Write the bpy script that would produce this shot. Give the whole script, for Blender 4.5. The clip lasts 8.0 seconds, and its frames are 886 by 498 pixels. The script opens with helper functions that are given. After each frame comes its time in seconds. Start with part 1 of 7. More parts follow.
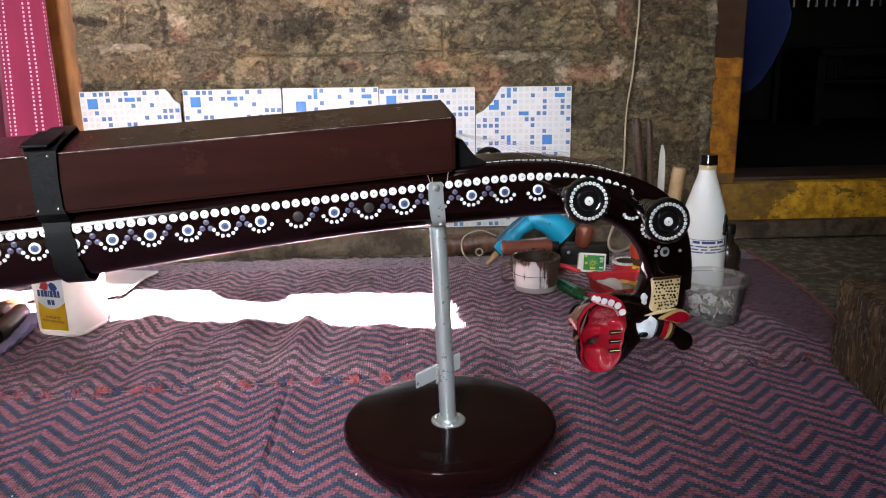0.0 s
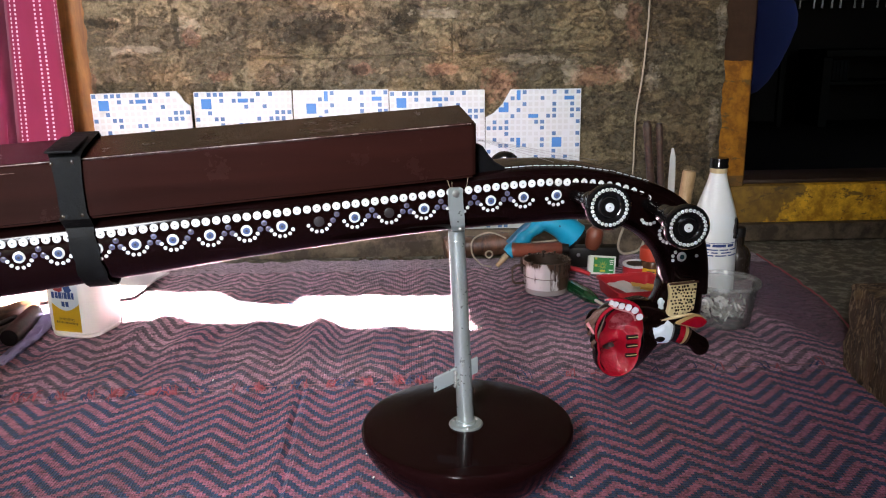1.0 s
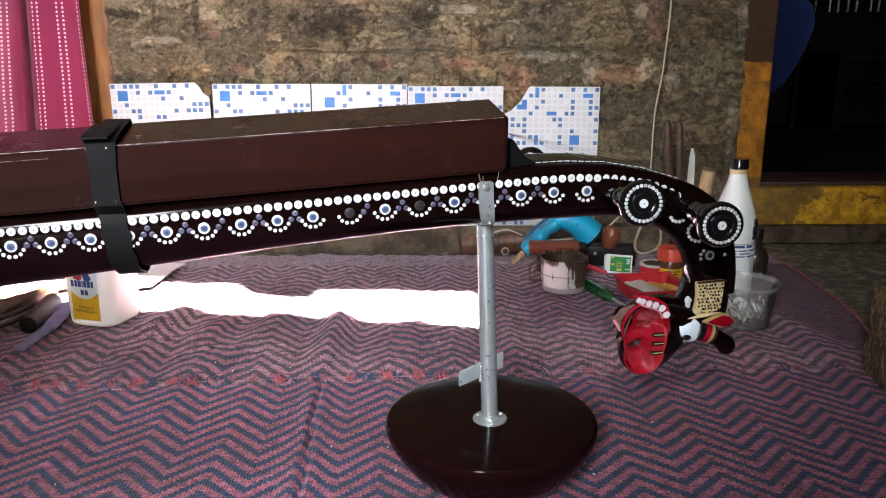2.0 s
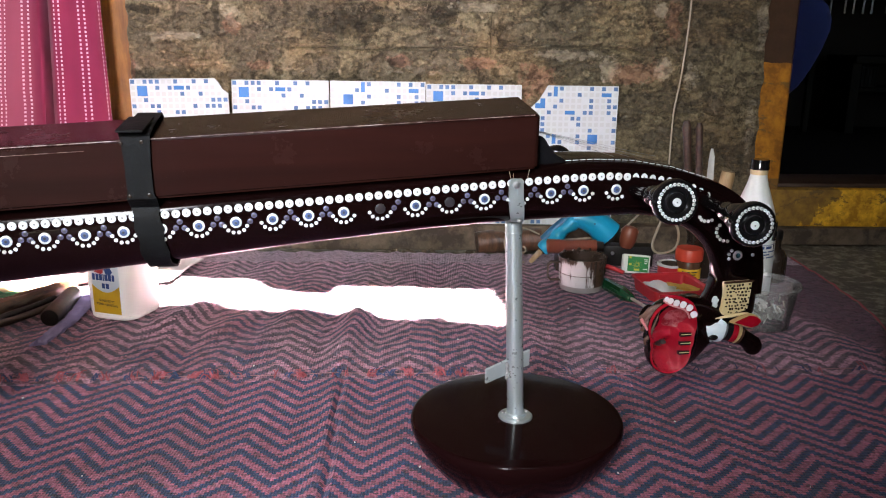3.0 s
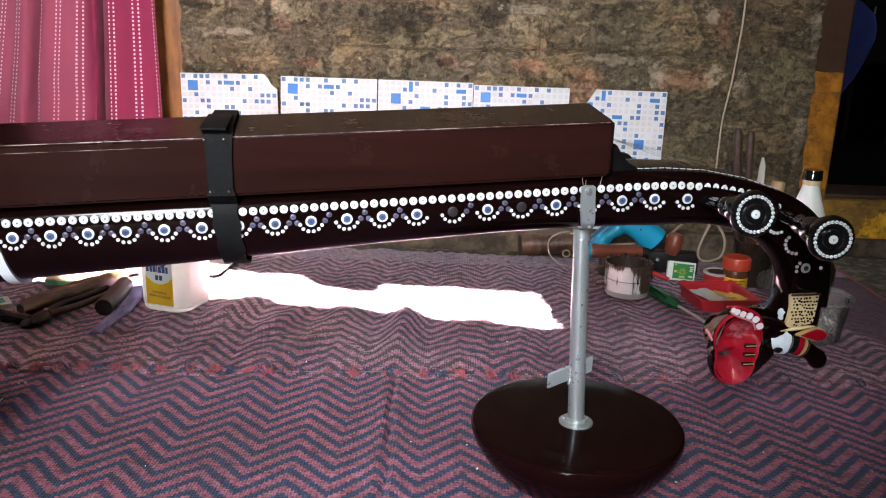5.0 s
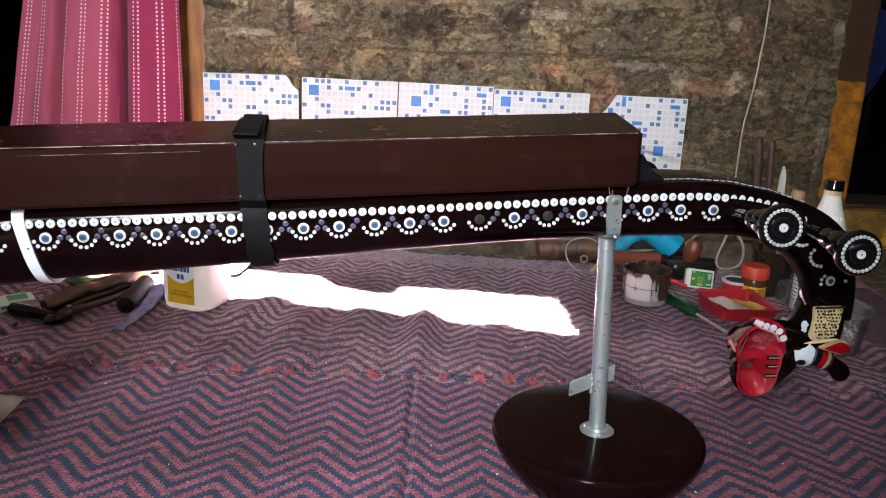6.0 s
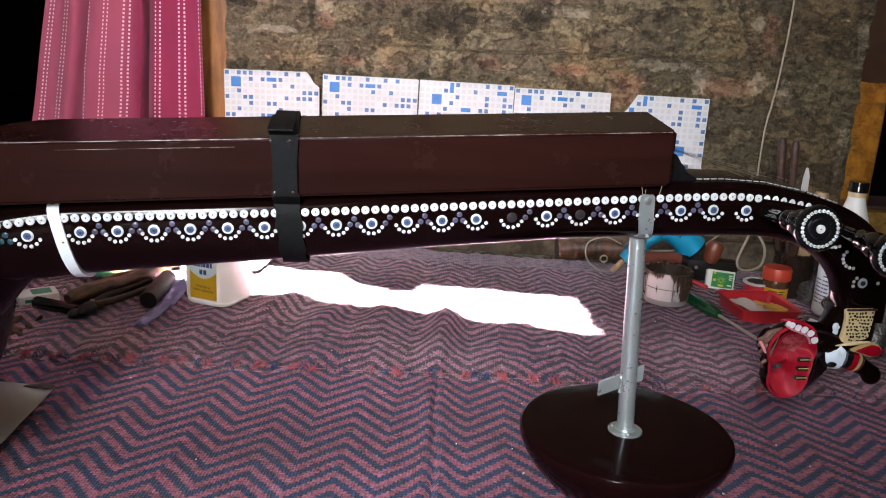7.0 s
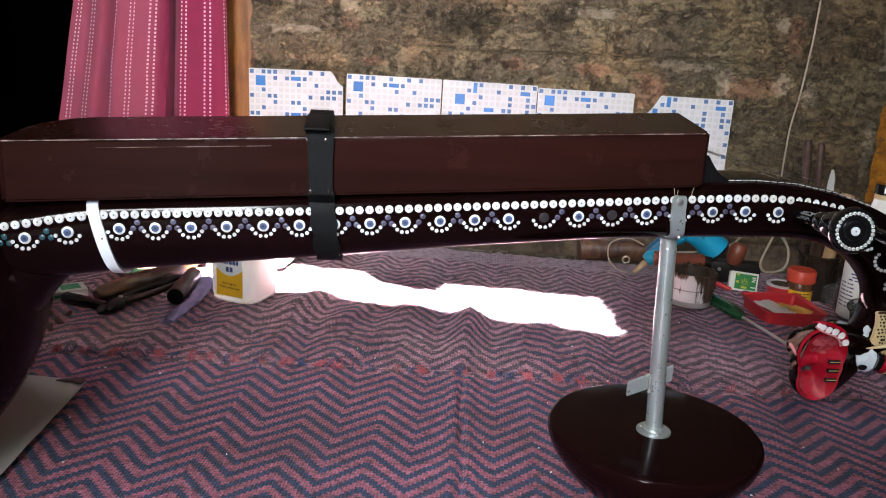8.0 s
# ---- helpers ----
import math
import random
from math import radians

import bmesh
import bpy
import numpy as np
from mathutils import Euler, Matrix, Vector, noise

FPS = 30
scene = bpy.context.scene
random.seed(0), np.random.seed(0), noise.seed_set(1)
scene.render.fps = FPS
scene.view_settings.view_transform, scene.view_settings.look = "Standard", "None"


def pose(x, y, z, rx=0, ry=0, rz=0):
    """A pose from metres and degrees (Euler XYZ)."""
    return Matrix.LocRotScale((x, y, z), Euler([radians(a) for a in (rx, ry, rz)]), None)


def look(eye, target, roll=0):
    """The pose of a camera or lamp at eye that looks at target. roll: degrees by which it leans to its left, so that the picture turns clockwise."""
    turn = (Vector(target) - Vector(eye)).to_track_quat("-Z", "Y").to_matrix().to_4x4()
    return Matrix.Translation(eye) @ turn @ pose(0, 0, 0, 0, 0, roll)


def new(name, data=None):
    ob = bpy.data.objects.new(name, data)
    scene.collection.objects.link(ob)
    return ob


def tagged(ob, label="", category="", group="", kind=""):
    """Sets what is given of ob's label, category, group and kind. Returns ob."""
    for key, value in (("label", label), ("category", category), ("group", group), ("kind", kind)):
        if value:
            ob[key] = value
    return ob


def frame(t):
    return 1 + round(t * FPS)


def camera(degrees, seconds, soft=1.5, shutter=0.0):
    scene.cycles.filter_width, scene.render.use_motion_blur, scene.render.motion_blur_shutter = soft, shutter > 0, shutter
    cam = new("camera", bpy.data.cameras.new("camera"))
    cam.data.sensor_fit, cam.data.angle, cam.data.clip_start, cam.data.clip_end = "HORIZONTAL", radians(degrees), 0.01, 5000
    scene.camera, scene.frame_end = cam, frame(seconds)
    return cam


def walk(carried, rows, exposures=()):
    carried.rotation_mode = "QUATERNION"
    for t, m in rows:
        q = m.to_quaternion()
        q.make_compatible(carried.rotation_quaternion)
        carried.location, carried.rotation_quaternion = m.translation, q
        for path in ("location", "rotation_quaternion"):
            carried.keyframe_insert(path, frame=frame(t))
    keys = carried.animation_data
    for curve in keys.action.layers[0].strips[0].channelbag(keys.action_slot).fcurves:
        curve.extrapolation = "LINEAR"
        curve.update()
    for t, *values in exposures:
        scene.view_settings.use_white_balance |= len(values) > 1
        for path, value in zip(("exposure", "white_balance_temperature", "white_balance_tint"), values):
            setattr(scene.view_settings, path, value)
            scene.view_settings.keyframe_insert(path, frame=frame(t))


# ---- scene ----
cam = camera(56.9, 8.0, soft=1.1)
PATH = [
    (0, (-0.021, 0.05, 0.437), (0.049, 1.983, -0.073), -0.9),
    (0.5, (-0.025, 0.048, 0.44), (0.044, 1.98, -0.071), -0.9),
    (1, (-0.037, 0.048, 0.443), (0.029, 1.981, -0.068), -0.8),
    (1.5, (-0.049, 0.049, 0.441), (0.013, 1.981, -0.072), -0.2),
    (3, (-0.08, 0.048, 0.437), (-0.041, 1.979, -0.081), 0.7),
    (3.5, (-0.092, 0.049, 0.438), (-0.065, 1.98, -0.082), 1.0),
    (4, (-0.103, 0.047, 0.439), (-0.083, 1.978, -0.081), 1.2),
    (4.5, (-0.115, 0.047, 0.439), (-0.111, 1.978, -0.083), 1.5),
    (6, (-0.138, 0.043, 0.448), (-0.177, 1.973, -0.077), 2.8),
    (6.5, (-0.147, 0.043, 0.447), (-0.193, 1.972, -0.079), 3.0),
    (7, (-0.158, 0.043, 0.446), (-0.219, 1.97, -0.083), 3.2),
    (7.5, (-0.165, 0.041, 0.445), (-0.243, 1.968, -0.085), 3.3),
    (8, (-0.174, 0.037, 0.446), (-0.269, 1.963, -0.086), 3.4),
]
EXPOSURES = [(0.0, 5.97), (4.5, 5.91), (6.5, 5.8), (8.0, 5.75)]
WINDOW_WATTS = 2.25
walk(cam, [(t, look(eye, target, roll)) for t, eye, target, roll in PATH], EXPOSURES)

# ---- world, sun and daylight ----
SUN_ELEVATION, SUN_AZIMUTH = radians(62), radians(-20)   # the sun stands behind the viewer, a little to the right
SUN_WAY = Vector((math.sin(SUN_AZIMUTH) * math.cos(SUN_ELEVATION), math.cos(SUN_AZIMUTH) * math.cos(SUN_ELEVATION), -math.sin(SUN_ELEVATION)))
world = bpy.data.worlds.new("sky")
scene.world = world
world.use_nodes = True
sky = world.node_tree.nodes.new("ShaderNodeTexSky")
sky.sky_type, sky.sun_disc = "NISHITA", False
sky.sun_elevation, sky.sun_rotation = SUN_ELEVATION, math.pi + SUN_AZIMUTH
world.node_tree.links.new(sky.outputs[0], world.node_tree.nodes["Background"].inputs[0])
world.node_tree.nodes["Background"].inputs[1].default_value = 0.095
sun = new("sun", bpy.data.lights.new("sun", "SUN"))
sun.data.energy, sun.data.angle, sun.data.color = 5.0, radians(0.5), (1.0, 0.96, 0.9)
sun.matrix_world = look((0, 0, 6), Vector((0, 0, 6)) + SUN_WAY)


def opening_light(name, place, target, sx, sy, watts, color):
    data = bpy.data.lights.new(name, "AREA")
    data.shape, data.size, data.size_y, data.energy, data.color = "RECTANGLE", sx, sy, watts, color
    ob = new(name, data)
    ob.matrix_world = look(place, target)
    return ob


opening_light("window_daylight", (-0.58, -1.57, 1.22), (-0.35, 1.2, 0.2), 0.5, 1.0, WINDOW_WATTS, (1.0, 0.985, 0.95))


# ---- materials ----
class Nodes:
    """A short hand for building a node material."""

    def __init__(self, name):
        self.mat = bpy.data.materials.new(name)
        self.mat.use_nodes = True
        self.tree = self.mat.node_tree
        self.bsdf = self.tree.nodes["Principled BSDF"]
        self.coord = self.add("ShaderNodeTexCoord").outputs["Object"]

    def add(self, kind):
        return self.tree.nodes.new(kind)

    def put(self, socket, value):
        if isinstance(value, bpy.types.NodeSocket):
            self.tree.links.new(value, socket)
        elif value is not None:
            if isinstance(value, (tuple, list)) and len(value) == 3 and socket.type == "RGBA":
                value = (*value, 1.0)
            socket.default_value = value

    def math(self, op, a, b=None, c=None, clamp=False):
        node = self.add("ShaderNodeMath")
        node.operation, node.use_clamp = op, clamp
        for socket, value in zip(node.inputs, (a, b, c)):
            self.put(socket, value)
        return node.outputs[0]

    def mix(self, factor, a, b, blend="MIX"):
        node = self.add("ShaderNodeMix")
        node.data_type, node.blend_type = "RGBA", blend
        for socket, value in ((node.inputs[0], factor), (node.inputs[6], a), (node.inputs[7], b)):
            self.put(socket, value)
        return node.outputs[2]

    def noise(self, scale, detail=6.0, rough=0.6, distortion=0.0, coord=None):
        node = self.add("ShaderNodeTexNoise")
        self.put(node.inputs["Vector"], coord or self.coord)
        for key, value in (("Scale", scale), ("Detail", detail), ("Roughness", rough), ("Distortion", distortion)):
            node.inputs[key].default_value = value
        return node.outputs[0]

    def stretch(self, x, y, z):
        node = self.add("ShaderNodeMapping")
        self.put(node.inputs["Vector"], self.coord)
        node.inputs["Scale"].default_value = (x, y, z)
        return node.outputs[0]

    def ramp(self, value, *stops):
        node = self.add("ShaderNodeValToRGB")
        self.put(node.inputs[0], value)
        elements = node.color_ramp.elements
        while len(elements) < len(stops):
            elements.new(0.5)
        for element, (place, color) in zip(elements, stops):
            element.position = place
            element.color = (*color, 1.0) if isinstance(color, tuple) else (color, color, color, 1.0)
        return node.outputs[0]

    def split(self, vector=None):
        node = self.add("ShaderNodeSeparateXYZ")
        self.put(node.inputs[0], vector or self.coord)
        return node.outputs

    def bump(self, height, strength, distance):
        node = self.add("ShaderNodeBump")
        self.put(node.inputs["Height"], height)
        node.inputs["Strength"].default_value, node.inputs["Distance"].default_value = strength, distance
        return node.outputs[0]

    def finish(self, color=None, rough=None, metal=None, normal=None, coat=None, ior=None, **more):
        for key, value in (("Base Color", color), ("Roughness", rough), ("Metallic", metal), ("Normal", normal), ("Coat Weight", coat), ("IOR", ior)):
            self.put(self.bsdf.inputs[key], value)
        for key, value in more.items():
            self.put(self.bsdf.inputs[{"coat_roughness": "Coat Roughness", "specular_ior_level": "Specular IOR Level", "sheen_weight": "Sheen Weight"}[key]], value)
        return self.mat


def worn(name, color, rough=0.5, metal=0.0, scale=60.0, spread=0.25, bump=0.1, coat=0.0, dirt=None, dirt_amount=0.45, shine=0.5):
    """A surface with large and fine variation of its colour and gloss, and optional dirt."""
    n = Nodes(name)
    big, fine = n.noise(scale * 0.2, 4), n.noise(scale * 2.5, 5)
    tone = n.mix(n.math("MULTIPLY", big, 0.9), tuple(c * (1 - spread) for c in color), tuple(min(1, c * (1 + spread)) for c in color))
    tone = n.mix(n.math("MULTIPLY", fine, 0.25), tone, tuple(c * (1 - spread) for c in color))
    if dirt:
        tone = n.mix(n.ramp(n.noise(scale * 0.5, 8, 0.7), (1 - dirt_amount - 0.08, 0.0), (1 - dirt_amount + 0.08, 1.0)), tone, dirt)
    gloss = n.math("MULTIPLY_ADD", fine, 0.18, rough - 0.09, clamp=True)
    return n.finish(tone, gloss, metal, n.bump(fine, bump, 0.001), coat, specular_ior_level=shine)


def grained(name, dark, light, rough=0.45, along="x", scale=40.0, coat=0.0, bump=0.15):
    """Wood with its grain along one axis."""
    n = Nodes(name)
    k = {"x": (0.12, 1, 1), "y": (1, 0.12, 1), "z": (1, 1, 0.12)}[along]
    coord = n.stretch(*k)
    grain = n.noise(scale, 8, 0.65, 0.6, coord)
    fine = n.noise(scale * 6, 5, 0.6, 0.2, coord)
    tone = n.mix(n.ramp(grain, (0.35, 0.0), (0.68, 1.0)), dark, light)
    tone = n.mix(n.math("MULTIPLY", fine, 0.35), tone, dark)
    tone = n.mix(n.ramp(n.noise(scale * 0.25, 5), (0.5, 0.0), (0.75, 0.6)), tone, tuple(c * 0.6 for c in dark))
    return n.finish(tone, n.math("MULTIPLY_ADD", grain, 0.2, rough - 0.1), 0.0, n.bump(n.math("ADD", grain, fine), bump, 0.0015), coat)


def lacquer(name, dark, light, rough, coat=0.35, shine=0.5):
    """Polished dark wood under varnish, with faint streaks and dust."""
    n = Nodes(name)
    streak = n.noise(45, 6, 0.6, 0.4, n.stretch(0.08, 1, 1))
    broad = n.noise(6, 3)
    tone = n.mix(n.ramp(streak, (0.3, 0.0), (0.75, 1.0)), dark, light)
    tone = n.mix(n.math("MULTIPLY", broad, 0.5), tone, dark)
    dust = n.ramp(n.noise(420, 3, 0.7), (0.7, 0.0), (0.82, 0.12))
    tone = n.mix(dust, tone, (0.3, 0.25, 0.22))
    gloss = n.math("MULTIPLY_ADD", n.noise(18, 6, 0.7), 0.14, rough - 0.05, clamp=True)
    return n.finish(tone, gloss, 0.0, n.bump(n.math("MULTIPLY_ADD", streak, 0.6, n.noise(12, 2)), 0.05, 0.001), coat, coat_roughness=0.05, specular_ior_level=shine)


def plaster_material():
    """Old rough cement plaster on brick: hollows, bare brick, pale scars, soot, and light falling off to the right."""
    n = Nodes("old_plaster")
    x, y, z = n.split()
    warp = n.noise(26, 6, 0.7)
    warp2 = n.noise(70, 5, 0.7)

    def patch(cx, cz, rx, rz, soft=0.35, wild=0.9):
        dx = n.math("DIVIDE", n.math("SUBTRACT", x, cx), rx)
        dz = n.math("DIVIDE", n.math("SUBTRACT", z, cz), rz)
        r = n.math("SQRT", n.math("ADD", n.math("MULTIPLY", dx, dx), n.math("MULTIPLY", dz, dz)))
        r = n.math("MULTIPLY_ADD", n.math("SUBTRACT", n.math("MULTIPLY_ADD", warp2, 0.75, n.math("MULTIPLY", warp, 0.9)), 0.82), wild * 3.2, r)
        return n.ramp(n.math("MULTIPLY", r, 0.5), (0.36, 1.0), (0.5, 0.0))

    coat = n.ramp(n.noise(11, 10, 0.66, 0.25, n.stretch(0.7, 1, 1.35)), (0.47, 0.0), (0.52, 1.0))
    crust = n.ramp(n.noise(46, 8, 0.68, 0.2, n.stretch(0.75, 1, 1.3)), (0.53, 0.0), (0.6, 1.0))
    hollow = n.ramp(n.noise(44, 9, 0.7, 0.25), (0.38, 1.0), (0.44, 0.0))
    grain = n.noise(170, 6, 0.75)
    broad = n.noise(6, 5, 0.6, 0.2)
    under = n.mix(broad, (0.088, 0.072, 0.05), (0.165, 0.135, 0.094))
    over = n.mix(broad, (0.145, 0.117, 0.075), (0.255, 0.21, 0.14))
    tone = n.mix(coat, under, over)
    tone = n.mix(n.math("MULTIPLY", crust, 0.42), tone, n.mix(broad, (0.32, 0.25, 0.16), (0.5, 0.4, 0.27)))
    tone = n.mix(n.math("MULTIPLY", hollow, 0.5), tone, (0.055, 0.04, 0.023))
    tone = n.mix(1.0, tone, n.ramp(grain, (0.36, 0.58), (0.5, 0.96), (0.64, 1.42)), "MULTIPLY")
    warm = n.ramp(n.noise(5.5, 5, 0.6), (0.5, 0.0), (0.6, 0.5))
    tone = n.mix(warm, tone, n.mix(1.0, tone, (1.2, 0.97, 0.8), "MULTIPLY"))
    # Window light falling off to the right, put into the colour with some grime.
    falloff_grime = n.ramp(n.math("MULTIPLY_ADD", n.math("SUBTRACT", broad, 0.5), 0.5, x), (0.0, 0.0), (0.24, 1.0))
    tone = n.mix(falloff_grime, n.mix(1.0, tone, (1.14, 1.08, 0.95), "MULTIPLY"), n.mix(1.0, tone, (0.72, 0.69, 0.57), "MULTIPLY"))
    for cx, cz, rx, rz in ((0.142, 0.338, 0.042, 0.036), (0.343, 0.354, 0.058, 0.026), (0.41, 0.458, 0.02, 0.04), (-0.473, 0.444, 0.022, 0.018), (-0.14, 0.374, 0.03, 0.012), (0.02, 0.372, 0.05, 0.012), (-0.42, 0.366, 0.03, 0.012), (-0.674, 0.36, 0.008, 0.03)):
        tone = n.mix(n.math("MULTIPLY", patch(cx, cz, rx, rz), 0.5), tone, n.mix(0.55, n.mix(1.0, tone, (2.0, 1.05, 0.85), "MULTIPLY"), (0.29, 0.16, 0.115)))
    for cx, cz, rx, rz in ((-0.235, 0.446, 0.095, 0.036), (-0.045, 0.47, 0.035, 0.028), (-0.147, 0.373, 0.022, 0.009), (-0.5, 0.455, 0.008, 0.045), (-0.64, 0.47, 0.04, 0.012)):
        tone = n.mix(n.math("MULTIPLY", patch(cx, cz, rx, rz), 0.9), tone, n.mix(1.0, tone, (0.3, 0.29, 0.26), "MULTIPLY"))
    for cx, cz, rx, rz in ((-0.59, 0.419, 0.08, 0.008), (0.455, 0.347, 0.016, 0.026), (0.4, 0.362, 0.02, 0.022), (0.285, 0.366, 0.022, 0.026), (0.382, 0.48, 0.016, 0.022), (0.592, 0.46, 0.014, 0.05), (0.585, 0.24, 0.012, 0.05), (-0.47, 0.462, 0.026, 0.02), (0.02, 0.48, 0.05, 0.012), (0.2, 0.39, 0.06, 0.012)):
        tone = n.mix(n.math("MULTIPLY", patch(cx, cz, rx, rz), 0.75), tone, n.mix(0.5, n.mix(1.0, tone, (2.0, 1.95, 1.9), "MULTIPLY"), (0.4, 0.35, 0.27)))
    height = n.math("ADD", n.math("MULTIPLY_ADD", crust, 0.6, n.math("MULTIPLY", coat, 0.7)), n.math("MULTIPLY_ADD", hollow, -0.9, n.math("MULTIPLY", grain, 0.6)))
    return n.finish(tone, 0.92, 0.0, n.bump(height, 1.0, 0.008))


def woven_material(name, border_y=None, faded_lit=False, relief=0.0):
    """A handloom cotton mat with a zigzag of red and navy stripes, ribbed by the weave."""
    n = Nodes(name)
    x, y, z = n.split()
    wob = n.math("MULTIPLY", n.math("SUBTRACT", n.noise(11, 3), 0.5), 0.004 if not faded_lit else 0.009)
    wob2 = n.math("MULTIPLY", n.math("SUBTRACT", n.noise(60, 3), 0.5), 0.0025)
    step = n.math("MULTIPLY", n.math("FLOOR", n.math("DIVIDE", x, 0.0042)), 0.0042)
    phase = n.math("DIVIDE", n.math("ADD", n.math("ADD", step, 0.3665), wob), ZIGZAG)
    tri = n.math("ABSOLUTE", n.math("SUBTRACT", n.math("FRACT", phase), 0.5))
    yy = n.math("ADD", n.math("ADD", y, wob2), wob)
    v = n.math("FRACT", n.math("DIVIDE", n.math("SUBTRACT", yy, n.math("MULTIPLY_ADD", tri, 0.088, 0.0037)), STRIPE))
    stripe = n.ramp(v, (0.0, 0.0), (0.04, 1.0), (0.52, 1.0), (0.56, 0.0))
    red = n.mix(n.noise(38, 5), (0.255, 0.06, 0.102), (0.45, 0.138, 0.198))
    blue = n.mix(n.noise(45, 5), (0.006, 0.02, 0.066), (0.021, 0.05, 0.13))
    if faded_lit:
        # Faded pile, paled further for the glare round the sun strip.
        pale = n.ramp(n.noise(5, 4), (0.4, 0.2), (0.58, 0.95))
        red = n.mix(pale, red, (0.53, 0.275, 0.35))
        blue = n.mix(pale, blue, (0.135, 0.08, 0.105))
        # Glow behind the sun strip, put into the colour as a paler band.
        strip_glow = n.ramp(n.math("MULTIPLY_ADD", wob, 12.0, n.math("SUBTRACT", y, 0.9)), (0.46, 0.0), (0.56, 0.9))
        red = n.mix(strip_glow, red, (0.62, 0.37, 0.46))
        blue = n.mix(strip_glow, blue, (0.18, 0.13, 0.16))
    tone = n.mix(stripe, blue, red)
    if border_y is not None:
        edge = n.math("MULTIPLY_ADD", y, 0.345, n.math("ADD", n.math("SUBTRACT", x, 0.932), n.math("MULTIPLY", wob, 2.0)))
        side = n.ramp(edge, (0.0, 0.0), (0.028, 0.94))
        far = n.math("GREATER_THAN", y, border_y)
        tone = n.mix(side, tone, n.mix(n.noise(30, 5), (0.1, 0.036, 0.062), (0.16, 0.06, 0.095)))
        tone = n.mix(far, tone, n.mix(n.noise(30, 5), (0.38, 0.27, 0.33), (0.52, 0.39, 0.46)))
    rib = n.math("SINE", n.math("MULTIPLY", y, 1900.0))
    warp = n.math("SINE", n.math("MULTIPLY", x, 1960.0))
    thread = n.noise(330, 4, 0.75)
    tuft = n.noise(130, 5, 0.8)
    pilled = n.ramp(n.math("MULTIPLY_ADD", tuft, 0.5, n.math("MULTIPLY", thread, 0.5)), (0.4, 0.4), (0.5, 0.98), (0.6, 1.65))
    tone = n.mix(1.0, tone, pilled, "MULTIPLY")
    knot = n.math("MULTIPLY", n.math("MULTIPLY_ADD", rib, 0.5, 0.5), n.math("MULTIPLY_ADD", warp, 0.3, 0.7))
    tone = n.mix(1.0, tone, n.ramp(knot, (0.0, 0.84), (0.45, 1.0), (1.0, 1.1)), "MULTIPLY")
    notch = n.ramp(n.noise(150, 3, 0.6, 0.2, n.stretch(0.5, 1, 1)), (0.36 if faded_lit else 0.345, 0.8), (0.415 if faded_lit else 0.4, 0.0))
    tone = n.mix(notch, tone, (0.02, 0.014, 0.02))
    lint = n.ramp(n.noise(240, 4, 0.8), (0.7, 0.0), (0.77, 0.4))
    tone = n.mix(lint, tone, (0.3, 0.22, 0.24))
    soil = n.ramp(n.noise(4.5, 6, 0.65), (0.5, 0.0), (0.75, 0.4))
    tone = n.mix(soil, tone, (0.045, 0.03, 0.035))
    height = n.math("ADD", n.math("MULTIPLY_ADD", stripe, 0.35 if faded_lit else 0.15, n.math("MULTIPLY", rib, 0.18)), n.math("MULTIPLY_ADD", warp, 0.15, n.math("MULTIPLY_ADD", tuft, 1.6, thread)))
    return n.finish(tone, 0.95, 0.0, n.bump(height, 0.8, 0.0025 + relief), sheen_weight=0.1)


def curtain_material():
    """Crimson cloth with pairs of dotted white lines woven along it."""
    n = Nodes("curtain_cloth")
    uv = n.add("ShaderNodeUVMap").outputs[0]
    s, t, _ = n.split(uv)
    cell = n.math("FRACT", n.math("DIVIDE", s, 0.066))
    tone = n.mix(n.noise(14, 5), (0.175, 0.0085, 0.042), (0.235, 0.0135, 0.056))
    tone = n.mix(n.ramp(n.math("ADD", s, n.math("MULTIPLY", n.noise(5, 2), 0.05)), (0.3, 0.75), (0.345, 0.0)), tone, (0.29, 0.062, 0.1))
    line_a = n.math("LESS_THAN", n.math("ABSOLUTE", n.math("SUBTRACT", cell, 0.28)), 0.036)
    line_b = n.math("LESS_THAN", n.math("ABSOLUTE", n.math("SUBTRACT", cell, 0.50)), 0.036)
    dots = n.math("GREATER_THAN", n.math("FRACT", n.math("DIVIDE", t, 0.0082)), 0.5)
    tone = n.mix(n.math("MULTIPLY", n.math("MAXIMUM", line_a, line_b), dots), tone, (0.66, 0.44, 0.5))
    fine = n.noise(300, 3)
    return n.finish(tone, 0.9, 0.0, n.bump(fine, 0.3, 0.0008), sheen_weight=0.1)


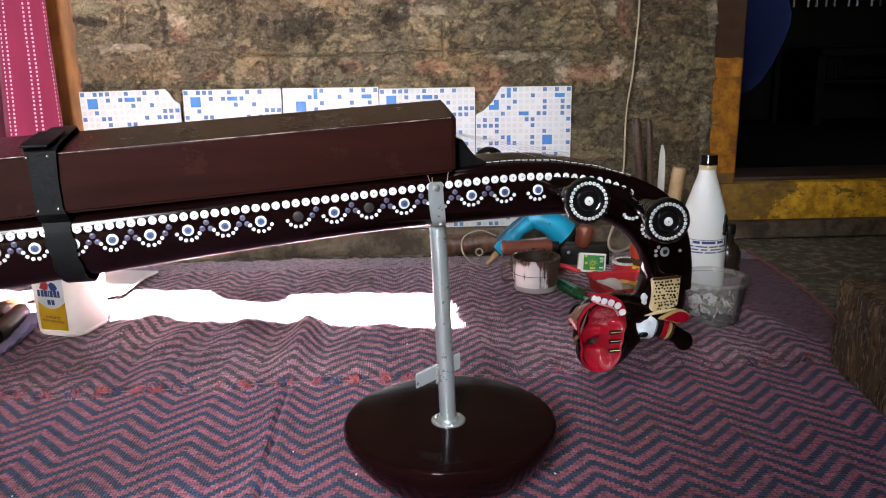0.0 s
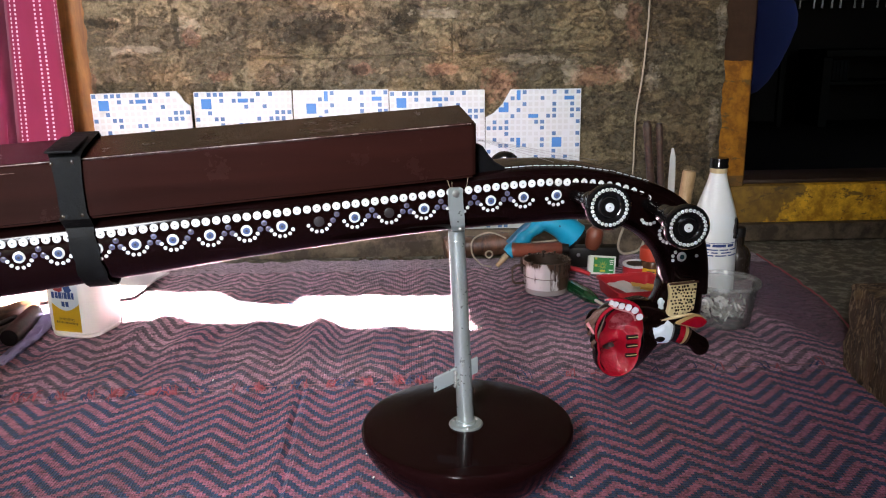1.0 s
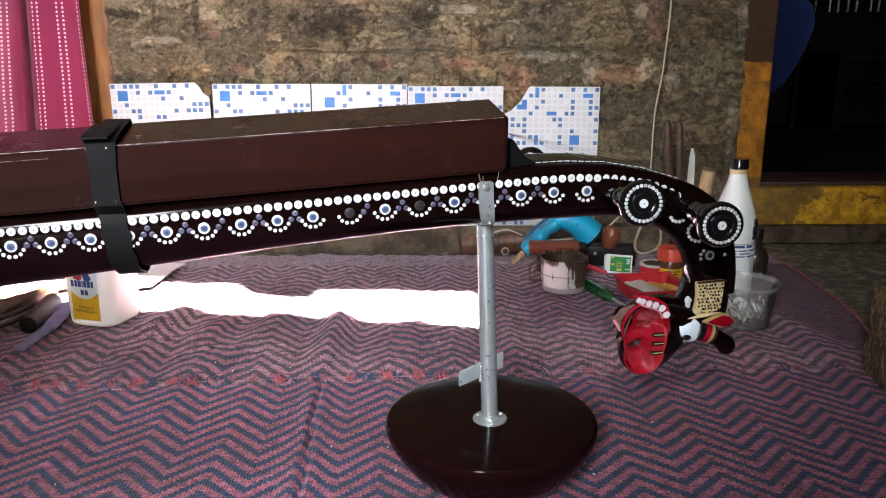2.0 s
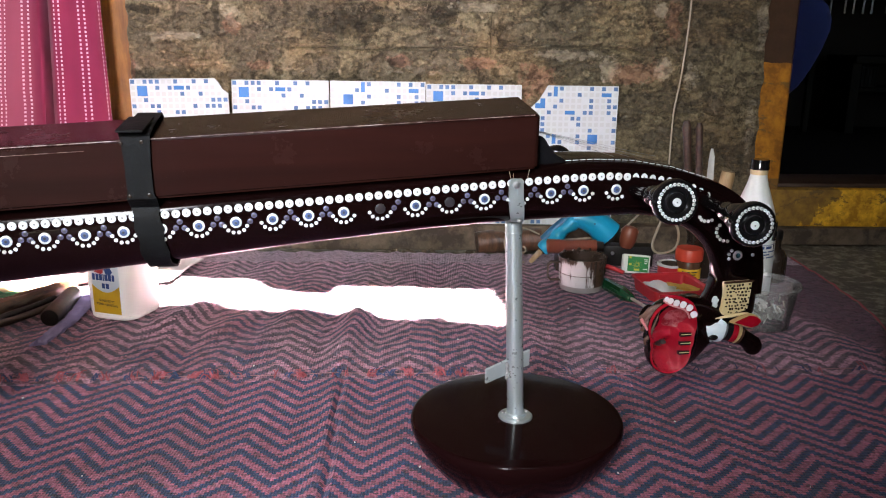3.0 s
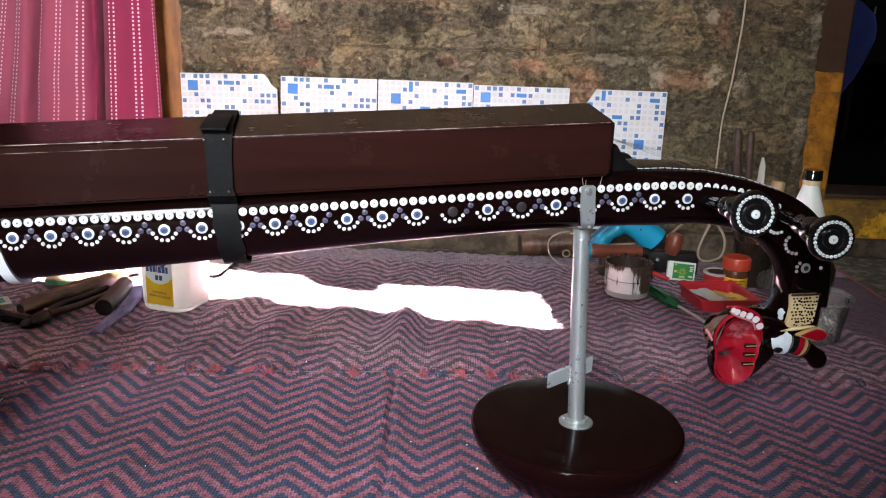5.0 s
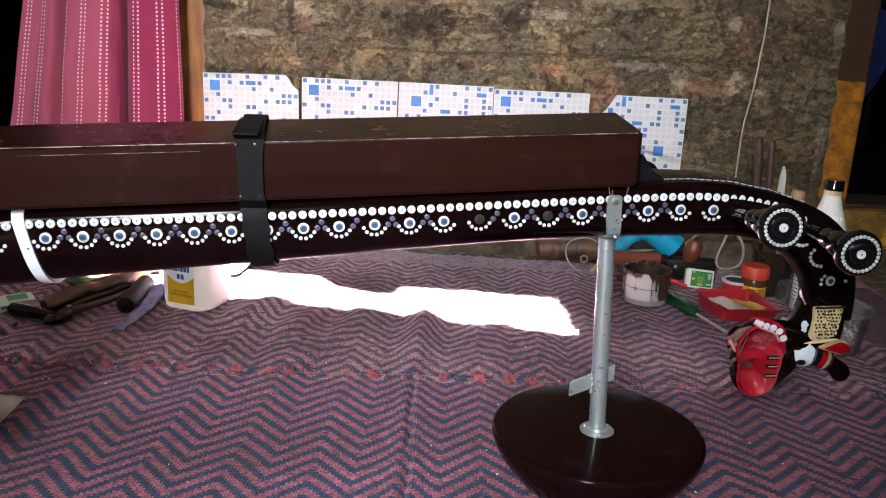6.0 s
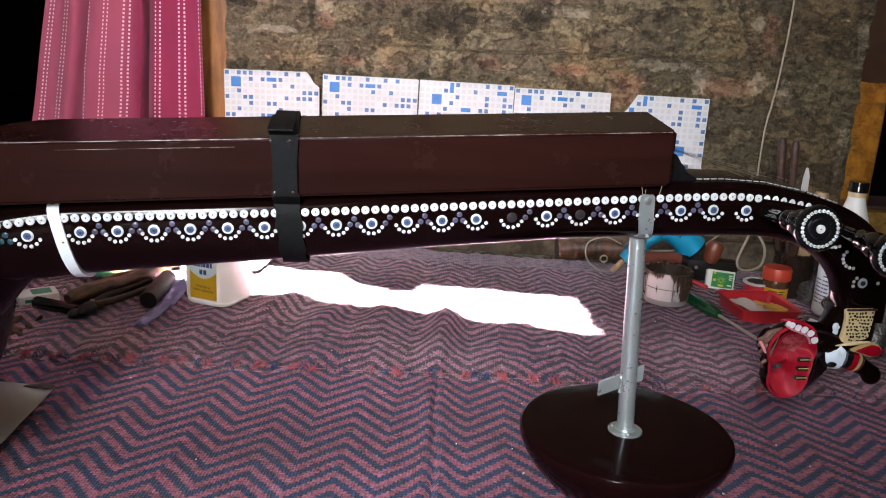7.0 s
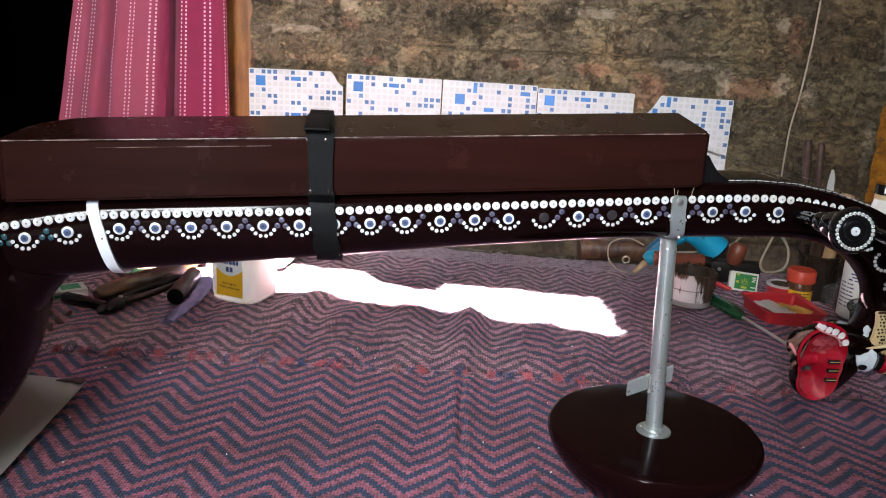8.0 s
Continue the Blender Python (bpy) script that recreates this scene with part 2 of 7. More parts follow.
def yellow_paint(name, dull, fresh):
    """Ochre paint on old timber, scraped and grimy."""
    n = Nodes(name)
    x, y, z = n.split()
    tone = n.mix(n.ramp(n.noise(28, 8, 0.7), (0.4, 0.0), (0.6, 1.0)), dull, fresh)
    scrape = n.ramp(n.noise(46, 8, 0.74, 0.25, n.stretch(0.6, 1, 1.4)), (0.57, 0.0), (0.61, 0.85))
    tone = n.mix(scrape, tone, (0.12, 0.07, 0.025))
    worn_end = n.ramp(n.math("ADD", n.math("MULTIPLY", n.math("SUBTRACT", n.math("MULTIPLY_ADD", z, 0.9, 0.74), x), 6.0), n.math("MULTIPLY", n.noise(24, 6), 1.4)), (0.95, 0.0), (1.3, 0.75))
    tone = n.mix(n.math("MULTIPLY", worn_end, n.math("LESS_THAN", z, 0.14)), tone, (0.1, 0.06, 0.024))
    upper = n.math("GREATER_THAN", n.math("MULTIPLY_ADD", n.noise(60, 3), 0.01, z), 0.3845)
    tone = n.mix(upper, tone, n.mix(n.noise(40, 6), (0.02, 0.0095, 0.0045), (0.062, 0.028, 0.012)))
    return n.finish(tone, 0.6, 0.0, n.bump(n.noise(60, 7), 0.5, 0.002), specular_ior_level=0.2)


def stained_enamel():
    """White enamel with brown glue runs down one side."""
    n = Nodes("stained_enamel")
    x, y, z = n.split()
    runs = n.noise(60, 6, 0.7, 0.3, n.stretch(1.0, 1.0, 0.12))
    side = n.ramp(x, (0.0, 0.0), (0.024, 0.2))
    high = n.ramp(z, (0.045, 0.0), (0.058, 0.14))
    mask = n.ramp(n.math("ADD", runs, n.math("ADD", side, high)), (0.55, 0.0), (0.6, 1.0))
    tone = n.mix(mask, n.mix(n.noise(40, 5), (0.6, 0.59, 0.56), (0.76, 0.76, 0.73)), n.mix(n.noise(90, 4), (0.04, 0.02, 0.012), (0.13, 0.07, 0.04)))
    tone = n.mix(n.math("LESS_THAN", z, 0.011), tone, (0.36, 0.33, 0.31))
    return n.finish(tone, 0.4, 0.0, n.bump(mask, 0.4, 0.0015))


def chipped_timber():
    """Old dark timber, hacked and scuffed: pale nicks, a bare ochre patch, cut marks."""
    n = Nodes("old_block_timber")
    grain = n.noise(26, 8, 0.7, 0.5, n.stretch(1, 1, 0.35))
    tone = n.mix(n.ramp(grain, (0.35, 0.0), (0.66, 1.0)), (0.03, 0.016, 0.007), (0.15, 0.085, 0.036))
    nick = n.ramp(n.noise(60, 7, 0.75, 1.8, n.stretch(1, 1.9, 0.6)), (0.53, 0.0), (0.57, 0.9))
    tone = n.mix(nick, tone, (0.36, 0.25, 0.14))
    bare = n.ramp(n.noise(11, 6, 0.6, 0.4), (0.64, 0.0), (0.7, 0.85))
    tone = n.mix(bare, tone, (0.3, 0.19, 0.075))
    pit = n.ramp(n.noise(48, 6, 0.7), (0.36, 1.0), (0.42, 0.0))
    tone = n.mix(n.math("MULTIPLY", pit, 0.8), tone, (0.008, 0.005, 0.003))
    height = n.math("ADD", n.math("MULTIPLY", grain, 1.2), n.math("MULTIPLY_ADD", nick, 0.5, n.math("MULTIPLY", pit, -0.8)))
    return n.finish(tone, 0.75, 0.0, n.bump(height, 1.0, 0.012))


def worn_edge():
    """A thin edge where the varnish is rubbed through here and there."""
    n = Nodes("rubbed_edge")
    rub = n.ramp(n.noise(40, 8, 0.75, 0.2, n.stretch(1, 0.1, 0.1)), (0.46, 0.0), (0.6, 1.0))
    return n.finish(n.mix(rub, (0.045, 0.015, 0.012), (0.42, 0.34, 0.3)), 0.3)


def clear_plastic(name, tint, rough=0.12, haze_amount=0.045):
    n = Nodes(name)
    cloud = n.noise(30, 4)
    clear = n.add("ShaderNodeBsdfTransparent")
    clear.inputs[0].default_value = (*tint, 1)
    milk = n.add("ShaderNodeBsdfTranslucent")
    haze = n.add("ShaderNodeBsdfDiffuse")
    haze.inputs[0].default_value = (0.8, 0.82, 0.82, 1)
    both = n.add("ShaderNodeMixShader")
    n.tree.links.new(milk.outputs[0], both.inputs[1])
    n.tree.links.new(haze.outputs[0], both.inputs[2])
    milk.inputs[0].default_value = (0.72, 0.74, 0.74, 1)
    gloss = n.add("ShaderNodeBsdfGlossy")
    gloss.inputs["Roughness"].default_value = rough
    first, second = n.add("ShaderNodeMixShader"), n.add("ShaderNodeMixShader")
    n.put(first.inputs[0], n.math("MULTIPLY_ADD", cloud, 0.14, haze_amount))
    n.tree.links.new(clear.outputs[0], first.inputs[1])
    n.tree.links.new(both.outputs[0], first.inputs[2])
    fres = n.add("ShaderNodeFresnel")
    fres.inputs[0].default_value = 1.22
    n.put(second.inputs[0], fres.outputs[0])
    n.tree.links.new(first.outputs[0], second.inputs[1])
    n.tree.links.new(gloss.outputs[0], second.inputs[2])
    n.tree.links.new(second.outputs[0], n.tree.nodes["Material Output"].inputs[0])
    return n.mat


def milky_plastic():
    """White plastic thin enough for the sun behind it to glow through."""
    n = Nodes("milky_plastic")
    mat = n.finish(n.mix(n.noise(8, 3), (0.8, 0.77, 0.75), (0.86, 0.84, 0.82)), 0.35, 0.0, n.bump(n.noise(50, 3), 0.02, 0.001))
    out = n.tree.nodes["Material Output"]
    solid = out.inputs[0].links[0].from_socket
    glow, both = n.add("ShaderNodeBsdfTranslucent"), n.add("ShaderNodeMixShader")
    glow.inputs[0].default_value = (0.9, 0.87, 0.84, 1)
    both.inputs[0].default_value = 0.16
    n.tree.links.new(solid, both.inputs[1])
    n.tree.links.new(glow.outputs[0], both.inputs[2])
    n.tree.links.new(both.outputs[0], out.inputs[0])
    return mat


ZIGZAG, STRIPE = 0.0873, 0.0241
MAT = {
    "plaster": plaster_material(),
    "mat_near": woven_material("woven_cotton_near"),
    "mat_far": woven_material("woven_cotton_far", 1.553, True, 0.004),
    "curtain": curtain_material(),
    "ochre": yellow_paint("ochre_paint", (0.36, 0.17, 0.014), (0.8, 0.44, 0.03)),
    "old_ochre": yellow_paint("browned_ochre_paint", (0.19, 0.07, 0.008), (0.42, 0.17, 0.014)),
    "neck": lacquer("black_brown_lacquer", (0.003, 0.0011, 0.0011), (0.008, 0.0025, 0.0025), 0.09, 0.03, 0.13),
    "cover": lacquer("red_brown_lacquer", (0.0125, 0.004, 0.0032), (0.026, 0.008, 0.0062), 0.24, 0.0, 0.11),
    "bowl": lacquer("bowl_lacquer", (0.007, 0.0018, 0.002), (0.011, 0.0033, 0.0033), 0.1, 0.0, 0.045),
    "ebony": worn("black_lacquer", (0.006, 0.006, 0.007), 0.12, 0, 40, 0.2, 0.02, 0.4),
    "bone": worn("white_inlay", (0.62, 0.65, 0.66), 0.35, 0, 200, 0.08, 0.05),
    "pin": worn("dark_pin", (0.05, 0.045, 0.05), 0.4),
    "blue": worn("blue_inlay", (0.05, 0.085, 0.2), 0.3, 0, 300, 0.35, 0.05),
    "slate": worn("violet_inlay", (0.085, 0.08, 0.14), 0.25, 0, 300, 0.35, 0.05),
    "teal": worn("teal_inlay", (0.016, 0.075, 0.1), 0.25, 0, 300, 0.35, 0.05),
    "band": worn("pale_bone_band", (0.72, 0.78, 0.82), 0.3, 0, 60, 0.1, 0.05),
    "steel": worn("galvanised_steel", (0.45, 0.51, 0.52), 0.3, 0.66, 60, 0.15, 0.12, 0, (0.2, 0.19, 0.18), 0.28),
    "bright": worn("zinc_screw", (0.65, 0.66, 0.68), 0.3, 0.9, 80, 0.1, 0.05),
    "weld": worn("weld_bead", (0.5, 0.5, 0.5), 0.4, 0.9, 300, 0.3, 0.6),
    "rubber": worn("black_strap", (0.004, 0.0043, 0.0046), 0.6, 0, 60, 0.4, 0.9, 0, (0.007, 0.0075, 0.008), 0.42, 0.12),
    "red_paint": worn("red_gloss", (0.31, 0.003, 0.015), 0.2, 0, 160, 0.5, 1.0, 0.35),
    "palate": worn("rough_red_palate", (0.4, 0.075, 0.09), 0.2, 0, 260, 0.6, 1.6, 0.5, (0.2, 0.004, 0.012), 0.5),
    "curlpaint": worn("brown_curl_gloss", (0.13, 0.07, 0.055), 0.25, 0, 160, 0.5, 0.3),
    "eyewhite": worn("bluish_white_gloss", (0.6, 0.68, 0.74), 0.3, 0, 90, 0.1, 0.1, 0.2),
    "pink": worn("pink_gloss", (0.6, 0.2, 0.22), 0.3, 0, 60, 0.2, 0.1),
    "gold": worn("gold_paint", (0.5, 0.36, 0.16), 0.36, 0.25, 90, 0.15, 0.1),
    "cream": worn("cream_gold_plate", (0.66, 0.53, 0.29), 0.35, 0.1, 90, 0.12, 0.1),
    "tooth": worn("tooth_white", (0.7, 0.66, 0.69), 0.25, 0, 90, 0.06, 0.05, 0.3),
    "brownpaint": worn("brown_gloss", (0.055, 0.026, 0.018), 0.25, 0, 90, 0.3, 0.1),
    "wire": worn("steel_string", (0.35, 0.34, 0.33), 0.3, 1.0),
    "brass": worn("brass", (0.65, 0.45, 0.08), 0.28, 0.8, 60, 0.15, 0.05),
    "tile_white": worn("tile_white", (0.53, 0.55, 0.545), 0.2, 0, 20, 0.03, 0.01, 0.2),
    "tile_grey": worn("tile_grey_print", (0.475, 0.485, 0.465), 0.2, 0, 20, 0.04, 0.01, 0.2),
    "tile_blue": worn("tile_blue_print", (0.065, 0.19, 0.46), 0.2, 0, 90, 0.15, 0.01, 0.2),
    "tile_dark": worn("tile_slate_print", (0.1, 0.175, 0.33), 0.2, 0, 200, 0.35, 0.01, 0.2),
    "tile_body": worn("tile_clay_edge", (0.5, 0.42, 0.36), 0.9),
    "post": grained("orange_timber", (0.16, 0.055, 0.012), (0.46, 0.18, 0.038), 0.5, "z", 40),
    "block": chipped_timber(),
    "cement": worn("dark_cement", (0.1, 0.082, 0.052), 0.7, 0, 90, 0.9, 1.6, 0, (0.27, 0.25, 0.19), 0.44, 0.4),
    "step": worn("grimy_step", (0.15, 0.112, 0.075), 0.8, 0, 34, 0.6, 0.9, 0, (0.045, 0.032, 0.022), 0.5, 0.25),
    # For walls out of view: dark, so that they bounce little light.
    "low_bounce": worn("low_bounce_wall", (0.07, 0.06, 0.05), 0.9, 0, 12, 0.25, 0.3),
    # Back room: the darkness of the unlit room is put into these colours.
    "dark": worn("unlit_room_wall", (0.0014, 0.0012, 0.001), 0.95, 0, 10, 0.3, 0.2, shine=0.0),
    "unlit_wood": worn("unlit_timber", (0.0011, 0.001, 0.0008), 0.95, 0, 30, 0.4, 0.3, shine=0.0),
    "roof": grained("roof_board", (0.09, 0.06, 0.035), (0.34, 0.24, 0.13), 0.8, "x", 14),
    "milk": worn("white_plastic", (0.78, 0.76, 0.74), 0.35, 0, 20, 0.03, 0.02),
    "jug_white": milky_plastic(),
    "label_white": worn("label_white", (0.74, 0.77, 0.78), 0.4, 0, 20, 0.03, 0.01),
    "label_yellow": worn("label_yellow", (0.72, 0.42, 0.015), 0.4, 0, 20, 0.05, 0.01),
    "ink_blue": worn("ink_blue", (0.02, 0.06, 0.22), 0.5),
    "ink_red": worn("ink_red", (0.4, 0.03, 0.03), 0.5),
    "ink": worn("ink_dark", (0.03, 0.03, 0.04), 0.5),
    "glass_white": worn("white_painted_bottle", (0.8, 0.83, 0.8), 0.5, 0, 20, 0.04, 0.05),
    "clear": clear_plastic("clear_tub", (0.985, 0.99, 0.99)),
    "clear_rim": clear_plastic("milky_rim", (0.98, 0.985, 0.985), 0.15, 0.16),
    "blank": worn("pale_shell_blank", (0.82, 0.82, 0.79), 0.35, 0, 200, 0.1, 0.1),
    "enamel": stained_enamel(),
    "sludge": worn("dried_glue", (0.04, 0.022, 0.012), 0.5, 0, 90, 0.4, 0.5),
    "rust": worn("rusty_ear", (0.12, 0.07, 0.045), 0.7, 0.2, 90, 0.4, 0.4),
    "match_white": worn("matchbox_card", (0.72, 0.74, 0.68), 0.6, 0, 60, 0.06, 0.02),
    "match_green": worn("matchbox_green", (0.015, 0.22, 0.045), 0.6),
    "match_yellow": worn("matchbox_yellow", (0.6, 0.55, 0.04), 0.6),
    "tray": worn("red_plastic", (0.5, 0.022, 0.03), 0.4, 0, 40, 0.15, 0.05),
    "paper": worn("white_paper", (0.72, 0.7, 0.66), 0.9, 0, 20, 0.08, 0.1),
    "yellow_paper": worn("yellow_paper", (0.75, 0.46, 0.1), 0.8, 0, 40, 0.15, 0.1),
    "green_handle": worn("green_handle", (0.006, 0.07, 0.025), 0.22, 0, 40, 0.3, 0.05, 0.4),
    "lid_red": worn("red_lid", (0.52, 0.055, 0.025), 0.4, 0, 40, 0.1, 0.05),
    "amber": worn("brown_jar", (0.1, 0.045, 0.022), 0.25, 0, 40, 0.3, 0.05),
    "can_dark": worn("smeared_dark_can", (0.03, 0.021, 0.015), 0.25, 0, 40, 0.5, 0.2, 0.2, (0.09, 0.075, 0.055), 0.3),
    "tin": worn("tin_lid", (0.62, 0.58, 0.5), 0.3, 0.8, 60, 0.2, 0.1),
    "cyan": worn("cyan_plastic", (0.008, 0.3, 0.48), 0.35, 0, 40, 0.15, 0.05),
    "cyan_dark": worn("dark_blue_plastic", (0.005, 0.08, 0.16), 0.4, 0, 40, 0.15, 0.05),
    "handle_red": worn("red_brown_handle", (0.17, 0.045, 0.022), 0.4, 0, 60, 0.3, 0.1),
    "cable": worn("beige_cable", (0.34, 0.28, 0.2), 0.5, 0, 60, 0.2, 0.1),
    "iron": worn("dark_iron", (0.016, 0.014, 0.013), 0.45, 0.6, 90, 0.4, 0.3),
    "chisel_wood": grained("dark_handle_wood", (0.02, 0.01, 0.006), (0.075, 0.038, 0.022), 0.5, "x", 120),
    "edge_wear": worn_edge(),
    "tool_wood": grained("brown_tool_wood", (0.018, 0.008, 0.004), (0.17, 0.08, 0.038), 0.42, "z", 70, 0.0, 0.5),
    "pale_wood": grained("pale_handle_wood", (0.3, 0.19, 0.09), (0.55, 0.38, 0.2), 0.5, "z", 120),
    "blade": worn("knife_blade", (0.55, 0.57, 0.52), 0.4, 0.2, 60, 0.2, 0.05),
    "rag": worn("violet_rag", (0.24, 0.21, 0.38), 0.95, 0, 120, 0.4, 0.8),
    "green_card": worn("green_card", (0.02, 0.3, 0.14), 0.5),
    "peach": worn("raw_wood_chip", (0.55, 0.34, 0.2), 0.7),
    # Back-room things, coloured near-black in place of missing light.
    "crate_grey": worn("unlit_grey_plastic", (0.0011, 0.0011, 0.001), 0.9, shine=0.0),
    "dim_grey": worn("dimmed_grey_plastic", (0.011, 0.0105, 0.0095), 0.7),
    "blue_cloth": worn("unlit_blue_cloth", (0.0006, 0.0013, 0.0088), 0.9, 0, 20, 0.3, 0.1, shine=0.05),
    "thread": worn("red_fringe", (0.38, 0.085, 0.1), 0.95, 0, 200, 0.4, 0.4),
    "thread_blue": worn("navy_fringe", (0.035, 0.06, 0.14), 0.95, 0, 200, 0.4, 0.4),
    "washer_grey": worn("grey_shell_blank", (0.33, 0.33, 0.31), 0.4, 0, 200, 0.4, 0.2),
    "tin_bright": worn("bright_tin", (0.72, 0.72, 0.7), 0.35, 0.35, 80, 0.15, 0.1),
    "throat": worn("dark_hollow", (0.014, 0.005, 0.004), 0.6),
    "socket": worn("empty_inlay_socket", (0.022, 0.019, 0.022), 0.35, 0, 300, 0.4, 0.3),
    "thread_pale": worn("pale_red_thread", (0.34, 0.16, 0.17), 0.9, 0, 200, 0.3, 0.3),
    "sheet": worn("floor_paper", (0.72, 0.72, 0.68), 0.5, 0, 30, 0.12, 0.15, 0, (0.42, 0.4, 0.36), 0.3),
}


# ---- building helpers ----
def empty_at(name, m, label, category, group=""):
    ob = new(name)
    ob.empty_display_size = 0.05
    ob.matrix_basis = m
    return tagged(ob, label, category, group)


def mesh_of(name, bm, material, smooth=True):
    bmesh.ops.recalc_face_normals(bm, faces=bm.faces)
    data = bpy.data.meshes.new(name)
    for face in bm.faces:
        face.smooth = smooth
    bm.to_mesh(data)
    bm.free()
    data.materials.append(MAT[material])
    if smooth:
        data.set_sharp_from_angle(angle=radians(38))
    return data


def part(name, bm, material, parent, label="", smooth=True):
    """One bmesh as one mesh object under a thing or a part."""
    ob = new(name, mesh_of(name, bm, material, smooth))
    ob.parent = parent
    return tagged(ob, label)


def piece(name, data, m, parent, label=""):
    """An object of its own on shared mesh data."""
    ob = new(name, data)
    ob.parent = parent
    ob.matrix_basis = m
    return tagged(ob, label)


def thing(name, bm, material, label, category, group="", kind="", m=None, smooth=True):
    ob = new(name, mesh_of(name, bm, material, smooth))
    if m is not None:
        ob.matrix_basis = m
    return tagged(ob, label, category, group, kind)


def block(x0, x1, y0, y1, z0, z1, bevel=0.0, segments=2, bm=None, m=None):
    """A box, with rounded edges if wished."""
    own = bmesh.new()
    bmesh.ops.create_cube(own, size=1.0)
    for v in own.verts:
        v.co = ((x0 + x1) / 2 + v.co.x * (x1 - x0), (y0 + y1) / 2 + v.co.y * (y1 - y0), (z0 + z1) / 2 + v.co.z * (z1 - z0))
    if bevel:
        bmesh.ops.bevel(own, geom=own.edges[:], offset=bevel, segments=segments, affect="EDGES", profile=0.6)
    if m is not None:
        bmesh.ops.transform(own, matrix=m, verts=own.verts)
    return merged(bm, own)


def merged(bm, own):
    if bm is None:
        return own
    data = bpy.data.meshes.new("scratch")
    own.to_mesh(data)
    own.free()
    bm.from_mesh(data)
    bpy.data.meshes.remove(data)
    return bm


def loft(rings, cap_start=True, cap_end=True, bm=None, closed=True):
    """A skin over rings of equally many points."""
    bm = bm or bmesh.new()
    rows = [[bm.verts.new(p) for p in ring] for ring in rings]
    count = len(rows[0])
    for a, b in zip(rows, rows[1:]):
        for i in range(count if closed else count - 1):
            j = (i + 1) % count
            bm.faces.new((a[i], a[j], b[j], b[i]))
    if cap_start:
        bm.faces.new(rows[0][::-1])
    if cap_end:
        bm.faces.new(rows[-1])
    return bm


def lathe(profile, segments=40, m=None, bm=None, cap_start=True, cap_end=True):
    """Turns (radius, height) pairs about z."""
    rings = [[(r * math.cos(math.tau * k / segments), r * math.sin(math.tau * k / segments), z) for k in range(segments)] for r, z in profile]
    own = loft(rings, cap_start, cap_end)
    if m is not None:
        bmesh.ops.transform(own, matrix=m, verts=own.verts)
    return merged(bm, own)


def along(a, b):
    """The pose whose z axis runs from a to b, standing at a."""
    a, b = Vector(a), Vector(b)
    return Matrix.Translation(a) @ (b - a).to_track_quat("Z", "Y").to_matrix().to_4x4()


def tube(points, radius, segments=10, bm=None, smooth_steps=6):
    """A round rod or cable along a smooth line through the points."""
    pts = [Vector(p) for p in points]
    line = []
    if smooth_steps and len(pts) > 2:
        ext = [pts[0] * 2 - pts[1]] + pts + [pts[-1] * 2 - pts[-2]]
        for i in range(1, len(ext) - 2):
            p0, p1, p2, p3 = ext[i - 1:i + 3]
            for k in range(smooth_steps):
                t = k / smooth_steps
                line.append(0.5 * ((2 * p1) + (p2 - p0) * t + (2 * p0 - 5 * p1 + 4 * p2 - p3) * t * t + (3 * p1 - p0 - 3 * p2 + p3) * t ** 3))
        line.append(pts[-1])
    else:
        line = pts
    rings, side = [], None
    for i, p in enumerate(line):
        way = (line[min(i + 1, len(line) - 1)] - line[max(i - 1, 0)]).normalized()
        if side is None:
            side = way.orthogonal().normalized()
        side = (side - way * side.dot(way)).normalized()
        up = way.cross(side)
        r = radius(i / (len(line) - 1)) if callable(radius) else radius
        rings.append([p + side * (r * math.cos(math.tau * k / segments)) + up * (r * math.sin(math.tau * k / segments)) for k in range(segments)])
    return loft(rings, bm=bm)


def plate(outline, thickness, bm=None, axis="y", bevel=0.0):
    """A flat plate from an outline in two axes, thick along the third (from 0 to thickness)."""
    own = bmesh.new()
    put = {"y": lambda a, b, c: (a, c, b), "z": lambda a, b, c: (a, b, c), "x": lambda a, b, c: (c, a, b)}[axis]
    front = [own.verts.new(put(a, b, 0)) for a, b in outline]
    back = [own.verts.new(put(a, b, thickness)) for a, b in outline]
    own.faces.new(front)
    own.faces.new(back[::-1])
    for i in range(len(front)):
        j = (i + 1) % len(front)
        own.faces.new((front[i], back[i], back[j], front[j]))
    if bevel:
        bmesh.ops.recalc_face_normals(own, faces=own.faces)
        bmesh.ops.bevel(own, geom=own.edges[:], offset=bevel, segments=2, affect="EDGES")
    return merged(bm, own)


def ball(center, radii, bm=None, u=20, v=12, m=None):
    own = bmesh.new()
    bmesh.ops.create_uvsphere(own, u_segments=u, v_segments=v, radius=1.0)
    place = Matrix.Translation(center) @ (m or Matrix()) @ Matrix.Diagonal((*radii, 1))
    bmesh.ops.transform(own, matrix=place, verts=own.verts)
    return merged(bm, own)


def between(table, x):
    """A straight-line look-up in a short table."""
    for (x0, y0), (x1, y1) in zip(table, table[1:]):
        if x <= x1 or (x1, y1) == table[-1]:
            return y0 + (y1 - y0) * (x - x0) / (x1 - x0)


def spot(x, y, z=0.0, turn=0.0):
    return pose(x, y, z, 0, 0, turn)


def structure(name, bm, material, label, smooth=False):
    return thing(name, bm, material, label, "", "", "structure", None, smooth)


# ---- the place: floor, walls, openings, roof ----
WALL_Y = 1.738


